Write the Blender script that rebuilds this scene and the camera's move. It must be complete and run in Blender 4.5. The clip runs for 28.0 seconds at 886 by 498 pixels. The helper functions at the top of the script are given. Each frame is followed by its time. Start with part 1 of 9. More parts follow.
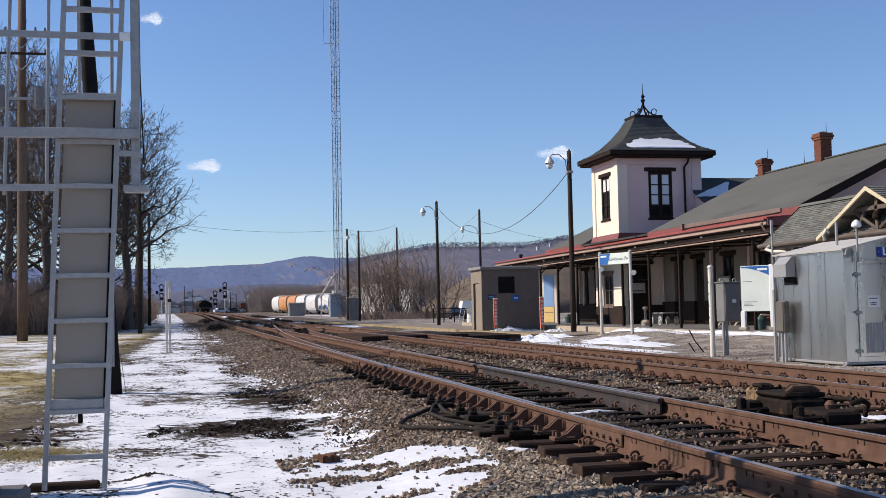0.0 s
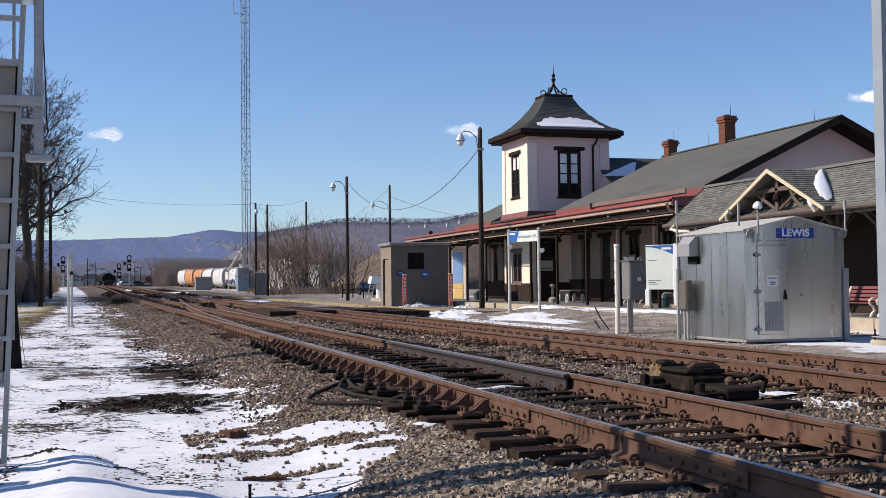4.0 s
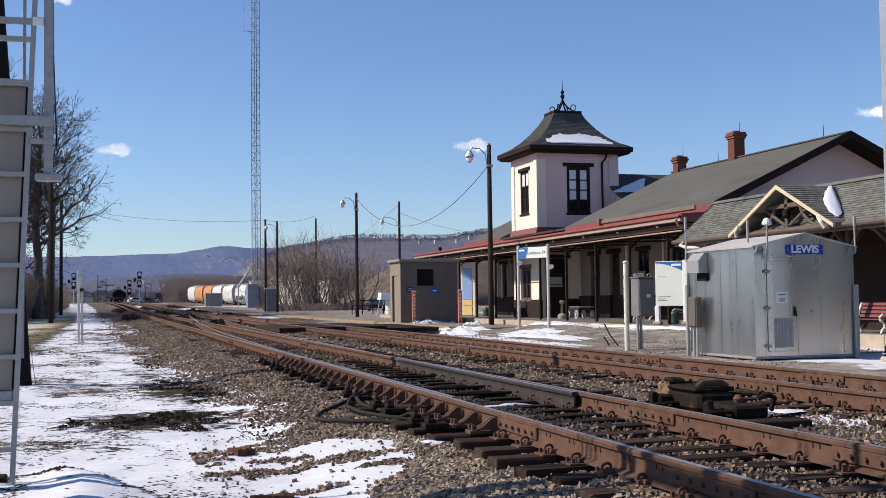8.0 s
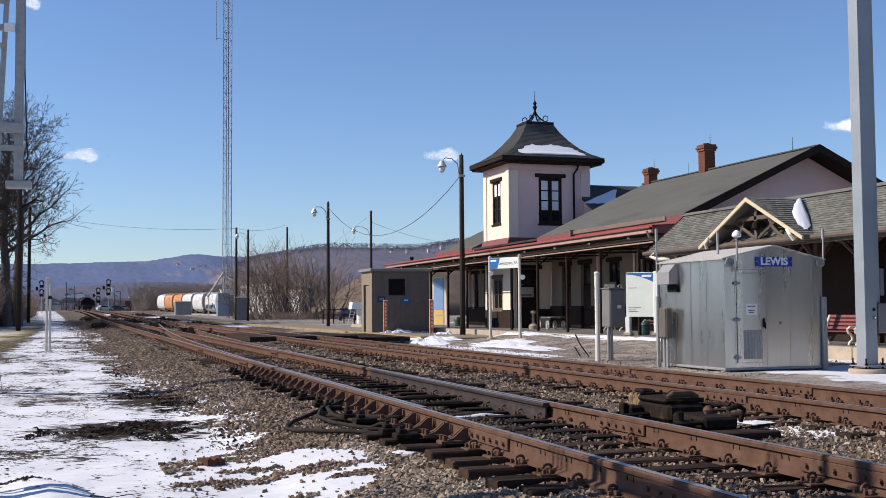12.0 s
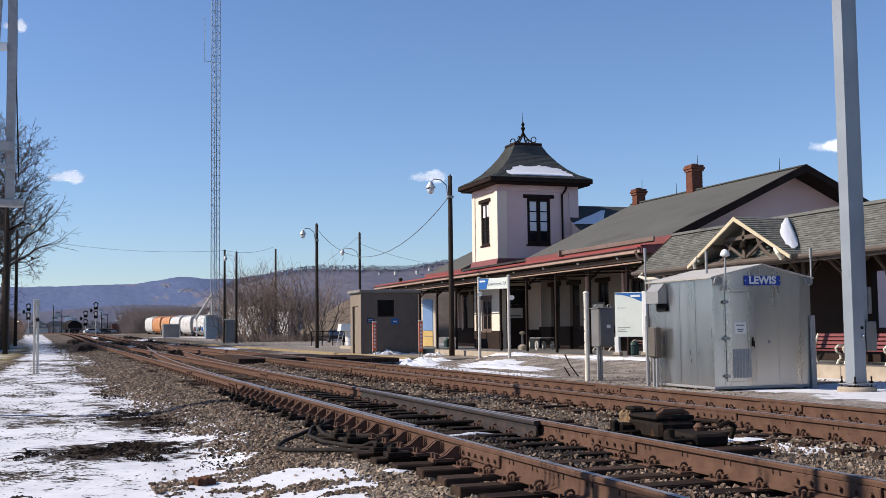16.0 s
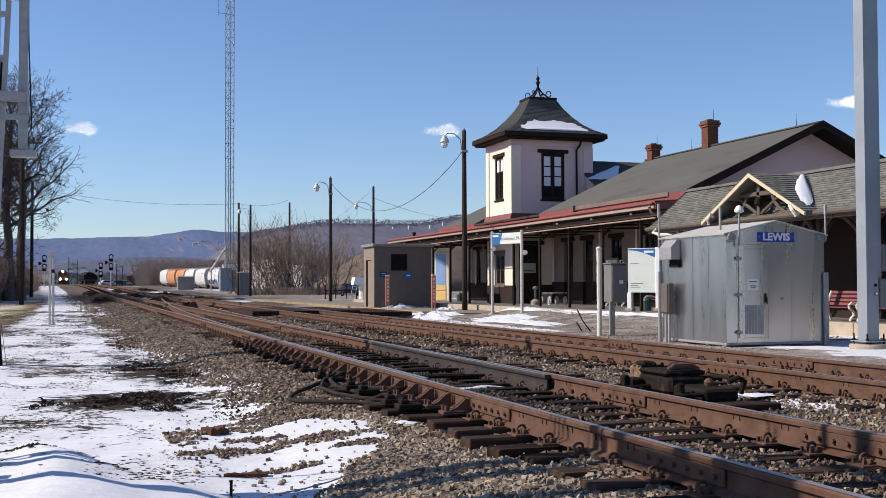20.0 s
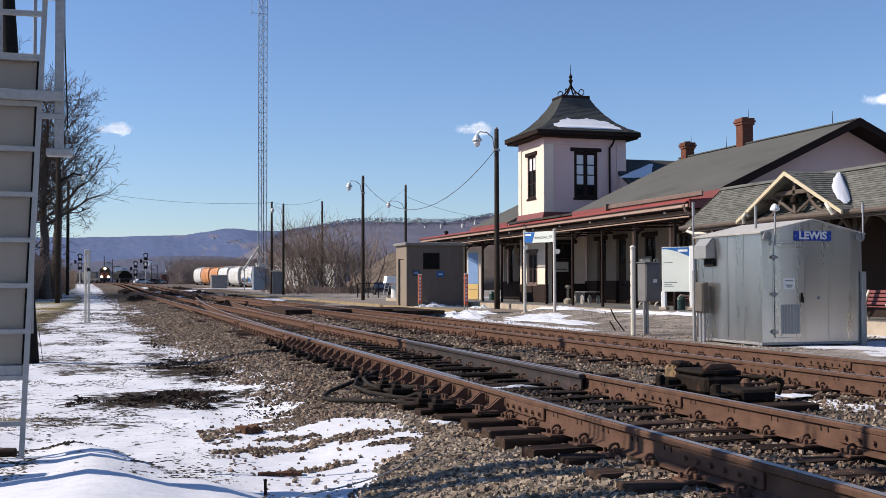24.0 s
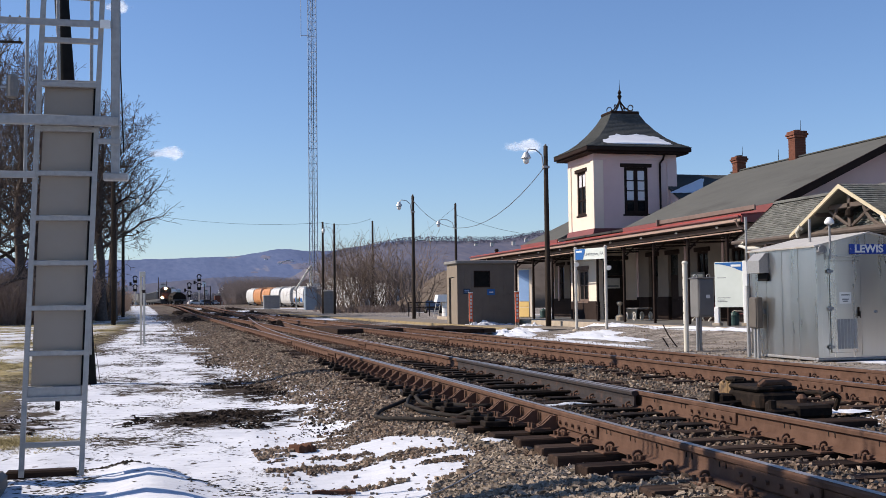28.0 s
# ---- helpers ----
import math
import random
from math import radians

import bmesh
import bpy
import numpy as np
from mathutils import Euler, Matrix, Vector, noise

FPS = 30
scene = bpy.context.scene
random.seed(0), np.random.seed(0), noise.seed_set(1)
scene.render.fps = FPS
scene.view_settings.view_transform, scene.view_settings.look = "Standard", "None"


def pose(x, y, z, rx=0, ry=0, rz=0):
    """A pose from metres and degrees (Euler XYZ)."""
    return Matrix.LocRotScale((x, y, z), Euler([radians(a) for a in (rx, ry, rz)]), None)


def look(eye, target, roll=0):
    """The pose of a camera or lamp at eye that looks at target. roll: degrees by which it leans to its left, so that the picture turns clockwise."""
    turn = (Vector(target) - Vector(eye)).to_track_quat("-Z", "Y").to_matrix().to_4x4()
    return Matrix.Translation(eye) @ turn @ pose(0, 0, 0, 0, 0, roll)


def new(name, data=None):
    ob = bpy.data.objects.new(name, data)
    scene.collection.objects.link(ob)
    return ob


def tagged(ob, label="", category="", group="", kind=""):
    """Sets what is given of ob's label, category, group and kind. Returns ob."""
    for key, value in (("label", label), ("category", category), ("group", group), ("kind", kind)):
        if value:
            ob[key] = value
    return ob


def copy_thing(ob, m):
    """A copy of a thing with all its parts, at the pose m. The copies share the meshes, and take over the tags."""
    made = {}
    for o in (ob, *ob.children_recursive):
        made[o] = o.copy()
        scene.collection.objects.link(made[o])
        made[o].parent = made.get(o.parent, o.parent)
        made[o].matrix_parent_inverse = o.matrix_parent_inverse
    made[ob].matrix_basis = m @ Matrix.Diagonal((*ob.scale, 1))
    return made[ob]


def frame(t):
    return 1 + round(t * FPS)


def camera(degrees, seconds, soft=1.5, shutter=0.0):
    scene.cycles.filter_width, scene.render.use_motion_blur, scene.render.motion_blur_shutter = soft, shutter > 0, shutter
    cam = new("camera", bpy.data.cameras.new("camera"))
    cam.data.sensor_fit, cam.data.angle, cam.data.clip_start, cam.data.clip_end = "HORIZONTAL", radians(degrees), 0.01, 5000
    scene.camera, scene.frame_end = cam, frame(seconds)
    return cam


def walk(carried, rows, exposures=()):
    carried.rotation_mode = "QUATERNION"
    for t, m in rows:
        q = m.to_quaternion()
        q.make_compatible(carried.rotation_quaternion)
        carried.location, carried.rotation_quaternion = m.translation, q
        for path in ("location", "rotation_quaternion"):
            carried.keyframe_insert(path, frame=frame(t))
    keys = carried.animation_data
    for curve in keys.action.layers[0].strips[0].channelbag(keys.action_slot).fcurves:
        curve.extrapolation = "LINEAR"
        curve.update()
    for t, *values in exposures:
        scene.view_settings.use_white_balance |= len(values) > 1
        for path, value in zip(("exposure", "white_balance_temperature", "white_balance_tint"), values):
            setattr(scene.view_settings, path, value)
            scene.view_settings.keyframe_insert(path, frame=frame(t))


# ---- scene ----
# ---- camera ----
cam = camera(43.20, 28.0, soft=0.7)
PATH = [
    (0, pose(0.020, 0.041, 0.986, 93.032, 1.230, -12.742)),
    (0.5, pose(0.025, 0.050, 0.984, 92.393, 0.756, -12.173)),
    (1, pose(0.021, 0.054, 0.983, 91.731, 0.571, -12.478)),
    (1.5, pose(0.017, 0.049, 0.990, 91.861, 1.381, -12.755)),
    (2, pose(0.022, 0.055, 0.987, 92.073, 1.269, -13.339)),
    (2.5, pose(0.022, 0.053, 0.990, 92.020, 1.199, -14.349)),
    (3, pose(0.017, 0.051, 0.987, 92.274, 0.957, -17.186)),
    (3.5, pose(0.012, 0.047, 0.983, 91.672, 0.710, -17.450)),
    (5.5, pose(0.007, 0.024, 0.996, 92.024, 0.348, -16.968)),
    (6, pose(0.008, 0.021, 0.998, 91.933, 0.286, -16.901)),
    (6.5, pose(0.005, 0.019, 1.000, 92.159, 0.625, -16.677)),
    (7, pose(0.010, 0.016, 0.999, 92.371, 0.715, -16.522)),
    (7.5, pose(0.018, 0.013, 1.004, 92.506, 0.953, -16.741)),
    (8, pose(0.020, 0.015, 1.000, 92.554, 0.710, -16.899)),
    (8.5, pose(0.017, 0.018, 0.999, 92.287, 0.530, -16.900)),
    (9, pose(0.015, 0.023, 0.997, 92.158, 0.342, -16.954)),
    (9.5, pose(0.015, 0.021, 0.998, 92.181, 0.347, -17.069)),
    (10, pose(0.018, 0.012, 0.999, 92.322, 0.449, -17.364)),
    (10.5, pose(0.019, 0.008, 1.001, 92.566, 0.218, -17.593)),
    (11, pose(0.021, 0.009, 1.001, 92.739, 0.217, -18.228)),
    (11.5, pose(0.014, 0.015, 1.002, 92.926, 0.294, -18.564)),
    (12, pose(0.011, 0.013, 1.005, 93.035, 0.395, -18.368)),
    (12.5, pose(0.012, 0.012, 1.004, 93.004, 0.592, -18.369)),
    (13, pose(0.009, 0.006, 1.004, 93.081, 0.506, -18.251)),
    (13.5, pose(0.013, -0.006, 0.998, 93.371, 0.476, -19.206)),
    (15.5, pose(-0.016, -0.005, 0.968, 93.744, 0.315, -18.875)),
    (16, pose(-0.015, -0.002, 0.970, 94.139, 0.637, -18.943)),
    (16.5, pose(-0.016, 0.001, 0.970, 93.729, 0.869, -18.619)),
    (17, pose(-0.011, -0.003, 0.966, 93.079, 0.940, -18.121)),
    (17.5, pose(-0.007, -0.007, 0.962, 92.715, 0.705, -17.969)),
    (18, pose(-0.004, -0.015, 0.962, 92.716, 0.549, -17.926)),
    (18.5, pose(0.001, -0.019, 0.964, 92.783, 0.581, -18.089)),
    (19, pose(-0.001, -0.024, 0.961, 92.823, 0.597, -18.200)),
    (19.5, pose(0.007, -0.018, 0.961, 91.777, 0.374, -18.263)),
    (20, pose(-0.002, -0.013, 0.962, 91.819, 0.192, -18.262)),
    (20.5, pose(-0.000, -0.005, 0.962, 91.823, 0.369, -18.235)),
    (21, pose(-0.000, 0.001, 0.964, 91.805, 0.192, -18.330)),
    (21.5, pose(0.001, 0.003, 0.962, 91.656, 0.271, -18.437)),
    (23.5, pose(-0.003, 0.032, 0.963, 91.959, 0.175, -16.885)),
    (24, pose(-0.004, 0.033, 0.964, 91.759, 0.130, -16.623)),
    (24.5, pose(-0.006, 0.033, 0.963, 91.730, 0.771, -14.963)),
    (25, pose(-0.007, 0.033, 0.966, 91.998, 0.756, -14.470)),
    (25.5, pose(-0.009, 0.039, 0.960, 91.853, 0.701, -14.281)),
    (26, pose(-0.010, 0.036, 0.964, 91.952, 1.214, -13.584)),
    (26.5, pose(-0.008, 0.034, 0.968, 91.844, 1.449, -13.312)),
    (27, pose(-0.013, 0.024, 0.968, 91.944, 1.109, -13.248)),
    (27.5, pose(-0.015, 0.008, 0.961, 92.176, 0.251, -13.038)),
    (28, pose(-0.014, -0.002, 0.962, 92.710, 0.738, -14.022)),
]
walk(cam, PATH)
# ---- end camera ----

# ---- sky, sun, exposure ----
SUN_EL, SUN_TRAVEL = 37.0, Vector((0.95, -0.31))
scene.view_settings.exposure = 0.21
world = bpy.data.worlds.new("world")
scene.world = world
world.use_nodes = True
_wn = world.node_tree.nodes
_sky = _wn.new("ShaderNodeTexSky")
_sky.sky_type = "NISHITA"
_sky.sun_disc = False
_sky.sun_elevation = radians(SUN_EL)
_sky.sun_rotation = math.atan2(-SUN_TRAVEL.x, -SUN_TRAVEL.y)
_sky.air_density, _sky.dust_density, _sky.ozone_density = 1.0, 0.15, 3.0
_tint = _wn.new("ShaderNodeMix")
_tint.data_type, _tint.blend_type = "RGBA", "MULTIPLY"
_tint.inputs["Factor"].default_value = 1.0
_tint.inputs["B"].default_value = (0.875, 0.963, 1.175, 1)
world.node_tree.links.new(_sky.outputs[0], _tint.inputs["A"])
world.node_tree.links.new(_tint.outputs["Result"], _wn["Background"].inputs[0])
_wn["Background"].inputs[1].default_value = 0.0995
_sun = bpy.data.lights.new("sun", "SUN")
_sun.energy, _sun.angle, _sun.color = 5.0, radians(0.5), (1.0, 0.89, 0.775)
_ct = math.cos(radians(SUN_EL))
_dir = Vector((SUN_TRAVEL.x * _ct, SUN_TRAVEL.y * _ct, -math.sin(radians(SUN_EL)))).normalized()
_so = new("sun", _sun)
_so.matrix_world = look((0, 0, 80), Vector((0, 0, 80)) + _dir)

# ---- materials ----
def surface(name, c1, c2, size=0.3, rough=0.7, metal=0.0, bump=0.0, bump_size=0.02, spots=None, spot_size=1.0,
            spot_amount=0.5, vary=0.0, stretch=(1, 1, 1), rough2=None, island=False, space="object"):
    """A surface of two colours mixed by noise, with fine relief, stains of a third colour and a change from piece to piece."""
    m = bpy.data.materials.new(name)
    m.use_nodes = True
    nt = m.node_tree
    n, ln = nt.nodes, nt.links
    b = n["Principled BSDF"]
    if space == "world":
        vec = n.new("ShaderNodeNewGeometry").outputs["Position"]
    else:
        vec = n.new("ShaderNodeTexCoord").outputs["Object"]
    mp = n.new("ShaderNodeMapping")
    mp.inputs["Scale"].default_value = stretch
    ln.new(vec, mp.inputs["Vector"])

    def noise_at(sz, detail=5.0, seed=0.0):
        t = n.new("ShaderNodeTexNoise")
        t.noise_dimensions = "4D"
        t.inputs["W"].default_value = seed
        t.inputs["Scale"].default_value = 1.0 / sz
        t.inputs["Detail"].default_value = detail
        t.inputs["Roughness"].default_value = 0.62
        ln.new(mp.outputs[0], t.inputs["Vector"])
        return t.outputs["Fac"]

    def ramp(sock, lo, hi):
        r = n.new("ShaderNodeMapRange")
        r.inputs["From Min"].default_value, r.inputs["From Max"].default_value = lo, hi
        ln.new(sock, r.inputs["Value"])
        return r.outputs["Result"]

    def mix(fac, a, bb, kind="MIX"):
        x = n.new("ShaderNodeMix")
        x.data_type, x.blend_type = "RGBA", kind
        for sock, val in ((x.inputs["Factor"], fac), (x.inputs["A"], a), (x.inputs["B"], bb)):
            if isinstance(val, (tuple, list)):
                sock.default_value = (*val, 1.0)
            elif isinstance(val, (int, float)):
                sock.default_value = val
            else:
                ln.new(val, sock)
        return x.outputs["Result"]

    col = mix(ramp(noise_at(size), 0.3, 0.7), c1, c2)
    if spots:
        lo = 0.75 - 0.5 * spot_amount
        col = mix(ramp(noise_at(spot_size, 6.0, 3.0), lo, lo + 0.12), col, spots)
    if vary:
        if island:
            rnd = n.new("ShaderNodeNewGeometry").outputs["Random Per Island"]
        else:
            rnd = n.new("ShaderNodeObjectInfo").outputs["Random"]
        hs = n.new("ShaderNodeHueSaturation")
        r = n.new("ShaderNodeMapRange")
        r.inputs["To Min"].default_value, r.inputs["To Max"].default_value = 1 - vary, 1 + vary
        ln.new(rnd, r.inputs["Value"])
        ln.new(r.outputs[0], hs.inputs["Value"])
        ln.new(col, hs.inputs["Color"])
        col = hs.outputs["Color"]
    ln.new(col, b.inputs["Base Color"])
    b.inputs["Metallic"].default_value = metal
    if rough >= 0.85 and metal < 0.5:
        b.inputs["Specular IOR Level"].default_value = 0.08
    if rough2 is not None:
        rr = n.new("ShaderNodeMapRange")
        rr.inputs["From Min"].default_value, rr.inputs["From Max"].default_value = 0.3, 0.7
        rr.inputs["To Min"].default_value, rr.inputs["To Max"].default_value = rough, rough2
        ln.new(noise_at(size * 0.6, 4.0, 7.0), rr.inputs["Value"])
        ln.new(rr.outputs[0], b.inputs["Roughness"])
    else:
        b.inputs["Roughness"].default_value = rough
    if bump:
        bp = n.new("ShaderNodeBump")
        bp.inputs["Strength"].default_value = 1.0
        bp.inputs["Distance"].default_value = bump
        ln.new(noise_at(bump_size, 4.0, 11.0), bp.inputs["Height"])
        ln.new(bp.outputs[0], b.inputs["Normal"])
    return m


def glow(name, colour, strength):
    m = bpy.data.materials.new(name)
    m.use_nodes = True
    b = m.node_tree.nodes["Principled BSDF"]
    b.inputs["Base Color"].default_value = (*colour, 1)
    b.inputs["Emission Color"].default_value = (*colour, 1)
    b.inputs["Emission Strength"].default_value = strength
    return m


M = {}
M["galv"] = surface("galvanised_steel", (0.285, 0.28, 0.275), (0.375, 0.37, 0.365), 0.05, 0.45, 0.45, 0.0006, 0.02, (0.36, 0.35, 0.34), 0.3, 0.35, rough2=0.6)
M["alu"] = surface("brushed_aluminium", (0.56, 0.545, 0.52), (0.63, 0.615, 0.59), 0.5, 0.24, 1.0, 0.00025, 0.9, stretch=(1, 1, 0.12), rough2=0.40)
M["alu_panel"] = surface("grey_aluminium_panel", (0.255, 0.218, 0.185), (0.31, 0.268, 0.228), 0.8, 0.5, 0.3, 0.0005, 0.3, (0.22, 0.21, 0.2), 0.4, 0.3)
M["rust"] = surface("rusty_rail_steel", (0.088, 0.050, 0.035), (0.150, 0.087, 0.061), 0.16, 0.86, 0.1, 0.0012, 0.02, (0.052, 0.031, 0.023), 0.30, 0.30, rough2=0.9)
M["rail_top"] = surface("worn_rail_head", (0.27, 0.235, 0.215), (0.40, 0.365, 0.345), 0.2, 0.40, 0.55, 0.0005, 0.05, (0.17, 0.10, 0.065), 0.3, 0.28, stretch=(1, 0.1, 1), rough2=0.45)
M["greasy_rail"] = surface("greasy_black_rail", (0.020, 0.016, 0.015), (0.055, 0.040, 0.034), 0.12, 0.55, 0.1, 0.002, 0.02, (0.10, 0.055, 0.036), 0.25, 0.35)
M["dark_iron"] = surface("oily_dark_iron", (0.010, 0.008, 0.007), (0.030, 0.022, 0.017), 0.1, 0.85, 0.0, 0.002, 0.03, (0.07, 0.038, 0.022), 0.2, 0.35)
M["tie"] = surface("creosoted_timber", (0.014, 0.010, 0.008), (0.064, 0.041, 0.030), 0.06, 0.9, 0, 0.004, 0.025, (0.12, 0.06, 0.035), 0.3, 0.3, 0.35, stretch=(0.15, 1, 1))
M["stone"] = surface("ballast_stone", (0.150, 0.118, 0.088), (0.36, 0.292, 0.222), 0.08, 0.9, 0, 0.004, 0.012, (0.12, 0.078, 0.052), 0.8, 0.36, 0.6, island=True)
M["stone_oily"] = surface("oil_soaked_stone", (0.028, 0.022, 0.018), (0.075, 0.058, 0.046), 0.08, 0.8, 0, 0.004, 0.012, vary=0.5, island=True)
M["gutter_brown"] = surface("brown_gutter_paint", (0.13, 0.085, 0.07), (0.19, 0.13, 0.105), 0.5, 0.75, 0, 0.001, 0.1)
M["stone_rusty"] = surface("rust_dusted_stone", (0.112, 0.080, 0.058), (0.26, 0.191, 0.139), 0.08, 0.9, 0, 0.004, 0.012, (0.06, 0.04, 0.03), 0.5, 0.4, 0.5, island=True)
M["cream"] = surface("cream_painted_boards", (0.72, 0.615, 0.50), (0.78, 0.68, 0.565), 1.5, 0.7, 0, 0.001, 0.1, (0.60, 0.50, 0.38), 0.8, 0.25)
# Pinkish copy of the cream, for walls that stand in shade.
M["pink"] = surface("pinkish_shade_cream", (0.65, 0.475, 0.445), (0.73, 0.545, 0.515), 1.8, 0.75, 0, 0.0015, 0.12, (0.56, 0.46, 0.42), 1.0, 0.25)
M["maroon"] = surface("maroon_paint", (0.16, 0.045, 0.04), (0.21, 0.06, 0.055), 0.8, 0.6, 0, 0.001, 0.1, (0.12, 0.04, 0.035), 0.5, 0.3)
M["darkbrown"] = surface("dark_brown_paint", (0.022, 0.015, 0.013), (0.036, 0.024, 0.020), 0.5, 0.85, 0, 0.0008, 0.05)
M["wainscot"] = surface("brown_wainscot_paint", (0.030, 0.021, 0.018), (0.042, 0.029, 0.025), 0.6, 0.86, 0, 0.001, 0.06)
M["redroof"] = surface("red_metal_roof", (0.33, 0.045, 0.035), (0.42, 0.07, 0.05), 0.8, 0.45, 0, 0.001, 0.3, (0.26, 0.05, 0.04), 0.6, 0.4)
M["shingle"] = surface("asphalt_shingle", (0.055, 0.057, 0.055), (0.085, 0.088, 0.085), 0.12, 0.95, 0, 0.003, 0.03, (0.05, 0.05, 0.048), 1.5, 0.4, 0.28)
M["shingle_field"] = surface("grey_roofing", (0.090, 0.090, 0.083), (0.118, 0.117, 0.107), 1.4, 0.95, 0, 0.003, 0.05, (0.078, 0.076, 0.070), 2.5, 0.4, stretch=(1, 0.4, 1))
M["shingle_lt"] = surface("weathered_shingle", (0.12, 0.12, 0.105), (0.17, 0.168, 0.15), 0.15, 0.95, 0, 0.004, 0.04, (0.10, 0.10, 0.088), 0.8, 0.35, 0.22)
M["brick"] = surface("red_brick", (0.13, 0.056, 0.038), (0.20, 0.085, 0.058), 0.1, 0.9, 0, 0.004, 0.03, (0.15, 0.06, 0.045), 0.4, 0.3, 0.25)
M["mortar"] = surface("mortar", (0.15, 0.11, 0.09), (0.20, 0.15, 0.12), 0.1, 0.95, 0, 0.002, 0.02)
M["snow"] = surface("old_snow", (0.66, 0.68, 0.72), (0.74, 0.755, 0.79), 0.6, 0.65, 0, 0.012, 0.12)
M["concrete"] = surface("weathered_concrete", (0.34, 0.28, 0.21), (0.44, 0.37, 0.29), 0.4, 0.9, 0, 0.003, 0.04, (0.32, 0.28, 0.23), 0.5, 0.35)
M["tar_pole"] = surface("tarred_pole_wood", (0.028, 0.022, 0.018), (0.060, 0.046, 0.036), 0.08, 0.9, 0, 0.004, 0.04, (0.09, 0.065, 0.045), 0.8, 0.3, stretch=(1, 1, 0.12))
M["grey_pole"] = surface("weathered_pole_wood", (0.105, 0.070, 0.050), (0.18, 0.132, 0.10), 0.08, 0.9, 0, 0.004, 0.04, (0.095, 0.055, 0.036), 0.9, 0.4, stretch=(1, 1, 0.12))
M["white"] = surface("white_paint", (0.72, 0.72, 0.70), (0.80, 0.80, 0.78), 0.4, 0.5, 0, 0.0005, 0.1, (0.6, 0.58, 0.54), 0.3, 0.25)
M["offwhite"] = surface("cream_white_post_paint", (0.62, 0.58, 0.48), (0.72, 0.68, 0.58), 0.4, 0.6, 0, 0.0008, 0.05, (0.45, 0.38, 0.28), 0.25, 0.3)
M["blue"] = surface("blue_sign_enamel", (0.010, 0.045, 0.30), (0.014, 0.055, 0.34), 0.5, 0.35)
M["sign_blue"] = surface("sign_blue", (0.01, 0.10, 0.33), (0.015, 0.12, 0.37), 0.5, 0.4)
M["sign_field"] = surface("pale_sign_face", (0.60, 0.64, 0.58), (0.66, 0.70, 0.64), 0.6, 0.45)
M["sign_text"] = surface("grey_sign_lettering", (0.10, 0.11, 0.12), (0.13, 0.14, 0.15), 0.2, 0.5)
M["grey_box"] = surface("grey_cabinet_paint", (0.135, 0.13, 0.125), (0.18, 0.175, 0.17), 0.4, 0.6, 0.0, 0.0006, 0.1, (0.17, 0.165, 0.16), 0.3, 0.3)
M["shed_wall"] = surface("taupe_shed_siding", (0.135, 0.112, 0.093), (0.165, 0.138, 0.115), 0.5, 0.75, 0, 0.001, 0.05, (0.095, 0.08, 0.068), 0.6, 0.3)
M["shed_trim"] = surface("shed_trim", (0.20, 0.16, 0.12), (0.25, 0.20, 0.15), 0.4, 0.7)
M["black"] = surface("black_paint", (0.010, 0.010, 0.010), (0.018, 0.017, 0.016), 0.2, 0.88)
M["rubber"] = surface("black_cable_rubber", (0.022, 0.019, 0.017), (0.045, 0.039, 0.034), 0.1, 0.88)
M["orange"] = surface("faded_orange_marker", (0.68, 0.12, 0.05), (0.75, 0.18, 0.09), 0.2, 0.5)
M["orange_car"] = surface("orange_wagon_paint", (0.46, 0.19, 0.065), (0.54, 0.245, 0.09), 1.5, 0.6, 0, 0, 0.1, (0.45, 0.17, 0.06), 1.5, 0.35)
M["white_car"] = surface("pale_wagon_paint", (0.52, 0.51, 0.49), (0.62, 0.605, 0.58), 1.5, 0.6, 0, 0, 0.1, (0.5, 0.47, 0.42), 1.5, 0.35)
M["steel_blue"] = surface("bluish_steel_silo", (0.20, 0.25, 0.30), (0.27, 0.32, 0.37), 1.0, 0.5, 0.3, 0.001, 0.3)
M["bark"] = surface("winter_bark", (0.080, 0.062, 0.053), (0.15, 0.12, 0.102), 0.2, 0.95, 0, 0.006, 0.05, vary=0.2)
M["shrub_twig"] = surface("pale_shrub_twigs", (0.125, 0.094, 0.076), (0.25, 0.195, 0.158), 0.6, 0.95, vary=0.25)
M["twig"] = surface("winter_twigs", (0.075, 0.054, 0.045), (0.15, 0.115, 0.095), 0.6, 0.95, vary=0.25)
M["brush"] = surface("dry_brush", (0.19, 0.145, 0.13), (0.30, 0.24, 0.215), 0.6, 0.95, vary=0.25)
M["bench_red"] = surface("maroon_bench_slats", (0.16, 0.035, 0.035), (0.21, 0.05, 0.05), 0.3, 0.5)
M["yellow"] = surface("ochre_yellow_paint", (0.72, 0.48, 0.15), (0.80, 0.55, 0.20), 0.6, 0.6)
M["pale_blue"] = surface("pale_blue_panel", (0.22, 0.36, 0.62), (0.26, 0.41, 0.68), 0.6, 0.5)
M["cast_yellow"] = surface("dirty_yellow_switch_machine", (0.17, 0.105, 0.045), (0.26, 0.165, 0.08), 0.08, 0.7, 0.1, 0.001, 0.04, (0.06, 0.04, 0.03), 0.12, 0.5)
M["green_can"] = surface("dark_green_can", (0.025, 0.06, 0.055), (0.035, 0.075, 0.07), 0.3, 0.5)
M["ember"] = surface("loco_dark_paint", (0.018, 0.018, 0.02), (0.035, 0.033, 0.033), 1.0, 0.55)
M["loco_red"] = surface("loco_orange_red", (0.10, 0.032, 0.018), (0.15, 0.048, 0.026), 1.0, 0.5)
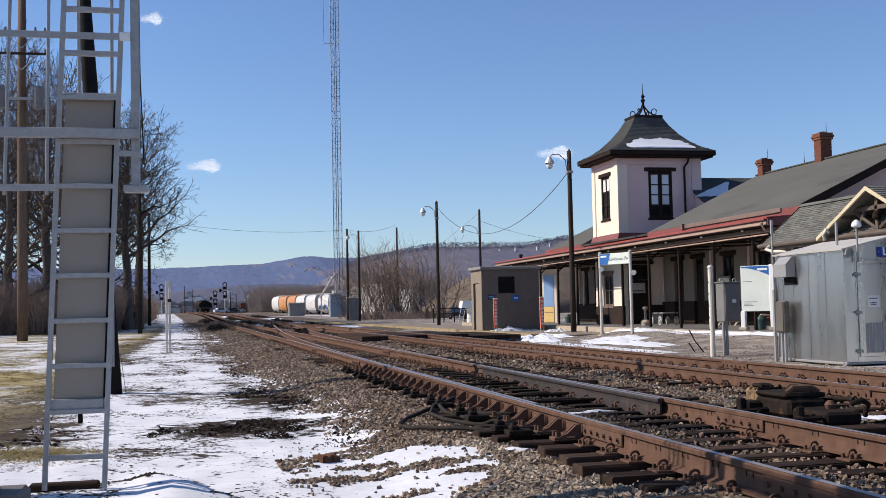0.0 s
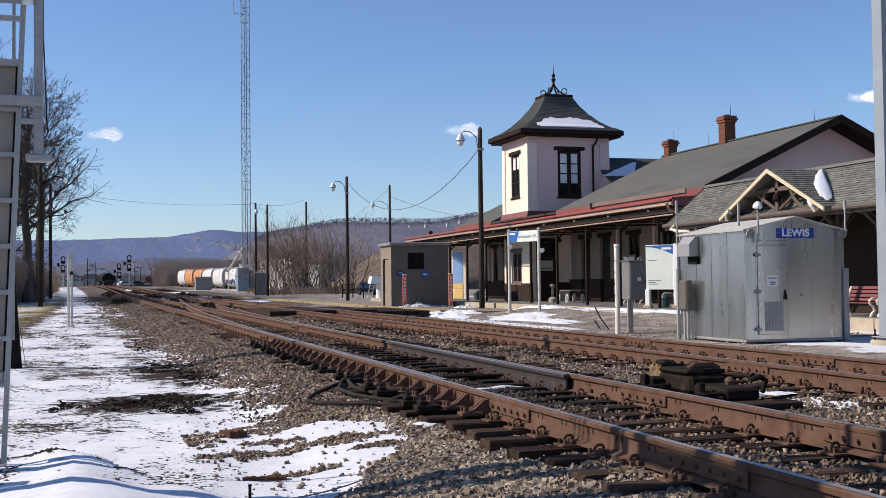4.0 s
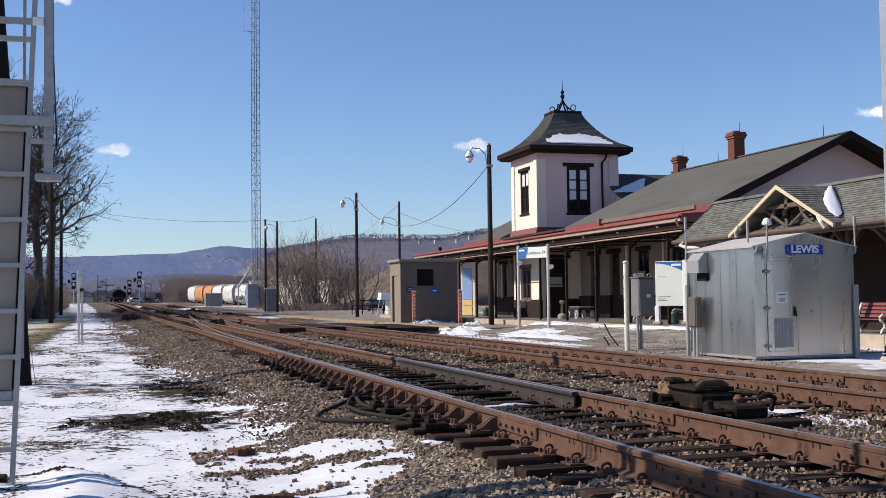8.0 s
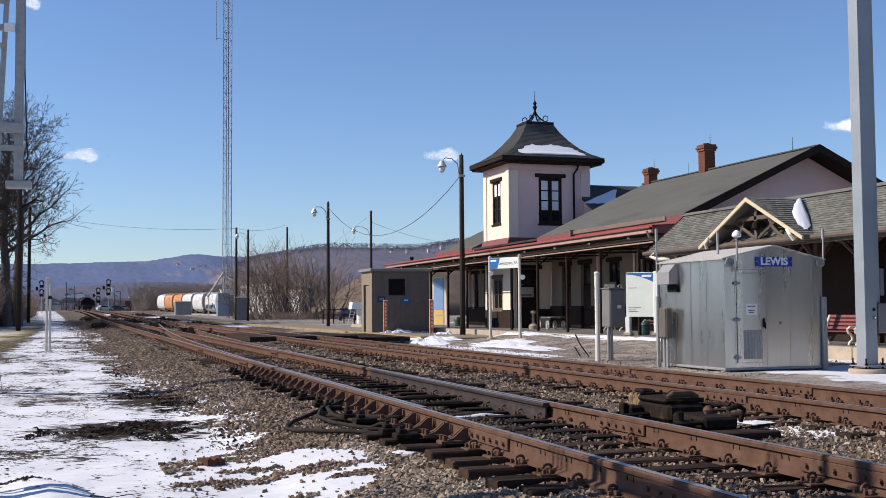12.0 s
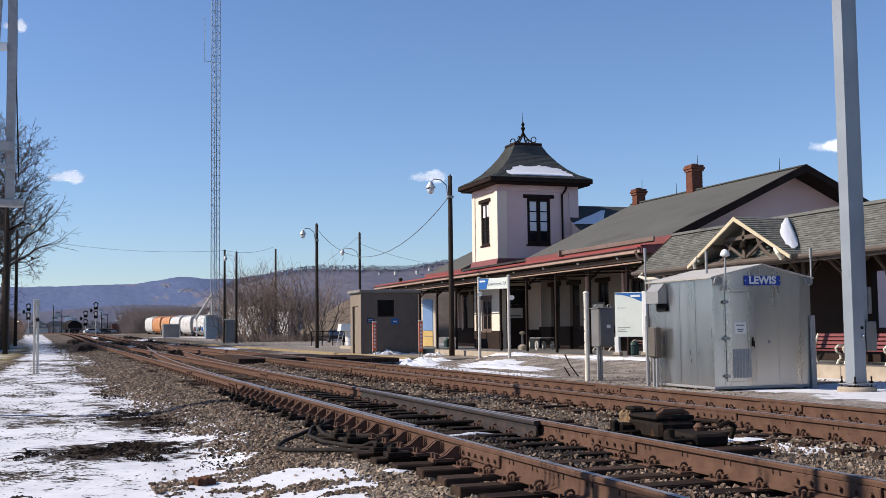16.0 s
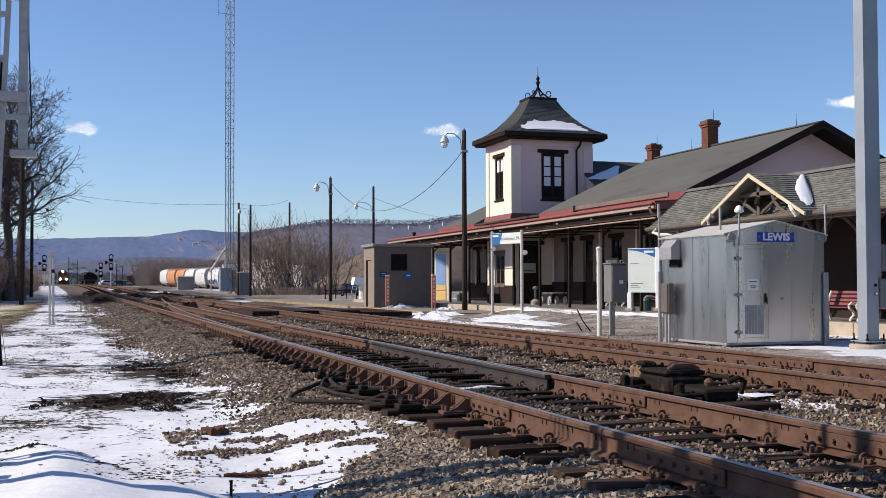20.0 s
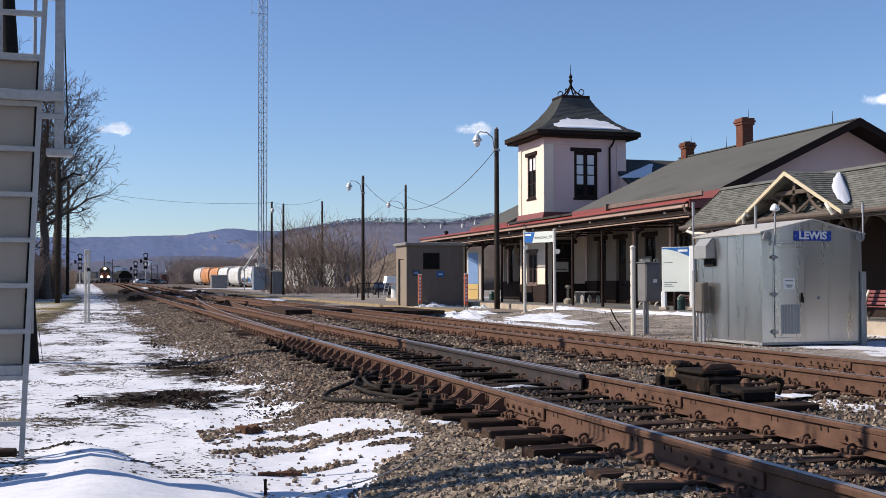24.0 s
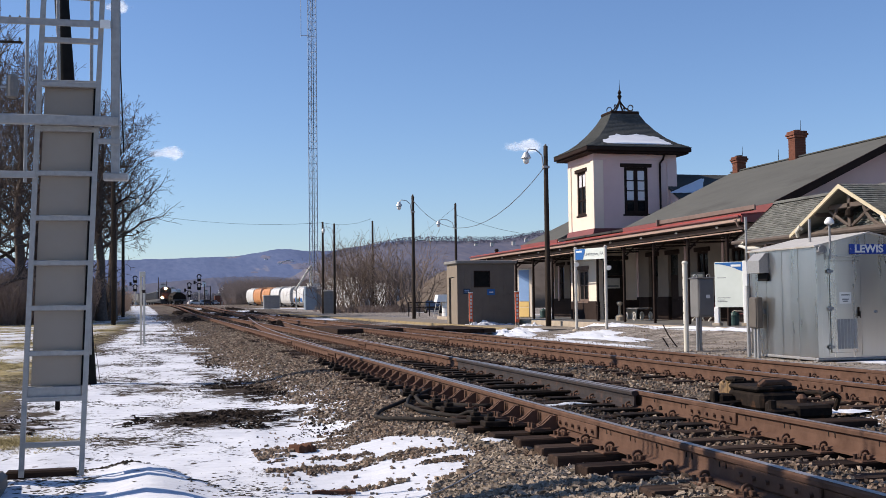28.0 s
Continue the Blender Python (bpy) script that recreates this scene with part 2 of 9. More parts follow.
M["lamp_glow"] = glow("headlight_glow", (1.0, 0.70, 0.42), 14.0)
M["tan_wall"] = surface("far_pale_wall", (0.50, 0.47, 0.42), (0.58, 0.55, 0.50), 2.0, 0.8)
M["timber_new"] = surface("cut_timber", (0.07, 0.034, 0.022), (0.125, 0.062, 0.04), 0.08, 0.9, 0, 0.003, 0.03, (0.08, 0.045, 0.03), 0.15, 0.4)

M["box_brown"] = surface("weathered_brown_box", (0.085, 0.072, 0.060), (0.14, 0.12, 0.10), 0.3, 0.6, 0.1, 0.0006, 0.1, (0.10, 0.06, 0.04), 0.2, 0.3)
M["pale_steel"] = surface("pale_weathered_steel", (0.46, 0.43, 0.38), (0.56, 0.53, 0.475), 0.2, 0.6, 0.2, 0.001, 0.05, (0.36, 0.34, 0.31), 0.3, 0.3)


def glass(name, tint=(0.03, 0.035, 0.04), rough=0.05):
    m = bpy.data.materials.new(name)
    m.use_nodes = True
    b = m.node_tree.nodes["Principled BSDF"]
    b.inputs["Base Color"].default_value = (*tint, 1)
    b.inputs["Roughness"].default_value = rough
    b.inputs["IOR"].default_value = 1.5
    return m


M["pane"] = glass("dark_window_glass", (0.012, 0.013, 0.014), 0.12)
M["pane_lt"] = glass("curtained_window_glass", (0.72, 0.72, 0.74), 0.12)
M["lamp_glass"] = glass("opal_lamp_glass", (0.75, 0.75, 0.72), 0.2)


# ---- mesh tools ----
class Geo:
    """Collects vertices and faces of one part."""

    def __init__(self):
        self.v, self.f = [], []

    def add(self, verts, faces):
        o = len(self.v)
        self.v += [tuple(p) for p in verts]
        self.f += [tuple(i + o for i in q) for q in faces]
        return self

    def box(self, x0, x1, y0, y1, z0, z1, b=0.0, m=None):
        """A box, with its edges chamfered by b."""
        if b <= 0:
            vs = [(x, y, z) for x in (x0, x1) for y in (y0, y1) for z in (z0, z1)]
            fs = [(0, 1, 3, 2), (4, 6, 7, 5), (0, 4, 5, 1), (2, 3, 7, 6), (0, 2, 6, 4), (1, 5, 7, 3)]
        else:
            b = min(b, 0.45 * min(x1 - x0, y1 - y0, z1 - z0))
            bmx = bmesh.new()
            bmesh.ops.create_cube(bmx, size=1)
            for p in bmx.verts:
                p.co = Vector(((x0 + x1) / 2 + p.co.x * (x1 - x0), (y0 + y1) / 2 + p.co.y * (y1 - y0), (z0 + z1) / 2 + p.co.z * (z1 - z0)))
            bmesh.ops.bevel(bmx, geom=bmx.edges[:], offset=b, segments=1, affect="EDGES")
            bmx.verts.index_update()
            vs = [tuple(p.co) for p in bmx.verts]
            fs = [tuple(q.index for q in f.verts) for f in bmx.faces]
            bmx.free()
        if m is not None:
            vs = [m @ Vector(p) for p in vs]
        return self.add(vs, fs)

    def cyl(self, p0, p1, r0, r1=None, n=12, cap=True):
        p0, p1 = Vector(p0), Vector(p1)
        r1 = r0 if r1 is None else r1
        d = (p1 - p0).normalized()
        a = d.orthogonal().normalized()
        c = d.cross(a)
        vs = []
        for p, r in ((p0, r0), (p1, r1)):
            for i in range(n):
                t = 2 * math.pi * i / n
                vs.append(p + (a * math.cos(t) + c * math.sin(t)) * r)
        fs = [(i, (i + 1) % n, n + (i + 1) % n, n + i) for i in range(n)]
        if cap:
            fs += [tuple(range(n - 1, -1, -1)), tuple(range(n, 2 * n))]
        return self.add(vs, fs)

    def tube(self, pts, r, n=6, cap=True):
        """A round bar along points; r one radius or one for each point."""
        pts = [Vector(p) for p in pts]
        rs = r if isinstance(r, (list, tuple)) else [r] * len(pts)
        vs, fs = [], []
        a = None
        for k, p in enumerate(pts):
            d = (pts[min(k + 1, len(pts) - 1)] - pts[max(k - 1, 0)]).normalized()
            a = d.orthogonal().normalized() if a is None else (a - d * a.dot(d)).normalized()
            c = d.cross(a)
            for i in range(n):
                t = 2 * math.pi * i / n
                vs.append(p + (a * math.cos(t) + c * math.sin(t)) * rs[k])
        for k in range(len(pts) - 1):
            for i in range(n):
                fs.append((k * n + i, k * n + (i + 1) % n, (k + 1) * n + (i + 1) % n, (k + 1) * n + i))
        if cap:
            fs += [tuple(range(n - 1, -1, -1)), tuple(range((len(pts) - 1) * n, len(pts) * n))]
        return self.add(vs, fs)

    def lathe(self, prof, centre=(0, 0, 0), n=16):
        """A turned body: prof is radius and height pairs from bottom to top."""
        cx, cy, cz = centre
        vs, fs = [], []
        for r, z in prof:
            for i in range(n):
                t = 2 * math.pi * i / n
                vs.append((cx + r * math.cos(t), cy + r * math.sin(t), cz + z))
        for k in range(len(prof) - 1):
            for i in range(n):
                fs.append((k * n + i, k * n + (i + 1) % n, (k + 1) * n + (i + 1) % n, (k + 1) * n + i))
        fs += [tuple(range(n - 1, -1, -1)), tuple(range((len(prof) - 1) * n, len(prof) * n))]
        return self.add(vs, fs)

    def prism(self, poly, lo, hi, axis="y"):
        """A flat outline pushed through from lo to hi along an axis. poly: (x, z) for y, (y, z) for x, (x, y) for z."""
        n = len(poly)
        put = {"y": lambda p, h: (p[0], h, p[1]), "x": lambda p, h: (h, p[0], p[1]), "z": lambda p, h: (p[0], p[1], h)}[axis]
        vs = [put(p, lo) for p in poly] + [put(p, hi) for p in poly]
        fs = [(i, (i + 1) % n, n + (i + 1) % n, n + i) for i in range(n)] + [tuple(range(n - 1, -1, -1)), tuple(range(n, 2 * n))]
        return self.add(vs, fs)

    def slab(self, a, b, c, d, t):
        """A plate with four corners and thickness t downwards along its normal."""
        a, b, c, d = (Vector(p) for p in (a, b, c, d))
        nrm = (b - a).cross(d - a).normalized() * t
        vs = [a, b, c, d, a - nrm, b - nrm, c - nrm, d - nrm]
        return self.add(vs, [(0, 1, 2, 3), (7, 6, 5, 4), (0, 4, 5, 1), (1, 5, 6, 2), (2, 6, 7, 3), (3, 7, 4, 0)])

    def mesh(self, name, smooth=False):
        me = bpy.data.meshes.new(name)
        me.from_pydata(self.v, [], self.f)
        bmx = bmesh.new()
        bmx.from_mesh(me)
        bmesh.ops.recalc_face_normals(bmx, faces=bmx.faces[:])
        bmx.to_mesh(me)
        bmx.free()
        if smooth:
            me.polygons.foreach_set("use_smooth", [True] * len(me.polygons))
        return me


def thing(name, label, category, at=None, group="", kind=""):
    """An empty at a thing's base that carries its parts."""
    ob = new(name)
    ob.empty_display_size = 0.2
    if at is not None:
        ob.matrix_world = at if isinstance(at, Matrix) else Matrix.Translation(at)
    return tagged(ob, label, category, group, kind)


def part(name, geo, material, parent=None, label="", smooth=False, kind="", m=None):
    """One mesh object under a thing or a part; geo a Geo or a mesh."""
    me = geo.mesh(name, smooth) if isinstance(geo, Geo) else geo
    if not me.materials:
        me.materials.append(M[material] if isinstance(material, str) else material)
    ob = new(name, me)
    if parent is not None:
        ob.parent = parent
    if m is not None:
        ob.matrix_basis = m
    return tagged(ob, label, kind=kind)


def lettering(name, text, size, material, parent, m, align="CENTER", label="", width=1.0, bold=0.0):
    """Words as a thin mesh, upright in the x z plane and facing -y before m."""
    cu = bpy.data.curves.new(name, "FONT")
    cu.body, cu.size, cu.extrude = text, size, 0.002
    cu.offset = bold
    cu.align_x, cu.align_y = align, "CENTER"
    tmp = bpy.data.objects.new(name, cu)
    me = bpy.data.meshes.new_from_object(tmp)
    bpy.data.objects.remove(tmp)
    me.transform(Matrix.Diagonal((width, 1, 1, 1)))
    me.transform(Matrix.Rotation(radians(90), 4, "X"))
    me.materials.clear()
    return part(name, me, material, parent, label, m=m)


def sstep(a, b, x):
    t = min(1.0, max(0.0, (x - a) / (b - a)))
    return t * t * (3 - 2 * t)


def rise(y):
    """The line climbs slowly in the distance."""
    return 1.35 * sstep(110, 330, y)


def bend(y):
    """The tracks swing away to the left in the distance, then sharply behind the woods."""
    x = -1.33e-4 * max(0.0, y - 150.0) ** 2 if y < 420 else -1.33e-4 * 270 ** 2 - 0.0718 * (y - 420)
    d = max(0.0, y - 398.0)
    return x - 0.34 * (d - 4.0 * (1 - math.exp(-d / 4.0)))

# ---- ground: one sheet to the horizon ----
def ground_z(x, y):
    u = x - bend(y)
    if u < 2.9:
        low = 0.06 * (1 - sstep(9.5, 13.0, y))
        z = -0.42 + (0.19 - low) * sstep(1.3, 2.7, u)
    elif u < 5.3:
        z = -0.23 - 0.06 * (1 - sstep(9.5, 13.0, y)) * (1 - sstep(2.9, 3.6, u)) + 0.002 * sstep(2.9, 3.6, u)
    elif u < 7.3:
        z = -0.235 - 0.02 * math.sin((u - 5.3) / 2.0 * math.pi)
    elif u < 9.9:
        z = -0.235
    else:
        z = -0.235 - 0.145 * sstep(9.9, 11.2, u)
        if 25 < y < 49:
            z += 0.25 * sstep(15.5, 18.6, x) * sstep(25.5, 29.0, y) * (1 - sstep(45.0, 48.0, y))
    if x < 1.6 and 2.0 < y < 9.6:
        z += 0.22 * sstep(2.0, 5.5, y) * (1 - sstep(-0.15, 0.62, x - min(0.5 * (8.2 - y), 0.7))) * (1 - sstep(8.35, 9.3, y)) * sstep(-6, -2.6, x) * (1 + 0.35 * math.exp(-((x + 0.1) / 0.4) ** 2))
    near = 1.0 - sstep(60, 200, y)
    z += near * 0.05 * (noise.noise((x * 0.45, y * 0.45, 3.1)) + 0.5 * noise.noise((x * 1.7, y * 1.7, 7.7)))
    if u < 1.6:
        z += near * 0.02 * noise.noise((x * 4.5, y * 2.2, 1.7))
    return z + rise(y)


def ground_material():
    m = bpy.data.materials.new("ground_surface")
    m.use_nodes = True
    nt = m.node_tree
    n, ln = nt.nodes, nt.links
    b = n["Principled BSDF"]
    b.inputs["Roughness"].default_value = 0.92
    b.inputs["Specular IOR Level"].default_value = 0.05
    pos = n.new("ShaderNodeNewGeometry").outputs["Position"]
    xyz = n.new("ShaderNodeSeparateXYZ")
    ln.new(pos, xyz.inputs[0])
    X, Y = xyz.outputs[0], xyz.outputs[1]

    def nz(scale, detail=6.0, seed=0.0, stretch=(1, 1, 1)):
        mp = n.new("ShaderNodeMapping")
        mp.inputs["Scale"].default_value = stretch
        ln.new(pos, mp.inputs["Vector"])
        t = n.new("ShaderNodeTexNoise")
        t.noise_dimensions = "4D"
        t.inputs["W"].default_value = seed
        t.inputs["Scale"].default_value, t.inputs["Detail"].default_value = scale, detail
        t.inputs["Roughness"].default_value = 0.65
        ln.new(mp.outputs[0], t.inputs["Vector"])
        return t.outputs["Fac"]

    def val(op, a, c, clamp=False):
        x = n.new("ShaderNodeMath")
        x.operation, x.use_clamp = op, clamp
        for s, v in zip(x.inputs, (a, c)):
            if isinstance(v, (int, float)):
                s.default_value = v
            else:
                ln.new(v, s)
        return x.outputs[0]

    def band(s, lo, hi):
        r = n.new("ShaderNodeMapRange")
        r.interpolation_type = "SMOOTHSTEP"
        r.inputs["From Min"].default_value, r.inputs["From Max"].default_value = lo, hi
        ln.new(s, r.inputs["Value"])
        return r.outputs["Result"]

    def mix(fac, a, c):
        x = n.new("ShaderNodeMix")
        x.data_type = "RGBA"
        for s, v in ((x.inputs["Factor"], fac), (x.inputs["A"], a), (x.inputs["B"], c)):
            if isinstance(v, tuple):
                s.default_value = (*v, 1)
            else:
                ln.new(v, s)
        return x.outputs["Result"]

    def blob(cx, cy, rx, ry):
        dx = val("DIVIDE", val("SUBTRACT", X, cx), rx)
        dy = val("DIVIDE", val("SUBTRACT", Y, cy), ry)
        d = val("ADD", val("MULTIPLY", dx, dx), val("MULTIPLY", dy, dy))
        return val("SUBTRACT", 1.0, d)

    # kinds of bare ground
    soil = mix(band(nz(3.0), 0.35, 0.65), (0.055, 0.045, 0.036), (0.13, 0.105, 0.082))
    gravel = mix(band(val("ADD", val("MULTIPLY", nz(14.0, 8.0, 2.0), 0.45), val("MULTIPLY", nz(42.0, 4.0, 52.0), 0.55)), 0.42, 0.60), (0.034, 0.026, 0.021), (0.20, 0.166, 0.136))
    grass = mix(band(val("ADD", val("MULTIPLY", nz(1.2, 8.0, 4.0), 0.5), val("MULTIPLY", nz(9.0, 6.0, 45.0, (0.6, 1.4, 1)), 0.5)), 0.42, 0.58), (0.105, 0.086, 0.034), (0.40, 0.325, 0.165))
    yard = mix(band(val("ADD", val("MULTIPLY", nz(1.3, 9.0, 5.0), 0.55), val("MULTIPLY", nz(16.0, 6.0, 55.0), 0.45)), 0.42, 0.58), (0.13, 0.113, 0.098), (0.36, 0.318, 0.278))
    field = mix(band(nz(0.02, 6.0, 6.0), 0.35, 0.65), (0.09, 0.07, 0.054), (0.17, 0.135, 0.105))
    edge = val("MULTIPLY", val("SUBTRACT", nz(1.1, 6.0, 9.0), 0.5), 2.0)
    Xn = val("ADD", X, edge)
    Xf = val("ADD", Xn, val("ADD", val("MULTIPLY", band(Y, 38, 165), 2.6), val("MULTIPLY", band(Y, 140, 340), 3.6)))
    col = mix(band(Xn, -3.4, -1.9), grass, soil)
    col = mix(band(Xf, 0.4, 1.4), col, gravel)
    col = mix(band(val("SUBTRACT", Xn, val("MULTIPLY", band(Y, 55, 95), 8.0)), 9.9, 11.0), col, yard)
    col = mix(band(Y, 170, 300), col, field)
    # where the snow still lies
    left = val("MULTIPLY", val("MULTIPLY", band(Xf, 2.5, 1.7), band(val("ADD", Xn, val("ADD", val("MULTIPLY", band(Y, 75, 190), 2.0), val("MULTIPLY", band(Y, 120, 340), 4.5))), -3.1, -1.4)), band(Y, 420, 300))
    cover = val("ADD", nz(0.55, 7.0, 12.0, (1.0, 0.55, 1)), val("MULTIPLY", nz(5.5, 6.0, 13.0, (0.6, 1.9, 1)), 0.55))
    cover = val("ADD", cover, val("MULTIPLY", val("MULTIPLY", val("SUBTRACT", nz(0.5, 4.0, 71.0, (0.3, 1.1, 1)), 0.5), band(Y, 22.0, 60.0)), 0.75))
    fine = val("MULTIPLY", nz(15.0, 8.0, 33.0, (0.7, 1.1, 1)), 0.46)
    worn = val("ADD", val("MULTIPLY", band(Y, 11.0, 18.0), 0.07), val("MULTIPLY", val("SUBTRACT", 1.0, left), 0.42))
    path = val("MULTIPLY", band(left, 0.02, 0.10), band(val("SUBTRACT", val("ADD", cover, fine), worn), 0.835, 0.862))
    mud = band(val("ADD", blob(0.62, 13.8, 1.25, 1.15), val("ADD", val("MULTIPLY", edge, 1.6), val("MULTIPLY", val("SUBTRACT", nz(7.0, 7.0, 41.0, (0.45, 1.1, 1)), 0.5), 5.5))), 0.25, 0.5)
    mud2 = band(val("ADD", blob(1.25, 18.6, 0.75, 3.4), val("ADD", val("MULTIPLY", edge, 1.6), val("MULTIPLY", val("SUBTRACT", nz(7.0, 7.0, 43.0, (0.5, 1.0, 1)), 0.5), 5.5))), 0.3, 0.6)
    mud3 = band(val("ADD", blob(-2.4, 14.0, 1.3, 1.0), val("ADD", val("MULTIPLY", edge, 1.3), val("MULTIPLY", val("SUBTRACT", nz(6.0, 7.0, 49.0, (0.45, 1.3, 1)), 0.5), 5.0))), 0.25, 0.5)
    path = val("MULTIPLY", path, val("SUBTRACT", 1.0, mud))
    path = val("MULTIPLY", path, val("SUBTRACT", 1.0, mud2))
    path = val("MULTIPLY", path, val("SUBTRACT", 1.0, mud3))
    far_left = val("MULTIPLY", band(X, -2.2, -4.5), band(val("ADD", val("MULTIPLY", nz(0.35, 7.0, 21.0, (1, 0.5, 1)), 0.6), val("MULTIPLY", nz(3.5, 7.0, 22.0, (0.5, 1.6, 1)), 0.4)), 0.475, 0.525))
    far_left = val("MULTIPLY", far_left, band(Y, 260, 200))
    toe = val("MULTIPLY", band(val("ADD", blob(1.9, 8.2, 1.5, 1.6), edge), 0.15, 0.35), band(nz(2.4, 7.0, 15.0), 0.44, 0.50))
    toe = val("MAXIMUM", toe, band(val("ADD", blob(2.0, 9.5, 1.05, 1.25), val("MULTIPLY", edge, 0.5)), 0.1, 0.22))
    patches = band(val("ADD", blob(12.8, 37.8, 1.0, 2.8), edge), 0.15, 0.4)
    for cx, cy, rx, ry in ((13.0, 33.0, 0.5, 5.0), (15.6, 41.5, 1.0, 1.2), (12.2, 30.0, 0.5, 2.5), (16.0, 20.0, 2.6, 2.7), (15.4, 17.3, 2.2, 2.6), (16.6, 56.9, 1.6, 1.0), (18.5, 39.5, 0.5, 8.0), (7.2, 50.5, 0.8, 3.0), (18.6, 24.0, 0.6, 9.0), (6.9, 9.4, 0.5, 0.6), (2.9, 6.9, 0.5, 0.5)):
        patches = val("MAXIMUM", patches, band(val("ADD", blob(cx, cy, rx, ry), edge), 0.2, 0.42))
    distant = val("MULTIPLY", val("MULTIPLY", band(Y, 70, 120), band(nz(0.06, 7.0, 25.0), 0.57, 0.62)), band(X, 9.0, 14.0))
    snow = val("MAXIMUM", val("MAXIMUM", path, val("MULTIPLY", far_left, 0.9)), val("MAXIMUM", val("MAXIMUM", toe, patches), distant))
    white = mix(band(val("ADD", val("MULTIPLY", nz(0.9, 5.0, 17.0), 0.5), val("MULTIPLY", nz(11.0, 6.0, 47.0, (0.5, 1.5, 1)), 0.5)), 0.36, 0.62), (0.56, 0.572, 0.605), (0.70, 0.71, 0.743))
    col = mix(val("MAXIMUM", val("MAXIMUM", mud, mud2), val("MULTIPLY", mud3, 0.6)), col, mix(band(nz(16.0, 6.0, 61.0), 0.4, 0.6), (0.018, 0.014, 0.011), (0.075, 0.058, 0.045)))
    ln.new(mix(snow, col, white), b.inputs["Base Color"])
    bp = n.new("ShaderNodeBump")
    bp.inputs["Distance"].default_value = 0.03
    h = val("ADD", val("MULTIPLY", snow, 0.9), val("MULTIPLY", nz(18.0, 5.0, 19.0), val("SUBTRACT", 1.0, val("MULTIPLY", snow, 0.8))))
    ln.new(h, bp.inputs["Height"])
    ln.new(bp.outputs[0], b.inputs["Normal"])
    return m


def build_ground():
    xs = [-4000, -2400, -1400, -800, -450, -250, -140, -80, -50, -32, -22, -16, -12, -9.5, -8, -7, -6.2, -5.5, -5, -4.5, -4, -3.6]
    x = -3.3
    while x < 12.0:
        xs.append(x)
        x += 0.11
    xs += [12, 12.5, 13, 13.5, 14, 14.5, 15, 15.6, 16.2, 17, 18, 19, 20.5, 22.5, 25, 28, 32, 38, 46, 58, 75, 100, 140, 200, 300, 450, 800, 1400, 2400, 4000]
    ys = [-4000, -1500, -500, -150, -50, -20, -8, -3, -1, 0.5, 1.5, 2.5]
    y = 3.2
    while y < 4000:
        ys.append(y)
        y += 0.10 if y < 12 else (0.1 + (y - 12) * 0.016)
    ys.append(4200)
    vs = [(x, y, ground_z(x, y)) for y in ys for x in xs]
    w = len(xs)
    fs = [(j * w + i, j * w + i + 1, (j + 1) * w + i + 1, (j + 1) * w + i) for j in range(len(ys) - 1) for i in range(w - 1)]
    me = bpy.data.meshes.new("ground")
    me.from_pydata(vs, [], fs)
    me.polygons.foreach_set("use_smooth", [True] * len(me.polygons))
    me.materials.append(ground_material())
    return tagged(new("ground", me), "snow-patched gravel and winter grass beside the tracks", "ground", kind="structure")


build_ground()

# ---- railway tracks ----
GAUGE = 1.50  # between rail centres
RAIL_H = 0.185


def rail_profile():
    """Half outline of a flat-bottomed rail, head at z = 0."""
    half = [(0.0, -RAIL_H), (0.072, -RAIL_H), (0.072, -RAIL_H + 0.012), (0.014, -RAIL_H + 0.032), (0.009, -0.09), (0.011, -0.052), (0.034, -0.040), (0.037, -0.012), (0.028, -0.001), (0.0, 0.0)]
    return half + [(-x, z) for x, z in reversed(half[1:-1])]


def rail_geo(points):
    """A rail swept along points of its head's centre line."""
    prof = rail_profile()
    n = len(prof)
    g = Geo()
    vs, fs = [], []
    for k, p in enumerate(points):
        a, b = Vector(points[max(k - 1, 0)]), Vector(points[min(k + 1, len(points) - 1)])
        d = (b - a).normalized()
        side = Vector((d.y, -d.x, 0)).normalized()
        vs += [Vector(p) + side * x + Vector((0, 0, z)) for x, z in prof]
    for k in range(len(points) - 1):
        fs += [(k * n + i, k * n + (i + 1) % n, (k + 1) * n + (i + 1) % n, (k + 1) * n + i) for i in range(n)]
    fs += [tuple(range(n)), tuple(range(len(vs) - 1, len(vs) - 1 - n, -1))]
    return g.add(vs, fs)


def stations(a, b):
    ys, y = [], a
    while y < b:
        ys.append(y)
        y += 2.0 if y < 100 else 8.0
    return ys + [b]


def crossover_x(y):
    """Centre line of the connection from the near track to the far one."""
    y0, lead, slope = 12.0, 50.0, 0.0584
    d = y - y0
    if d < 0:
        return 4.13
    if d < lead:
        return 4.13 + slope * d * d / (2 * lead)
    total = 4.13
    straight = (total - slope * lead) / slope
    if d < lead + straight:
        return 4.13 + slope * lead / 2 + slope * (d - lead)
    e = min(d - lead - straight, lead)
    return 4.13 + slope * lead / 2 + slope * straight + slope * e - slope * e * e / (2 * lead)


def rail_parts(owner, line, name="rail", label="rusty running rail with a worn bright head", mat="rust"):
    r = part(name, rail_geo(line), mat, owner, label)
    # the worn running band on the head
    g = Geo()
    vs = []
    for p in line:
        vs += [(p[0] - 0.026, p[1], p[2] + 0.0015), (p[0] + 0.026, p[1], p[2] + 0.0015)]
    g.add(vs, [(2 * k, 2 * k + 1, 2 * k + 3, 2 * k + 2) for k in range(len(line) - 1)])
    part("running_band", g, "rail_top", r)
    return r


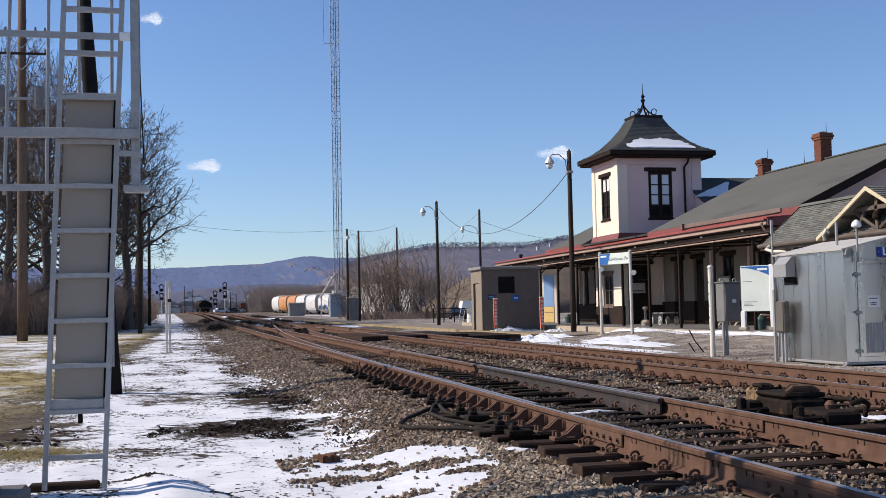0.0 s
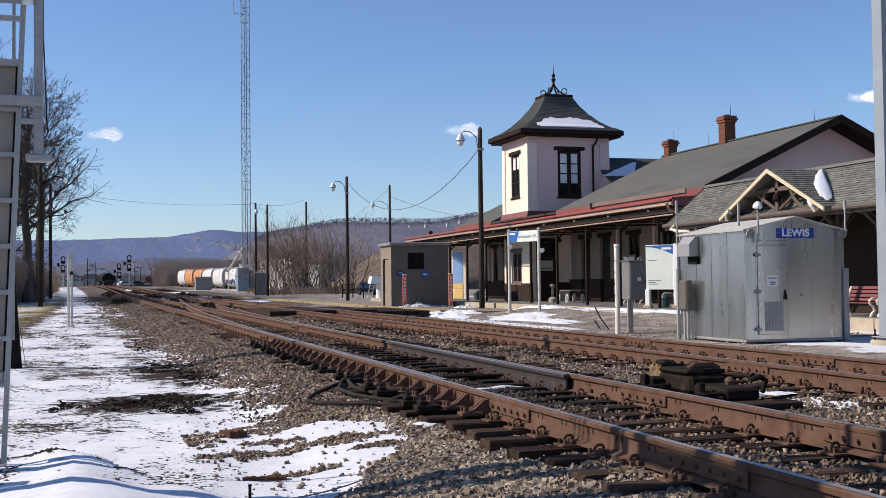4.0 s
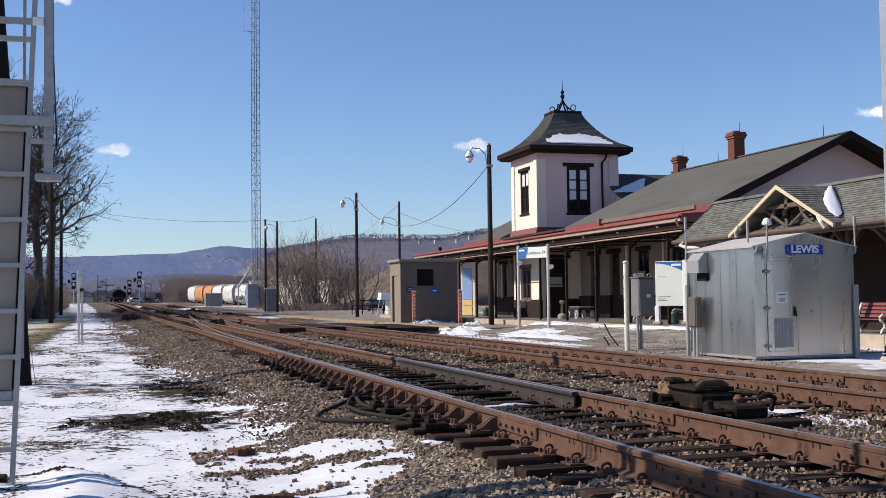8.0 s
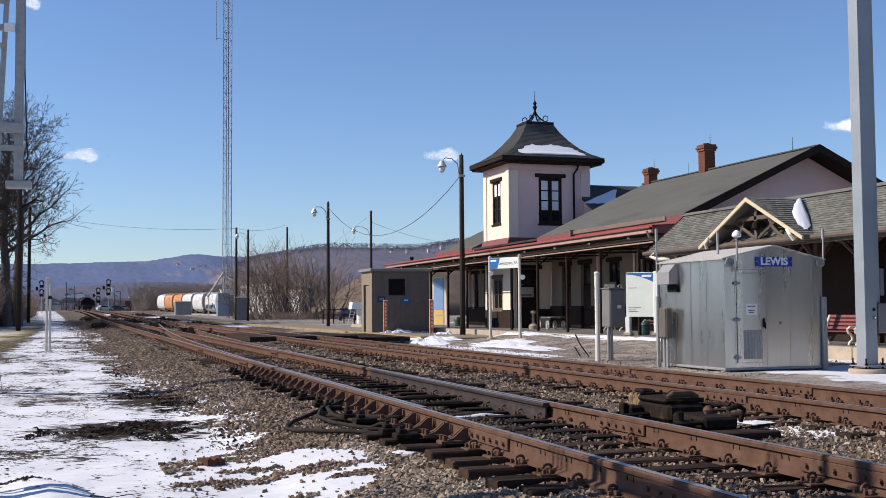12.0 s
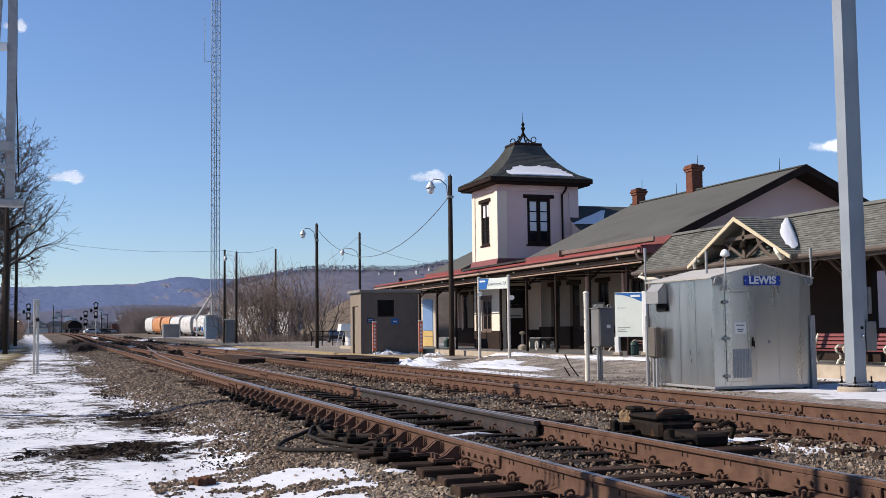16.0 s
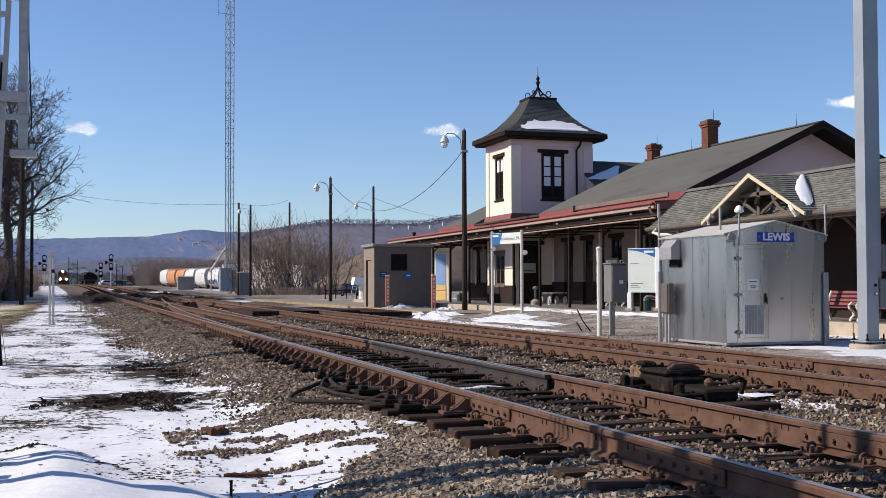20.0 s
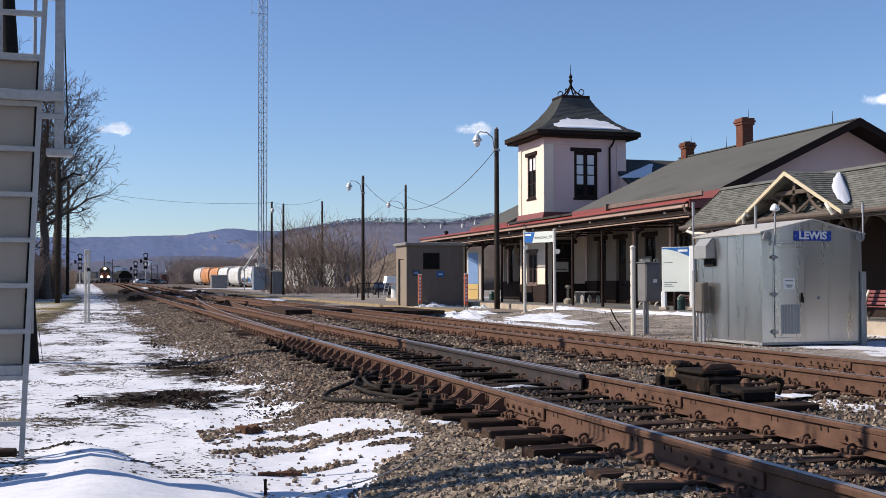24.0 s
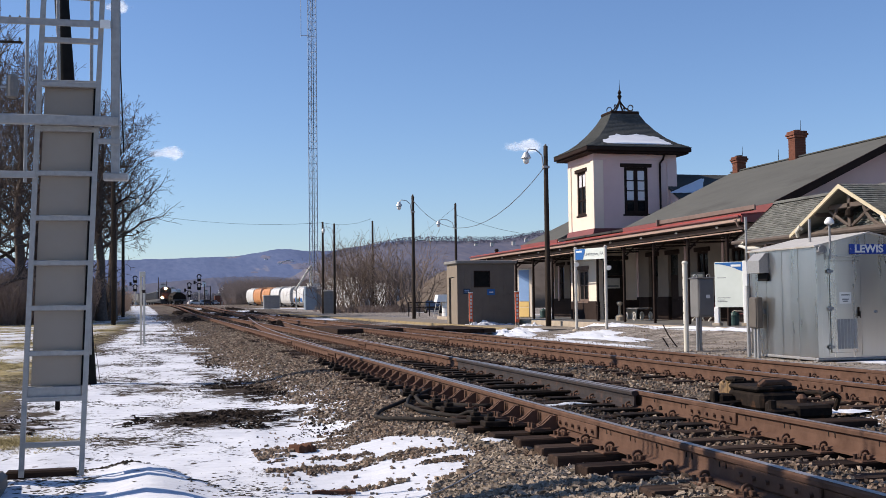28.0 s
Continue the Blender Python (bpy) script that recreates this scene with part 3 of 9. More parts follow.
def tie_mesh(seed, length=2.6):
    rng = random.Random(seed)
    g = Geo().box(-length / 2, length / 2, -0.115, 0.115, -0.18, 0, 0.012)
    g.v = [(x + rng.uniform(-0.006, 0.006), y + rng.uniform(-0.006, 0.006), z + rng.uniform(-0.005, 0.004)) for x, y, z in g.v]
    me = g.mesh("tie")
    me.materials.append(M["tie"])
    return me


def plate_mesh():
    """A tie plate with shoulders and a round spring clip on both sides."""
    g = Geo().box(-0.19, 0.19, -0.09, 0.09, 0.0, 0.018, 0.004)
    for s in (-1, 1):
        g.box(s * 0.095 - 0.014, s * 0.095 + 0.014, -0.06, 0.06, 0.018, 0.05, 0.004)
        g.cyl((s * 0.15, 0.05, 0.018), (s * 0.15, 0.05, 0.05), 0.014, n=6)
        g.cyl((s * 0.15, -0.05, 0.018), (s * 0.15, -0.05, 0.05), 0.014, n=6)
    me = g.mesh("tie_plate")
    me.materials.append(M["rust"])
    return me


def clip_mesh():
    pts = [(0.10 - 0.042 * math.cos(a), -0.03 + 0.012 * a, 0.032 + 0.031 * math.sin(a)) for a in (-0.3, 0.25, 0.8, 1.35, 1.9, 2.45, 3.0, 3.5)]
    me = Geo().tube(pts, 0.011, 5).mesh("spring_clip", True)
    me.materials.append(M["rust"])
    return me


TIES = [tie_mesh(s) for s in range(5)]
LONG_TIES = [tie_mesh(s + 20, 3.4) for s in range(4)]
PLATE, CLIP = plate_mesh(), clip_mesh()
BRACE = (Geo().prism([(0.04, -0.185), (0.24, -0.185), (0.24, -0.150), (0.17, -0.125), (0.085, -0.052), (0.040, -0.045)], -0.042, -0.012).prism([(0.04, -0.185), (0.24, -0.185), (0.24, -0.150), (0.17, -0.125), (0.085, -0.052), (0.040, -0.045)], 0.012, 0.042)
         .box(0.10, 0.30, -0.075, 0.075, -0.184, -0.150, 0.006).cyl((0.26, 0.045, -0.15), (0.26, 0.045, -0.105), 0.021, n=6).cyl((0.26, -0.045, -0.15), (0.26, -0.045, -0.105), 0.021, n=6).mesh("rail_brace"))
BRACE.materials.append(M["rust"])
CHAIR = Geo().box(-0.10, 0.13, -0.085, 0.085, -0.185, -0.135, 0.008).box(0.02, 0.10, -0.06, 0.06, -0.134, -0.095, 0.008).cyl((0.06, 0, -0.095), (0.06, 0, -0.065), 0.022, n=6).mesh("chair_block")
CHAIR.materials.append(M["dark_iron"])


def build_track(x0, label, near, lay_to):
    tr = thing("railway_track", label, "railway track", (x0, 0, 0), kind="structure")
    rng = random.Random(int(x0 * 100))
    for s in (-1, 1):
        line = [(s * GAUGE / 2 + bend(y), y, rise(y)) for y in stations(-6, 860)]
        if near and s > 0:
            # the stock rail is black with grease along the points
            for a, b, grease in ((-7, 11.3, False), (11.3, 18.6, True), (18.6, 900, False)):
                seg = [(s * GAUGE / 2, a, 0)] if a > 0 else []
                seg += [p for p in line if a < p[1] < b]
                seg += [(s * GAUGE / 2, b, 0)] if b < 100 else []
                if grease:
                    rail_parts(tr, seg, label="running rail black with grease at the points", mat="greasy_rail")
                else:
                    rail_parts(tr, seg)
        else:
            rail_parts(tr, line)
    y, k = -5.5, 0
    far = Geo()
    while y < lay_to:
        wide = near and 9.5 < y < 45
        off = 0.35 if wide else 0.0
        jig = Matrix.Translation((off + (rng.uniform(-0.16, 0.12) if wide else rng.uniform(-0.05, 0.05)), y, -RAIL_H - 0.012 + rng.uniform(-0.008, 0.004))) @ Matrix.Rotation(rng.uniform(-0.035, 0.035), 4, "Z")
        if y < 75:
            part("tie", (LONG_TIES if wide else TIES)[k % 4], "tie", tr, m=jig)
            if y < 40:
                for s in (-1, 1):
                    part("tie_plate", PLATE, "rust", tr, m=Matrix.Translation((s * GAUGE / 2, y, -RAIL_H - 0.014)))
                    if y < 26:
                        for q in (-1, 1):
                            part("spring_clip", CLIP, "dark_iron", tr, m=Matrix.Translation((s * GAUGE / 2, y, -RAIL_H)) @ Matrix.Rotation(0 if q > 0 else math.pi, 4, "Z"))
        else:
            far.box(-1.3 + bend(y), 1.3 + bend(y), y - 0.115, y + 0.115, -RAIL_H - 0.19 + rise(y), -RAIL_H - 0.012 + rise(y))
        y += 0.52 + rng.uniform(-0.02, 0.02)
        k += 1
    part("far_ties", far, "tie", tr, kind="stuff")
    return tr


near_track = build_track(4.13, "near main track with rusty rails on dark timber ties", True, 320)
far_track = build_track(8.27, "farther main track on a raised stone bed", False, 320)


def build_crossover():
    tr = thing("crossover_track", "rusty crossover rails linking the two main tracks", "railway track", (0, 0, 0), kind="structure")
    ys = [11.0 + 1.5 * i for i in range(82)]
    for s in (-1, 1):
        a, b = (11.0, 131.0)
        line = [(crossover_x(y) + s * GAUGE / 2 + (0.075 if s < 0 else -0.075) * (1 - sstep(12, 26, y)), y, rise(y) - 0.002) for y in ys if a <= y <= b]
        rail_parts(tr, [p for p in line if p[1] < 18.6], label="greasy black switch point", mat="greasy_rail")
        rail_parts(tr, [p for p in line if p[1] > 18.0], label="rusty closure rail")
    # guard rails and frog blocks where the rails cross
    for cx, cy in ((4.88, 62.0), (7.52, 84.0)):
        for s in (-1, 1):
            line = [(cx + s * 0.075 + 0.029 * (y - cy) * (1 if s > 0 else 0), y, rise(y) - 0.004) for y in (cy - 3, cy - 1, cy + 1, cy + 3)]
            part("wing_rail", rail_geo(line), "rust", tr)
        part("frog_block", Geo().box(cx - 0.10, cx + 0.10, cy - 1.4, cy + 1.4, -0.15, -0.03, 0.01), "dark_iron", tr)
    # sliding plates and rail braces at the points
    for i in range(24):
        y = 9.4 + 0.52 * i
        for s in (-1, 1):
            part("slide_plate", Geo().box(-0.40, 0.40, -0.10, 0.10, -RAIL_H - 0.006, -RAIL_H + 0.014, 0.004), "dark_iron", tr, m=Matrix.Translation((4.13 + s * (GAUGE / 2 - 0.12), y, 0)))
            rot = Matrix.Rotation(math.pi if s < 0 else 0, 4, "Z")
            part("rail_brace", BRACE, "rust", tr, m=Matrix.Translation((4.13 + s * GAUGE / 2, y, 0)) @ rot)
            if i % 3:
                part("chair_block", CHAIR, "dark_iron", tr, m=Matrix.Translation((4.13 + s * (GAUGE / 2 + 0.42), y + 0.03 * (i % 2), 0)) @ rot)
    # tie rods between the points
    for y in (12.9, 13.9, 16.2):
        part("throw_rod", Geo().tube([(3.38, y, -0.15), (4.95, y, -0.15)], 0.022, 6), "dark_iron", tr)
    return tr


build_crossover()


def joint_bars(track, ys):
    """Bolted fishplates on the webs of the rails."""
    for y, s in ys:
        for q in (-1, 1):
            g = Geo().box(s * GAUGE / 2 + q * 0.022 - 0.011, s * GAUGE / 2 + q * 0.022 + 0.011, y - 0.45, y + 0.45, -0.145, -0.045, 0.006)
            for k in range(6):
                yy = y - 0.375 + 0.15 * k
                g.cyl((s * GAUGE / 2 + q * 0.030, yy, -0.095), (s * GAUGE / 2 + q * 0.055, yy, -0.095), 0.017, n=6)
            part("joint_bar", g, "rust", track)


joint_bars(near_track, ((5.75, -1), (6.25, 1), (8.9, -1), (15.3, 1), (23.0, -1), (31.0, -1), (9.4, 1), (28.0, 1)))
joint_bars(far_track, ((11.8, -1), (17.5, 1), (23.2, -1), (33.0, 1), (30.0, -1), (12.6, 1)))


def bolt_holes(track, x, y0, y1, step):
    """Pairs of narrow dark bolt holes in the rail's web."""
    me = Geo().box(-0.0135, -0.008, -0.046, -0.037, -0.092, -0.058).box(-0.0135, -0.008, 0.037, 0.046, -0.092, -0.058).mesh("bolt_hole")
    me.materials.append(M["black"])
    y = y0
    while y < y1:
        part("bolt_hole", me, "black", track, m=Matrix.Translation((x, y, 0)))
        y += step


def spikes(track, x, y0, y1, step):
    """Anchors standing along a rail's foot, one by one."""
    me = Geo().box(-0.018, 0.018, -0.05, 0.05, -0.19, -0.115, 0.006).mesh("rail_anchor")
    me.materials.append(M["rust"])
    y = y0
    while y < y1:
        part("rail_anchor", me, "rust", track, m=Matrix.Translation((x, y, 0)))
        y += step


for sx in (-1, 1):
    spikes(far_track, sx * GAUGE / 2 - 0.09, 6.0, 46.0, 0.52)
bolt_holes(near_track, -GAUGE / 2, 6.4, 8.4, 0.46)
bolt_holes(near_track, GAUGE / 2, 6.9, 11.0, 0.62)
bolt_holes(far_track, -GAUGE / 2, 8.0, 11.0, 0.8)
spikes(near_track, GAUGE / 2 + 0.09, 14.0, 40.0, 0.52)
spikes(near_track, -GAUGE / 2 - 0.09, 22.0, 48.0, 0.52)


# ---- ballast stones ----
def build_ballast():
    rng = np.random.RandomState(4)
    base = np.array([(x, y, z) for x in (-1, 1) for y in (-1, 1) for z in (-1, 1)], float) * 0.72
    tri = np.array([(0, 1, 3), (0, 3, 2), (4, 6, 7), (4, 7, 5), (0, 4, 5), (0, 5, 1), (2, 3, 7), (2, 7, 6), (0, 2, 6), (0, 6, 4), (1, 5, 7), (1, 7, 3)])
    # denser close by, over the bed, its slope and its scattered toe
    n, toe = 212000, 24000
    y = np.where(rng.rand(n) < 0.87, 3.6 + (rng.rand(n) ** 2.0) * 46.0, 40.0 + 110.0 * rng.rand(n) ** 1.3)
    y = np.where(rng.rand(n) < 0.05, -6.0 + 10.0 * rng.rand(n), y)
    x = np.where(rng.rand(n) < 0.42, 0.7 + rng.rand(n) * 2.6, 2.2 + rng.rand(n) * 8.4)
    x = np.where((y > 42) & (rng.rand(n) < 0.35), -2.0 + rng.rand(n) * 5.2, x)
    isles = np.arange(n) < toe
    x = np.where(isles, 0.8 + rng.rand(n) * 2.1, x)
    y = np.where(isles, 6.5 + rng.rand(n) * 5.6, y)
    keep = np.ones(n, bool)
    # ragged edge of the bed towards the snow
    edge = np.interp(y, (6, 7.1, 8.06, 8.7, 9.2, 10.0, 10.55, 11.2, 11.8, 12.6, 15.2, 18.8, 27, 45, 68, 107, 150), (1.6, 1.7, 1.87, 2.35, 2.58, 2.66, 2.3, 1.92, 1.75, 1.80, 1.70, 1.55, 1.2, 0.85, 0.35, -0.45, -1.5))
    wob = 0.16 * np.sin(y * 2.3 + np.sin(y * 0.9)) + 0.10 * np.sin(y * 5.7 + 1.0) + 0.06 * np.sin(x * 9.0 + y * 3.0)
    wob += 0.22 * np.sin(y * 0.83 + 0.7) * np.sin(y * 0.31) * np.clip((y - 14) / 8, 0, 1.6)
    wob *= np.where(y < 11.5, 0.45, 1.0)
    inside = np.clip((x - edge - wob) / (np.where(y < 11.5, 0.12, 0.35) + 0.012 * y) + 0.5, 0, 1)
    clump = np.sin(x * 3.1 + 1.7 * np.sin(y * 1.9)) * np.sin(y * 2.7 + 1.3 * np.sin(x * 2.3)) + 0.5 * np.sin(x * 7.3 + y * 5.1)
    stray = 0.006
    keep &= rng.rand(n) < np.maximum(inside, stray)
    # matted islands of stone in the snow at the foot of the bed
    islands = ((1.25, 10.62, 0.62, 0.24), (1.80, 10.95, 0.45, 0.34), (1.25, 9.36, 0.52, 0.23), (2.02, 9.42, 0.46, 0.19), (1.55, 8.46, 0.22, 0.08), (0.8, 10.15, 0.3, 0.16), (1.5, 9.9, 0.5, 0.10), (2.3, 8.9, 0.3, 0.12))
    for i in np.flatnonzero(isles):
        xa, ya = float(x[i]), float(y[i])
        near = max(1 - ((xa - cx) / rx) ** 2 - ((ya - cy) / ry) ** 2 for cx, cy, rx, ry in islands)
        isle = near + 1.5 * noise.noise((xa * 3.2, ya * 4.2, 22.0)) + 0.9 * noise.noise((xa * 9.0, ya * 11.0, 23.0))
        keep[i] = keep[i] or isle > 0.12 or rng.rand() < 0.012
    keep &= (np.abs(x - 3.38) > 0.10) & (np.abs(x - 4.88) > 0.10) & (np.abs(x - 7.52) > 0.10) & (np.abs(x - 9.02) > 0.10)
    x, y = x[keep], y[keep]
    n = len(x)
    size = (0.009 + 0.018 * rng.rand(n) ** 1.7) * (1.0 + y / 75.0) * np.where(inside[keep] < 0.5, 0.72, 1.0)
    size = size * np.where((x < 3.2) & (y > 10.5) | (x > 5.3) & (x < 7.2) & (y < 18), 0.82, 1.0)
    size = size * np.where((np.abs(x - 4.13) < 0.75) | (np.abs(x - 8.27) < 0.75), 0.8, 1.0)
    on_tie = ((np.abs(x - 4.13) < 1.3) | (np.abs(x - 8.27) < 1.3))
    z = np.array([ground_z(a, b) for a, b in zip(x, y)]) + size * 0.25 + np.where(on_tie, 0.012, 0.0)
    sc = rng.uniform(0.65, 1.3, (n, 1, 3)) * size[:, None, None]
    shp = base[None] * (1 + rng.uniform(-0.46, 0.36, (n, 8, 3))) * sc
    a, a2 = rng.rand(n) * 6.283, rng.rand(n) * 6.283
    c2, s2 = np.cos(a2)[:, None], np.sin(a2)[:, None]
    shp = np.stack([shp[:, :, 0], shp[:, :, 1] * c2 - shp[:, :, 2] * s2, shp[:, :, 1] * s2 + shp[:, :, 2] * c2], 2)
    ca, sa = np.cos(a)[:, None], np.sin(a)[:, None]
    v = np.stack([shp[:, :, 0] * ca - shp[:, :, 1] * sa, shp[:, :, 0] * sa + shp[:, :, 1] * ca, shp[:, :, 2]], 2)
    v += np.stack([x, y, z], 1)[:, None, :]
    f = (tri[None] + (np.arange(n) * 8)[:, None, None]).reshape(-1, 3)
    me = bpy.data.meshes.new("ballast")
    v = v.reshape(-1, 3)
    me.vertices.add(len(v))
    me.vertices.foreach_set("co", v.astype(np.float32).ravel())
    me.loops.add(len(f) * 3)
    me.loops.foreach_set("vertex_index", f.astype(np.int32).ravel())
    me.polygons.add(len(f))
    me.polygons.foreach_set("loop_start", np.arange(0, len(f) * 3, 3, dtype=np.int32))
    me.update(calc_edges=True)
    me.validate()
    me.polygons.foreach_set("use_smooth", np.zeros(len(me.polygons), dtype=bool))
    me.materials.append(M["stone"])
    me.materials.append(M["stone_oily"])
    me.materials.append(M["stone_rusty"])
    # stones soaked with grease round the points
    oily = (rng.rand(n) < np.clip(1.5 - (((x - 4.1) / 0.95) ** 4 + ((y - 13.0) / 3.6) ** 2) + 0.5 * clump[keep], 0, 0.93)) | ((((x - 5.9) / 0.75) ** 2 + ((y - 10.5) / 1.2) ** 2) < 1.0)
    me.polygons.foreach_set("material_index", np.repeat(np.where(oily, 1, np.where(((np.abs(x - 4.13) < 1.0) | (np.abs(x - 8.27) < 1.0)) & (rng.rand(n) < 0.88) | (((x < 3.2) & (y > 10.5) | (x < 2.4) & (y > 8.2) | (x > 5.3) & (x < 7.2)) & (rng.rand(n) < 0.62)), 2, 0)).astype(np.int32), 12))
    tagged(new("ballast", me), "loose grey-brown crushed stone round the tracks", "ballast", kind="stuff")


build_ballast()



# ---- gravel of the yard beside the platform ----
def build_yard_gravel():
    rng = random.Random(61)
    g = Geo()
    for _ in range(15000):
        y = 19.0 + 34.0 * rng.random() ** 1.1
        x = rng.uniform(10.2, 18.9)
        k = noise.noise((x * 0.5, y * 0.3, 4.0)) + 0.6 * noise.noise((x * 1.6, y * 1.0, 8.0))
        if k < rng.uniform(-0.5, 0.5) or (13.6 < x < 17.2 and y < 23.5):
            continue
        z = ground_z(x, y)
        s = rng.uniform(0.012, 0.032) * (1.9 if rng.random() < 0.05 else 1.0)
        vs = [(x + rng.uniform(-1, 1) * s, y + rng.uniform(-1, 1) * s, z + rng.uniform(-0.2, 0.5) * s) for _k in range(5)]
        vs[4] = (x, y, z + s * 0.9)
        g.add(vs, [(0, 1, 4), (1, 2, 4), (2, 3, 4), (3, 0, 4)])
    tagged(part("yard_gravel", g, "stone", None), "coarse grey-brown gravel of the station yard", "gravel", kind="stuff")


build_yard_gravel()


# ---- bits of grass, stone and leaf litter on the snow ----
def build_litter():
    rng = random.Random(12)
    g = Geo()
    for _ in range(90000):
        y = 7.0 + 50.0 * rng.random() ** 1.6
        x = rng.uniform(-3.4, 1.9)
        clump = noise.noise((x * 0.9, y * 0.45, 5.0)) + 0.7 * noise.noise((x * 2.6, y * 1.3, 9.0)) + 0.3 * noise.noise((x * 7.0, y * 4.0, 2.0))
        if clump < rng.uniform(-0.05, 0.6) + 0.16 * (1 - sstep(9, 15, y)) and rng.random() > 0.02:
            continue
        z = ground_z(x, y)
        s = rng.uniform(0.003, 0.013) * (1 + y / 22)
        vs = []
        for k in range(5):
            a = k * 1.2566 + rng.uniform(-0.5, 0.5)
            r = s * rng.uniform(0.4, 1.6)
            vs.append((x + math.cos(a) * r * 1.3, y + math.sin(a) * r, z + 0.001))
        g.add(vs + [(x, y, z + s * rng.uniform(0.1, 0.4))], [(k, (k + 1) % 5, 5) for k in range(5)])
    # a gravelly crest along the snow hump
    for _ in range(2600):
        t = rng.random()
        x = -1.9 + 2.55 * t + rng.gauss(0, 0.03)
        y = 8.62 - 0.15 * t - 1.6 * max(0, t - 0.72) + rng.gauss(0, 0.035 + 0.13 * (1 - t))
        z = ground_z(x, y)
        s = rng.uniform(0.003, 0.012) * (1 + (rng.random() < 0.08))
        g.add([(x - s, y - s, z), (x + s, y - s * 0.6, z), (x + s * 0.8, y + s, z), (x - s, y + s * 0.7, z), (x + 0.2 * s, y, z + s * 0.8)], [(0, 1, 4), (1, 2, 4), (2, 3, 4), (3, 0, 4)])
    tagged(part("leaf_litter", g, "litter", None), "dark bits of grass and grit on the snow", "litter", kind="stuff")


M["litter"] = surface("dark_litter", (0.030, 0.024, 0.018), (0.085, 0.068, 0.048), 0.3, 0.95, vary=0.5, island=True)
build_litter()



# ---- clods of dark earth and tufts of winter grass ----
def build_clods():
    rng = random.Random(14)
    g = Geo()
    for cx, cy, rx, ry, n in ((0.7, 13.8, 1.5, 1.15, 7500), (1.28, 18.6, 0.8, 3.2, 5600), (1.15, 28.5, 0.5, 6.0, 2600), (1.75, 12.4, 0.5, 1.4, 600), (-2.3, 14.0, 1.2, 2.2, 2400)):
        for _ in range(n):
            a, r = rng.uniform(0, 6.283), rng.random() ** 0.5
            x, y = cx + rx * r * math.cos(a), cy + ry * r * math.sin(a)
            if noise.noise((x * 1.6, y * 1.1, 6.0)) + 0.9 * noise.noise((x * 5.0, y * 3.0, 8.0)) < r * r * 0.9 - 0.22:
                continue
            z, s = ground_z(x, y), rng.uniform(0.008, 0.03) * (1 + (rng.random() < 0.06))
            vs = [(x + rng.uniform(-1, 1) * s, y + rng.uniform(-1, 1) * s, z + rng.uniform(-0.2, 0.7) * s) for _k in range(5)]
            vs[4] = (x, y, z + s * 0.8)
            g.add(vs, [(0, 1, 4), (1, 2, 4), (2, 3, 4), (3, 0, 4)])
    tagged(part("earth_clods", g, "wet_earth", None), "clods of dark bare earth in the snow", "earth", kind="stuff")


def build_grass():
    rng = random.Random(15)
    g = Geo()
    for k in range(64000):
        y = 12.0 + 55.0 * rng.random() ** 1.3
        x = rng.uniform(-9.0, -1.3)
        if k > 60000:
            x, y = rng.gauss(-1.62, 0.30), rng.gauss(12.3, 0.38)
        elif noise.noise((x * 0.5, y * 0.35, 2.0)) + 0.5 * noise.noise((x * 1.7, y * 1.2, 7.0)) < 0.18 + 0.35 * sstep(-3.0, -1.3, x) + rng.uniform(-0.1, 0.1):
            continue
        z, h = ground_z(x, y), rng.uniform(0.012, 0.04)
        for _k in range(2):
            a = rng.uniform(0, 6.283)
            lx, ly = math.cos(a) * h * rng.uniform(1.0, 2.6), math.sin(a) * h * rng.uniform(1.0, 2.6)
            w = 0.003 * (1 + y / 12)
            g.add([(x - w, y, z - 0.005), (x + w, y, z - 0.005), (x + lx, y + ly, z + h * rng.uniform(0.3, 0.9))], [(0, 1, 2)])
    tagged(part("winter_grass", g, "straw", None), "tufts of pale straw-coloured winter grass", "grass", kind="stuff")


M["wet_earth"] = surface("wet_black_earth", (0.014, 0.010, 0.008), (0.055, 0.040, 0.031), 0.3, 0.92, vary=0.6, island=True)
M["straw"] = surface("straw_grass", (0.20, 0.16, 0.065), (0.42, 0.34, 0.18), 0.8, 0.95, vary=0.4, island=True)
build_clods()
build_grass()

# ---- station building ----
WALL_X, FASCIA_X, EAVE_X, RIDGE_X, BACK_X = 24.3, 19.8, 21.4, 27.2, 33.0
Y_NEAR, Y_FAR = 36.0, 68.0
PLAT_Z = -0.06
EAVE_Z, RIDGE_Z = 4.40, 7.15
SLOPE = (RIDGE_Z - EAVE_Z) / (RIDGE_X - EAVE_X)


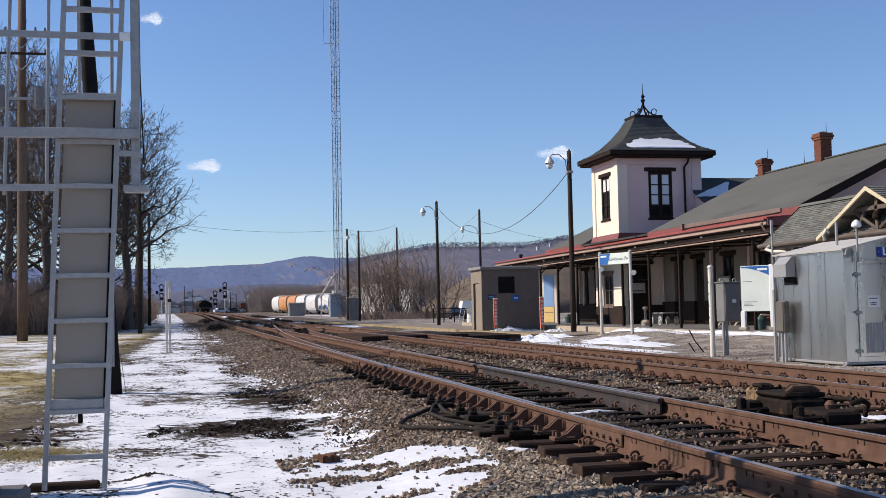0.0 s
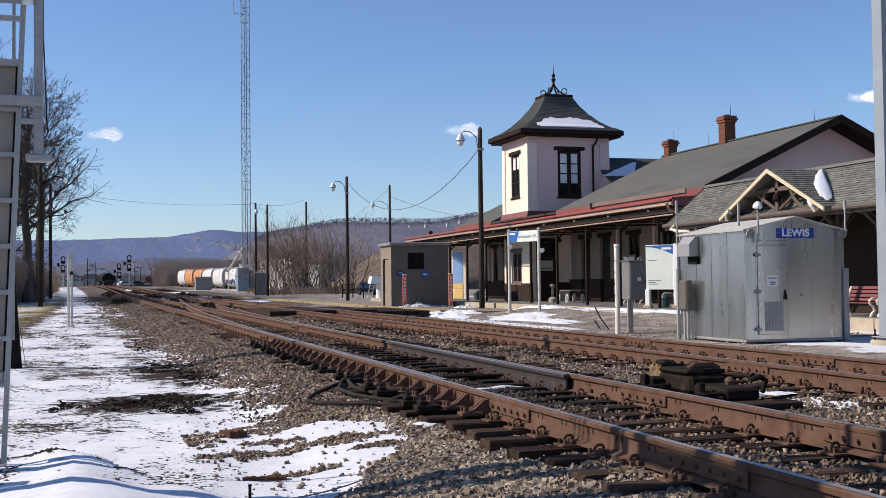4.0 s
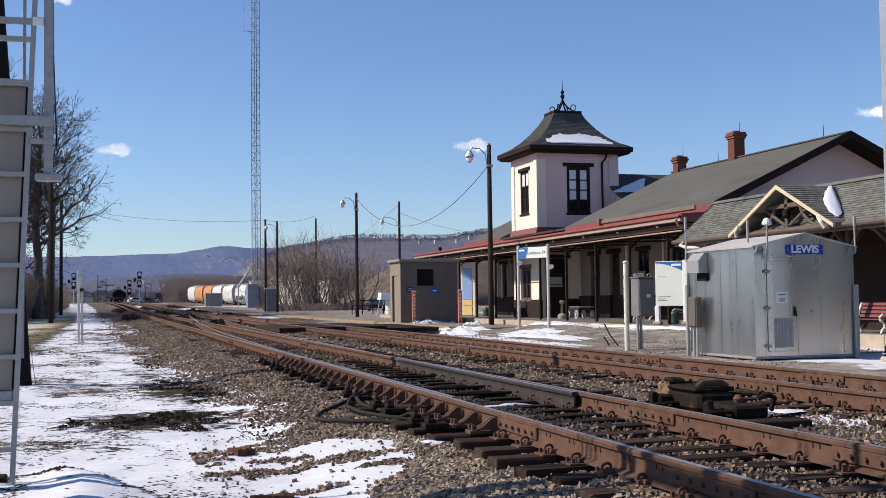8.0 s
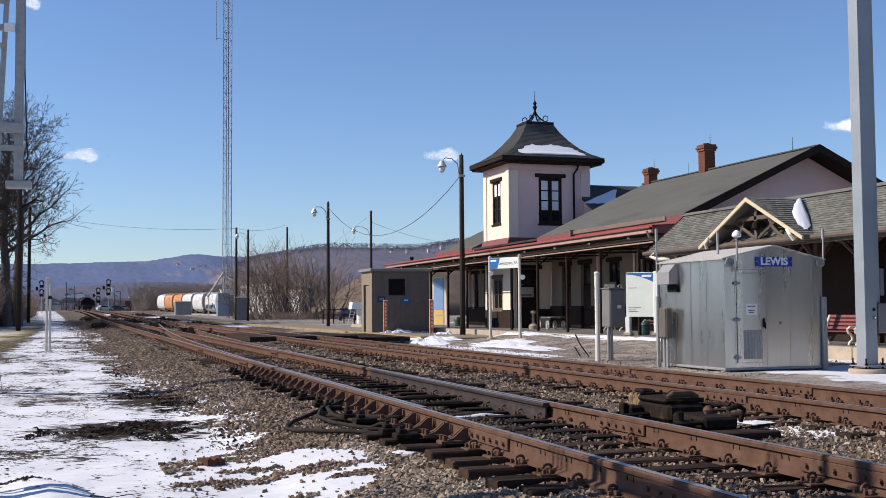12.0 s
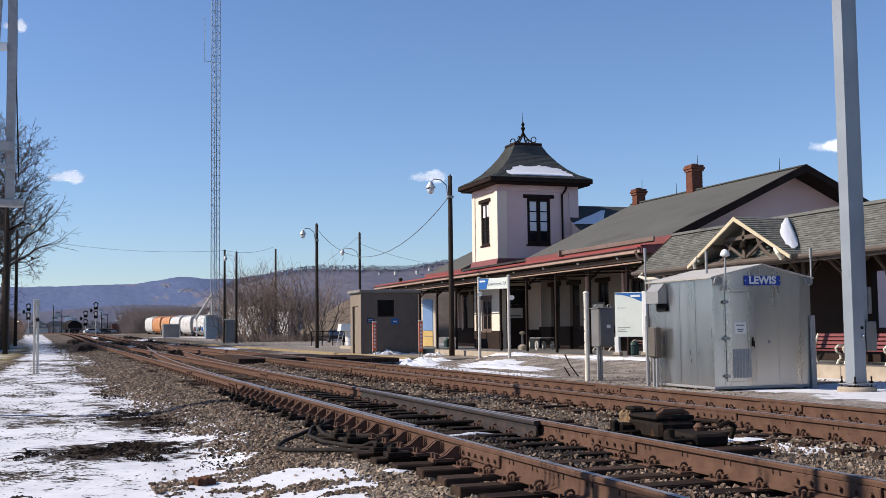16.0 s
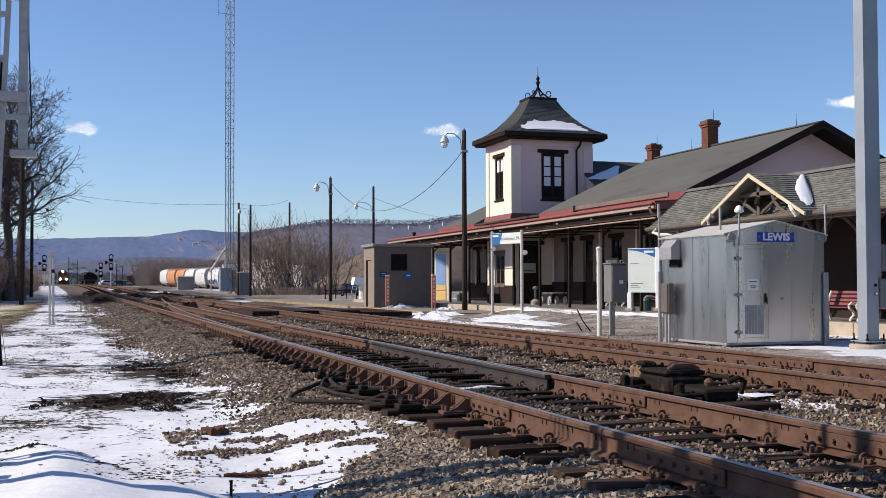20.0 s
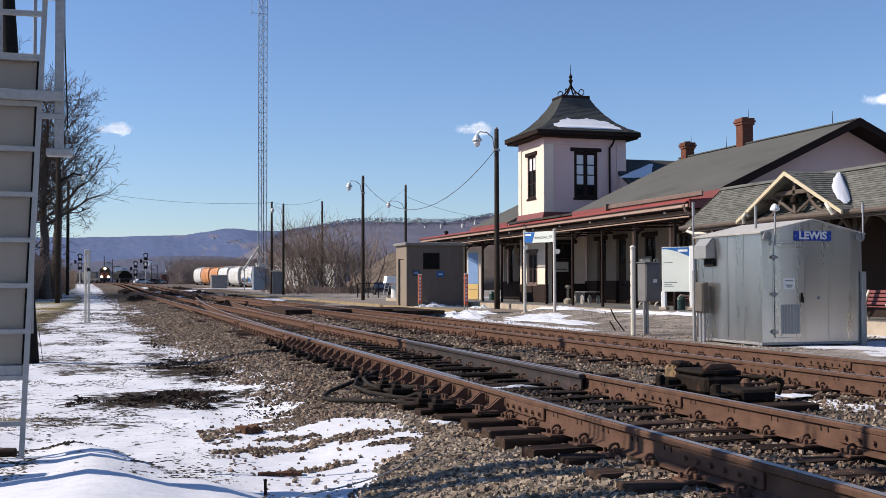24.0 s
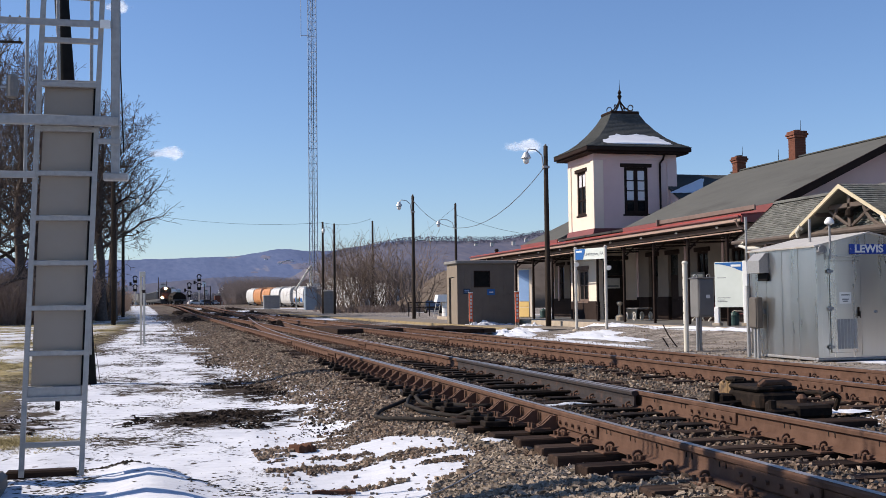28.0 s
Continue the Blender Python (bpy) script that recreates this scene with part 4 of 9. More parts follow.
def shingle_rows(a, b, c, d, rows, cols, seed, lift=0.012):
    """Overlapping shingle tabs between the eave a-b and the ridge d-c, each a small island."""
    rng = random.Random(seed)
    a, b, c, d = (Vector(p) for p in (a, b, c, d))
    nrm = (b - a).cross(d - a).normalized()
    if nrm.z < 0:
        nrm = -nrm
    g = Geo()
    for r in range(rows):
        f0, f1 = r / rows, min(1.0, (r + 1.25) / rows)
        p0, q0 = a.lerp(d, f0), b.lerp(c, f0)
        p1, q1 = a.lerp(d, f1), b.lerp(c, f1)
        n = max(1, int(cols * (q0 - p0).length / max(0.01, (b - a).length)))
        sh = 0.5 if r % 2 else 0.0
        for k in range(-1, n + 1):
            u0, u1 = max(0, (k + sh) / n), min(1, (k + 0.97 + sh) / n)
            if u1 - u0 < 0.1 / n:
                continue
            h = nrm * (lift + rng.uniform(0, 0.006))
            w = (d - a).normalized() * rng.uniform(-0.012, 0.012)
            lo0, lo1 = p0.lerp(q0, u0) + h + w, p0.lerp(q0, u1) + h + w
            hi0, hi1 = p1.lerp(q1, u0) + nrm * 0.002, p1.lerp(q1, u1) + nrm * 0.002
            g.add([lo0, lo1, hi1, hi0, lo0 - h, lo1 - h], [(0, 1, 2, 3), (0, 4, 5, 1)])
    return g


def sash(parent, w, h, panes_x, panes_z, frame_mat="darkbrown", light_top=True, lintel=True):
    """A window seen from -y: frame, bars, panes, sill and lintel, centred on x with its sill at z = 0."""
    fr = Geo()
    t, bar = (0.17, 0.11) if panes_z == 4 else (0.11, 0.05)
    fr.box(-w / 2, -w / 2 + t, -0.06, 0.06, 0, h, 0.01).box(w / 2 - t, w / 2, -0.06, 0.06, 0, h, 0.01)
    fr.box(-w / 2 + t, w / 2 - t, -0.06, 0.06, h - t, h, 0.01).box(-w / 2 + t, w / 2 - t, -0.06, 0.06, 0, t, 0.01)
    frame_ob = part("window_frame", fr, frame_mat, parent)
    iw, ih = (w - 2 * t) / panes_x, (h - 2 * t) / panes_z
    for i in range(1, panes_x):
        x = -w / 2 + t + i * iw
        part("mullion", Geo().box(x - bar, x + bar, -0.05, 0.05, t, h - t, 0.006), frame_mat, parent)
    for j in range(1, panes_z):
        z = t + j * ih
        part("glazing_bar", Geo().box(-w / 2 + t, w / 2 - t, -0.035, 0.035, z - 0.03, z + 0.03, 0.004), frame_mat, parent)
    for i in range(panes_x):
        for j in range(panes_z):
            x0, z0 = -w / 2 + t + i * iw, t + j * ih
            part("pane", Geo().box(x0, x0 + iw, -0.012, -0.004, z0, z0 + ih), "pane_lt" if (light_top and j >= (1 if panes_z == 4 else panes_z / 2)) else "pane", parent)
    part("sill", Geo().box(-w / 2 - 0.08, w / 2 + 0.08, -0.14, 0.06, -0.10, 0.0, 0.015), frame_mat, parent)
    if lintel:
        part("lintel", Geo().box(-w / 2 - 0.22, w / 2 + 0.22, -0.16, 0.06, h, h + 0.20, 0.02), frame_mat, parent)


def wall_with_openings(x0, x1, z0, z1, openings, y0, y1):
    """A wall in the x z plane, thick from y0 to y1, with holes (x0, x1, z0, z1) cut right through it."""
    g = Geo()
    xs = sorted({x0, x1, *[o[0] for o in openings], *[o[1] for o in openings]})
    zs = sorted({z0, z1, *[o[2] for o in openings], *[o[3] for o in openings]})
    for i in range(len(xs) - 1):
        run = None
        for j in range(len(zs) - 1):
            cx, cz = (xs[i] + xs[i + 1]) / 2, (zs[j] + zs[j + 1]) / 2
            hole = any(o[0] < cx < o[1] and o[2] < cz < o[3] for o in openings)
            if not hole:
                run = (zs[j], zs[j + 1]) if run is None else (run[0], zs[j + 1])
            if (hole or j == len(zs) - 2) and run is not None:
                g.box(xs[i], xs[i + 1], y0, y1, run[0], run[1])
                run = None
    return g


M["fascia"] = surface("tan_fascia_paint", (0.30, 0.20, 0.155), (0.38, 0.26, 0.20), 0.6, 0.7)
# Cream darkened so that the canopy's shade sits in the wall colour.
M["cream_shaded"] = surface("cream_boards_shaded", (0.175, 0.14, 0.113), (0.225, 0.182, 0.146), 1.2, 0.8, 0, 0.001, 0.1, (0.22, 0.18, 0.14), 0.7, 0.35)


def build_station():
    st = thing("station_building", "cream station building with dark brown trim and a long grey roof", "station", (0, 0, 0))
    # trackside wall: built along x, then turned so that it runs along y
    turn = Matrix.Translation((WALL_X, 0, 0)) @ Matrix.Rotation(radians(-90), 4, "Z")
    # after the turn local x = -y of the world, local y = +x
    cuts, opens = [38.0, 41.0, 44.2, 47.5, 50.6, 52.9, 60.5, 62.5, 64.5, 66.6], []
    for i, yy in enumerate(cuts):
        door = i in (4, 5, 7)
        opens.append((-yy - 0.55, -yy + 0.55, (PLAT_Z if door else 0.95), 3.15))
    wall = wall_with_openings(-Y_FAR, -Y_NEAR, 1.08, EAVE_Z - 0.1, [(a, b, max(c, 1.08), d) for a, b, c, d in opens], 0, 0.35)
    part("front_wall", wall, "cream_shaded", st, "cream board wall coloured dark for the canopy's shade", m=turn)
    edges = sorted([(a, b, c) for a, b, c, d in opens])
    left = -Y_FAR
    for a, b, c in edges + [(-Y_NEAR, -Y_NEAR, 0)]:
        part("wainscot_panel", Geo().box(left, a, -0.03, 0.35, PLAT_Z - 0.4, 1.08), "wainscot", st, "dark brown lower wall boarding", m=turn)
        if b > a and c > 0.5:
            part("wainscot_panel", Geo().box(a + 0.002, b - 0.002, -0.03, 0.35, PLAT_Z - 0.4, c), "wainscot", st, m=turn)
        left = b
    for k in range(18):
        yy = Y_NEAR + 0.2 + k * (Y_FAR - Y_NEAR - 0.4) / 17
        if all(abs(yy - c) > 0.75 for c in cuts):
            part("batten", Geo().box(-0.09, 0.09, -0.05, 0.0, 1.08, EAVE_Z - 0.15, 0.01), "pink", st, m=turn @ Matrix.Translation((-yy, 0, 0)))
    for i, (a, b, c, d) in enumerate(opens):
        at = turn @ Matrix.Translation(((a + b) / 2, 0.10, c))
        if i in (4, 5, 7):
            dr = thing("door", "", "")
            dr.parent = st
            dr.matrix_basis = at
            part("door_leaf", Geo().box(-0.5, 0.5, 0.02, 0.07, 0, 2.1, 0.01), "darkbrown", dr)
            part("door_panel", Geo().box(-0.38, 0.38, 0.0, 0.02, 0.2, 0.9, 0.01).box(-0.38, 0.38, 0.0, 0.02, 1.05, 1.95, 0.01), "wainscot", dr)
            part("door_handle", Geo().tube([(0.40, 0.0, 0.95), (0.40, -0.05, 0.98), (0.40, -0.05, 1.12), (0.40, 0.0, 1.15)], 0.012), "galv", dr)
            part("transom", Geo().box(-0.5, 0.5, 0.02, 0.07, 2.1, 2.2, 0.01), "darkbrown", dr)
            part("transom_pane", Geo().box(-0.5, 0.5, 0.03, 0.04, 2.2, d - c), "pane", dr)
            part("lintel", Geo().box(-0.75, 0.75, -0.2, 0.0, d - c, d - c + 0.22, 0.02), "darkbrown", dr)
        else:
            w = thing("window", "", "")
            w.parent = st
            w.matrix_basis = at
            sash(w, 1.1, d - c, 2, 2, light_top=False)
    # gable end towards the camera
    gw = Geo().prism([(WALL_X, PLAT_Z - 0.4), (BACK_X - 1.0, PLAT_Z - 0.4), (BACK_X - 1.0, EAVE_Z + 0.25), (RIDGE_X, RIDGE_Z - 0.22), (WALL_X, RIDGE_Z - 0.22 - (RIDGE_X - WALL_X) * SLOPE)], Y_NEAR + 0.9, Y_NEAR + 1.2)
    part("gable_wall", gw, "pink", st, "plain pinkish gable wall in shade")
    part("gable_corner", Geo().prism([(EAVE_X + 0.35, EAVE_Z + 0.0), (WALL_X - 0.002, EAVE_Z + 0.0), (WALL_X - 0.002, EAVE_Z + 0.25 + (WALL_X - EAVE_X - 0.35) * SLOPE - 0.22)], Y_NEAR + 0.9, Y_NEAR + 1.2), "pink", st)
    gw2 = Geo().prism([(WALL_X, PLAT_Z - 0.4), (BACK_X - 1.0, PLAT_Z - 0.4), (BACK_X - 1.0, EAVE_Z + 0.25), (RIDGE_X, RIDGE_Z - 0.22), (WALL_X, EAVE_Z + 0.25)], Y_FAR - 1.0, Y_FAR - 0.7)
    part("gable_wall", gw2, "pink", st)
    part("back_wall", Geo().box(BACK_X - 1.3, BACK_X - 1.0, Y_NEAR + 1.2, Y_FAR - 1.0, PLAT_Z - 0.4, EAVE_Z + 0.1), "pink", st)
    # main roof: thick decks, dark barge boards
    for s, lab in ((-1, "weathered grey asphalt roof slope facing the tracks"), (1, "")):
        ex = EAVE_X if s < 0 else BACK_X
        for ya, yb in ((Y_NEAR, 49.8), (59.0, 65.6)):
            deck = Geo().slab((RIDGE_X, ya, RIDGE_Z), (RIDGE_X, yb, RIDGE_Z), (ex, yb, EAVE_Z), (ex, ya, EAVE_Z), -0.16 if s > 0 else 0.16)
            part("roof_slope", deck, "shingle_field", st, lab)
        # barge board along the gable edge
        nrm = 0.25
        bb = Geo().prism([(RIDGE_X, RIDGE_Z + 0.05), (ex - 0.1 * -s, EAVE_Z + 0.04), (ex - 0.1 * -s, EAVE_Z - nrm), (RIDGE_X, RIDGE_Z - nrm)], Y_NEAR - 0.10, Y_NEAR - 0.004)
        part("barge_board", bb, "darkbrown", st)
        # dark boarded soffit of the gable's overhang
        so = Geo().slab((RIDGE_X, Y_NEAR, RIDGE_Z - 0.20), (RIDGE_X, Y_NEAR + 0.9, RIDGE_Z - 0.20), (ex, Y_NEAR + 0.9, EAVE_Z - 0.20), (ex, Y_NEAR, EAVE_Z - 0.20), -0.05 if s > 0 else 0.05)
        part("soffit", so, "darkbrown", st)
    for ya, yb in ((Y_NEAR - 0.1, 49.8), (59.0, 65.6)):
        part("eave_fascia", Geo().box(EAVE_X - 0.06, EAVE_X - 0.004, ya, yb, EAVE_Z - 0.34, EAVE_Z - 0.02, 0.01), "maroon", st, "maroon eaves board")
    part("ridge_cap", Geo().box(RIDGE_X - 0.14, RIDGE_X + 0.14, Y_NEAR, 49.8, RIDGE_Z - 0.03, RIDGE_Z + 0.03, 0.01), "shingle", st)
    for yy in (37.6, 45.5):
        part("lightning_rod", Geo().cyl((RIDGE_X, yy, RIDGE_Z), (RIDGE_X, yy, RIDGE_Z + 0.55), 0.018, 0.006, 6), "dark_iron", st)
    # cross wing behind the tower
    zc, yc, hw = 7.72, 56.7, 6.7
    for s in (-1, 1):
        part("cross_roof_slope", Geo().slab((26.2, yc, zc), (BACK_X, yc, zc), (BACK_X, yc + s * hw, EAVE_Z), (26.2, yc + s * hw, EAVE_Z), 0.14 if s < 0 else -0.14), "shingle", st, "dark roof of the cross wing")
    part("cross_gable", Geo().prism([(yc - hw, EAVE_Z - 0.1), (yc + hw, EAVE_Z - 0.1), (yc, zc - 0.16)], 26.3, 26.5, "x"), "pink", st)
    part("low_roof", Geo().slab((26.3, 49.8, 4.75), (26.3, 59.0, 4.75), (EAVE_X, 59.0, 4.25), (EAVE_X, 49.8, 4.25), -0.1), "shingle", st)
    # chimneys
    for cx, cy, top, w in ((RIDGE_X, 49.1, 7.84, 0.48), (RIDGE_X, 43.95, 8.30, 0.54)):
        ch = thing("chimney", "", "")
        ch.parent = st
        g = Geo()
        z, k = RIDGE_Z - 0.6, 0
        while z < top - 0.30:
            e = 0.006 * (k % 2)
            g.box(cx - w / 2 + e, cx + w / 2 - e, cy - w / 2 + e, cy + w / 2 - e, z, z + 0.068)
            z += 0.075
            k += 1
        part("brick_shaft", g, "brick", ch, "weathered red brick chimney")
        part("mortar_core", Geo().box(cx - w / 2 + 0.012, cx + w / 2 - 0.012, cy - w / 2 + 0.012, cy + w / 2 - 0.012, RIDGE_Z - 0.6, top - 0.05), "mortar", ch)
        for i, e in enumerate((0.05, 0.09, 0.05)):
            part("corbel_course", Geo().box(cx - w / 2 - e, cx + w / 2 + e, cy - w / 2 - e, cy + w / 2 + e, top - 0.30 + i * 0.1, top - 0.205 + i * 0.1, 0.01), "brick", ch)
        part("flue", Geo().cyl((cx, cy, top), (cx, cy, top + 0.06), 0.16, 0.15, 10), "wainscot", ch)
        part("lightning_rod", Geo().cyl((cx + 0.2, cy, top), (cx + 0.2, cy, top + 0.5), 0.015, 0.006, 6), "dark_iron", ch)
    # ---- the long canopy ----
    fz, inner = 3.78, EAVE_Z - 0.35
    y1, y2 = Y_NEAR - 0.3, 71.5
    seg = Geo().slab((22.1, y1, inner), (22.1, y2, inner), (FASCIA_X, y2, fz + 0.10), (FASCIA_X, y1, fz + 0.10), -0.07)
    part("canopy_deck", seg, "redroof", st, "red standing-seam metal canopy roof")
    seams = int((y2 - y1) / 0.62)
    sm = Geo().slab((22.1, -0.02, inner + 0.05), (22.1, 0.02, inner + 0.05), (FASCIA_X, 0.02, fz + 0.15), (FASCIA_X, -0.02, fz + 0.15), 0.05).mesh("roof_seam")
    sm.materials.append(M["redroof"])
    for k in range(seams + 1):
        part("roof_seam", sm, "redroof", st, m=Matrix.Translation((0, y1 + 0.02 + k * (y2 - y1 - 0.04) / seams, 0)))
    part("canopy_fascia", Geo().box(FASCIA_X - 0.05, FASCIA_X, y1, y2, fz - 0.11, fz + 0.03, 0.015), "fascia", st, "tan fascia board of the canopy")
    part("canopy_gutter", Geo().box(FASCIA_X - 0.13, FASCIA_X - 0.052, y1, y2, fz + 0.04, fz + 0.12, 0.02), "maroon", st)
    # Ceiling coloured near-black to deepen the shade under the canopy.
    part("canopy_ceiling", Geo().slab((WALL_X, y1, fz - 0.08), (WALL_X, y2, fz - 0.08), (FASCIA_X, y2, fz - 0.12), (FASCIA_X, y1, fz - 0.12), -0.04), "wainscot", st)
    part("canopy_end_board", Geo().prism([(FASCIA_X, fz - 0.13), (WALL_X, fz - 0.13), (WALL_X, inner + 0.06), (22.1, inner + 0.06), (FASCIA_X, fz + 0.10)], y1 - 0.06, y1 - 0.002), "maroon", st)
    part("canopy_beam", Geo().box(20.35, 20.5, y1 + 0.1, y2 - 0.1, fz - 0.30, fz - 0.14, 0.015), "gutter_brown", st)
    for k in range(11):
        yy = 37.9 + k * 3.23
        post = part("canopy_post", Geo().box(-0.055, 0.055, -0.055, 0.055, PLAT_Z, fz - 0.30, 0.015), "darkbrown", st, m=Matrix.Translation((20.42, yy, 0)))
        part("brace", Geo().tube([(0, 0.0, 3.05), (0.0, 0.2, 3.28), (0.0, 0.42, 3.40)], 0.03, 6), "darkbrown", post)
        part("brace", Geo().tube([(0, 0.0, 3.05), (0.0, -0.2, 3.28), (0.0, -0.42, 3.40)], 0.03, 6), "darkbrown", post)
        part("brace", Geo().tube([(0, 0.0, 2.9), (0.5, 0.0, 3.35), (3.6, 0.0, 3.45)], 0.04, 6), "darkbrown", post)
    for dz, dx in ((0.42, 0.25), (0.30, 0.42)):
        part("canopy_pipe", Geo().tube([(FASCIA_X + dx, y1 + 0.4, fz - dz), (FASCIA_X + dx, y2 - 0.6, fz - dz)], 0.028, 6), "fascia", st, "thin conduit under the canopy")
    part("box_gutter", Geo().box(FASCIA_X + 0.55, FASCIA_X + 0.62, y1 + 0.05, 43.6, fz + 0.30, fz + 0.50, 0.01), "gutter_brown", st, "brown box gutter along the near canopy")
    part("box_gutter_lip", Geo().box(FASCIA_X + 0.46, FASCIA_X + 0.549, y1 + 0.05, 43.6, fz + 0.30, fz + 0.335, 0.008), "wainscot", st)
    part("gutter_end", Geo().box(FASCIA_X + 0.44, FASCIA_X + 0.66, 43.6, 43.72, fz + 0.26, fz + 0.54, 0.01), "gutter_brown", st)
    part("near_downpipe", Geo().tube([(FASCIA_X - 0.1, y1 + 0.25, fz - 0.02), (FASCIA_X + 0.05, y1 + 0.3, fz - 0.25), (FASCIA_X + 0.5, y1 + 0.4, fz - 0.4), (FASCIA_X + 0.6, y1 + 0.5, 2.4)], 0.05, 8), "fascia", st)
    for k in range(10):
        yy = 37.8 + k * 3.4
        part("canopy_lamp", Geo().lathe([(0.025, 0.05), (0.05, 0.035), (0.055, 0.0), (0.03, -0.03)], n=10), "lamp_glass", st, m=Matrix.Translation((19.95, yy, fz - 0.20)))
    # ---- tower over the entrance bay ----
    tx0, tx1, ty0, ty1 = 22.0, 26.65, 54.95, 58.7
    tz0, tz1 = 4.17, 8.75
    zs = 8.33
    part("bay_wall", wall_with_openings(tx0, WALL_X, PLAT_Z - 0.3, tz0, [], ty0, ty0 + 0.25).box(tx0, WALL_X, ty1 - 0.25, ty1, PLAT_Z - 0.3, tz0)
         .box(tx0, tx0 + 0.25, ty0 + 0.25, ty1 - 0.25, 2.6, tz0).box(tx0, tx0 + 0.25, ty0 + 0.25, ty0 + 1.1, PLAT_Z - 0.3, 2.6).box(tx0, tx0 + 0.25, ty1 - 1.1, ty1 - 0.25, PLAT_Z - 0.3, 2.6), "cream", st)
    bayw = thing("window", "", "")
    bayw.parent = st
    bayw.matrix_basis = Matrix.Translation((tx0 + 0.1, (ty0 + ty1) / 2, 0.9)) @ Matrix.Rotation(radians(-90), 4, "Z")
    sash(bayw, 1.3, 1.7, 2, 2, "gutter_brown", False)
    part("bay_apron", Geo().box(tx0 - 0.02, tx0 + 0.2, ty0 + 0.0, ty1 - 0.0, PLAT_Z - 0.3, 0.9), "wainscot", st)
    bd = thing("door", "", "")
    bd.parent = st
    bd.matrix_basis = Matrix.Translation((23.0, ty0, PLAT_Z))
    part("door_leaf", Geo().box(-0.62, 0.62, -0.06, -0.003, 0, 2.3, 0.01), "darkbrown", bd)
    part("transom_pane", Geo().box(-0.62, 0.62, -0.05, -0.003, 2.31, 3.1), "pane", bd)
    part("notice", Geo().box(-0.48, 0.30, -0.072, -0.061, 1.62, 2.15), "pale_steel", bd, "pale notice on the dark door")
    part("notice_line", Geo().box(-0.40, 0.22, -0.078, -0.073, 1.70, 1.78), "sign_text", bd)
    part("lintel", Geo().box(-0.78, 0.78, -0.16, -0.003, 3.12, 3.32, 0.02), "darkbrown", bd)
    # tower shell with real openings; sun side coloured cream, shaded sides pinkish
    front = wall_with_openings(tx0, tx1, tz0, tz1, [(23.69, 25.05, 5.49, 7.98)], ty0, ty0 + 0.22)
    part("tower_wall", front, "pink", st, "tower wall in the pinkish shade tone")
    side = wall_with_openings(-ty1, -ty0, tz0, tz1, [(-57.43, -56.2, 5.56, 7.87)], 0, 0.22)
    part("tower_wall", side, "cream", st, "tower wall in the lighter sunlit cream tone", m=Matrix.Translation((tx0 - 0.004, 0, 0)) @ Matrix.Rotation(radians(-90), 4, "Z"))
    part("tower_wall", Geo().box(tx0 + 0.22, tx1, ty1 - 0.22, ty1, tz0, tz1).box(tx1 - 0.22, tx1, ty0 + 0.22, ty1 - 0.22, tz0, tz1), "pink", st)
    w1 = thing("window", "", "")
    w1.parent = st
    w1.matrix_basis = Matrix.Translation((24.37, ty0 + 0.10, 5.49))
    sash(w1, 1.36, 2.49, 2, 4)
    w2 = thing("window", "", "")
    w2.parent = st
    w2.matrix_basis = Matrix.Translation((tx0 + 0.08, 56.815, 5.56)) @ Matrix.Rotation(radians(-90), 4, "Z")
    sash(w2, 1.23, 2.31, 2, 3)
    # corner pilasters, frieze and plinth; pilasters follow the lit and shaded wall tones
    for x, y in ((tx0, ty0), (tx0, ty1), (tx1, ty0)):
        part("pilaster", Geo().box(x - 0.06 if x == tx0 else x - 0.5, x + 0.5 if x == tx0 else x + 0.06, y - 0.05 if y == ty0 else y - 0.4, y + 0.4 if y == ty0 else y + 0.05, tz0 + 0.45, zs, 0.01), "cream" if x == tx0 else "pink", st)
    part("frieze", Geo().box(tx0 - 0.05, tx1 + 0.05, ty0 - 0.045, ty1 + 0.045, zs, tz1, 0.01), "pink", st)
    part("tower_plinth", Geo().prism([(tx0 - 0.28, 4.02), (tx1 + 0.28, 4.02), (tx1 + 0.08, tz0 + 0.55), (tx0 - 0.08, tz0 + 0.55)], ty0 - 0.12, ty1 + 0.12), "maroon", st, "maroon flared base of the tower")
    # bell-cast roof
    ex, cx, cy = 0.66, (tx0 + tx1) / 2, (ty0 + ty1) / 2
    hx, hy = (tx1 - tx0) / 2 + ex, (ty1 - ty0) / 2 + ex
    prof = [(1.0, 0.0), (0.80, 0.28), (0.64, 0.62), (0.49, 1.07), (0.36, 1.57), (0.265, 2.06)]
    for side_i in range(4):
        g = Geo()
        for k in range(len(prof) - 1):
            (s0, z0), (s1, z1) = prof[k], prof[k + 1]
            rows = 6
            for r in range(rows):
                fa, fb = r / rows, (r + 1.12) / rows
                sa, za = s0 + (s1 - s0) * fa, tz1 + 0.26 + z0 + (z1 - z0) * fa
                sb, zb = s0 + (s1 - s0) * fb, tz1 + 0.26 + z0 + (z1 - z0) * fb
                n = max(6, int(34 * sa))
                for q in range(n):
                    u0, u1 = -1 + 2 * q / n, -1 + 2 * (q + 0.97) / n
                    lift = 0.018 + 0.006 * ((q * 7 + r * 3) % 3)

                    def corner(u, sc, z, up):
                        if side_i == 0:
                            return (cx + u * hx * sc, cy - hy * sc, z + up)
                        if side_i == 1:
                            return (cx - hx * sc, cy + u * hy * sc, z + up)
                        if side_i == 2:
                            return (cx + u * hx * sc, cy + hy * sc, z + up)
                        return (cx + hx * sc, cy + u * hy * sc, z + up)
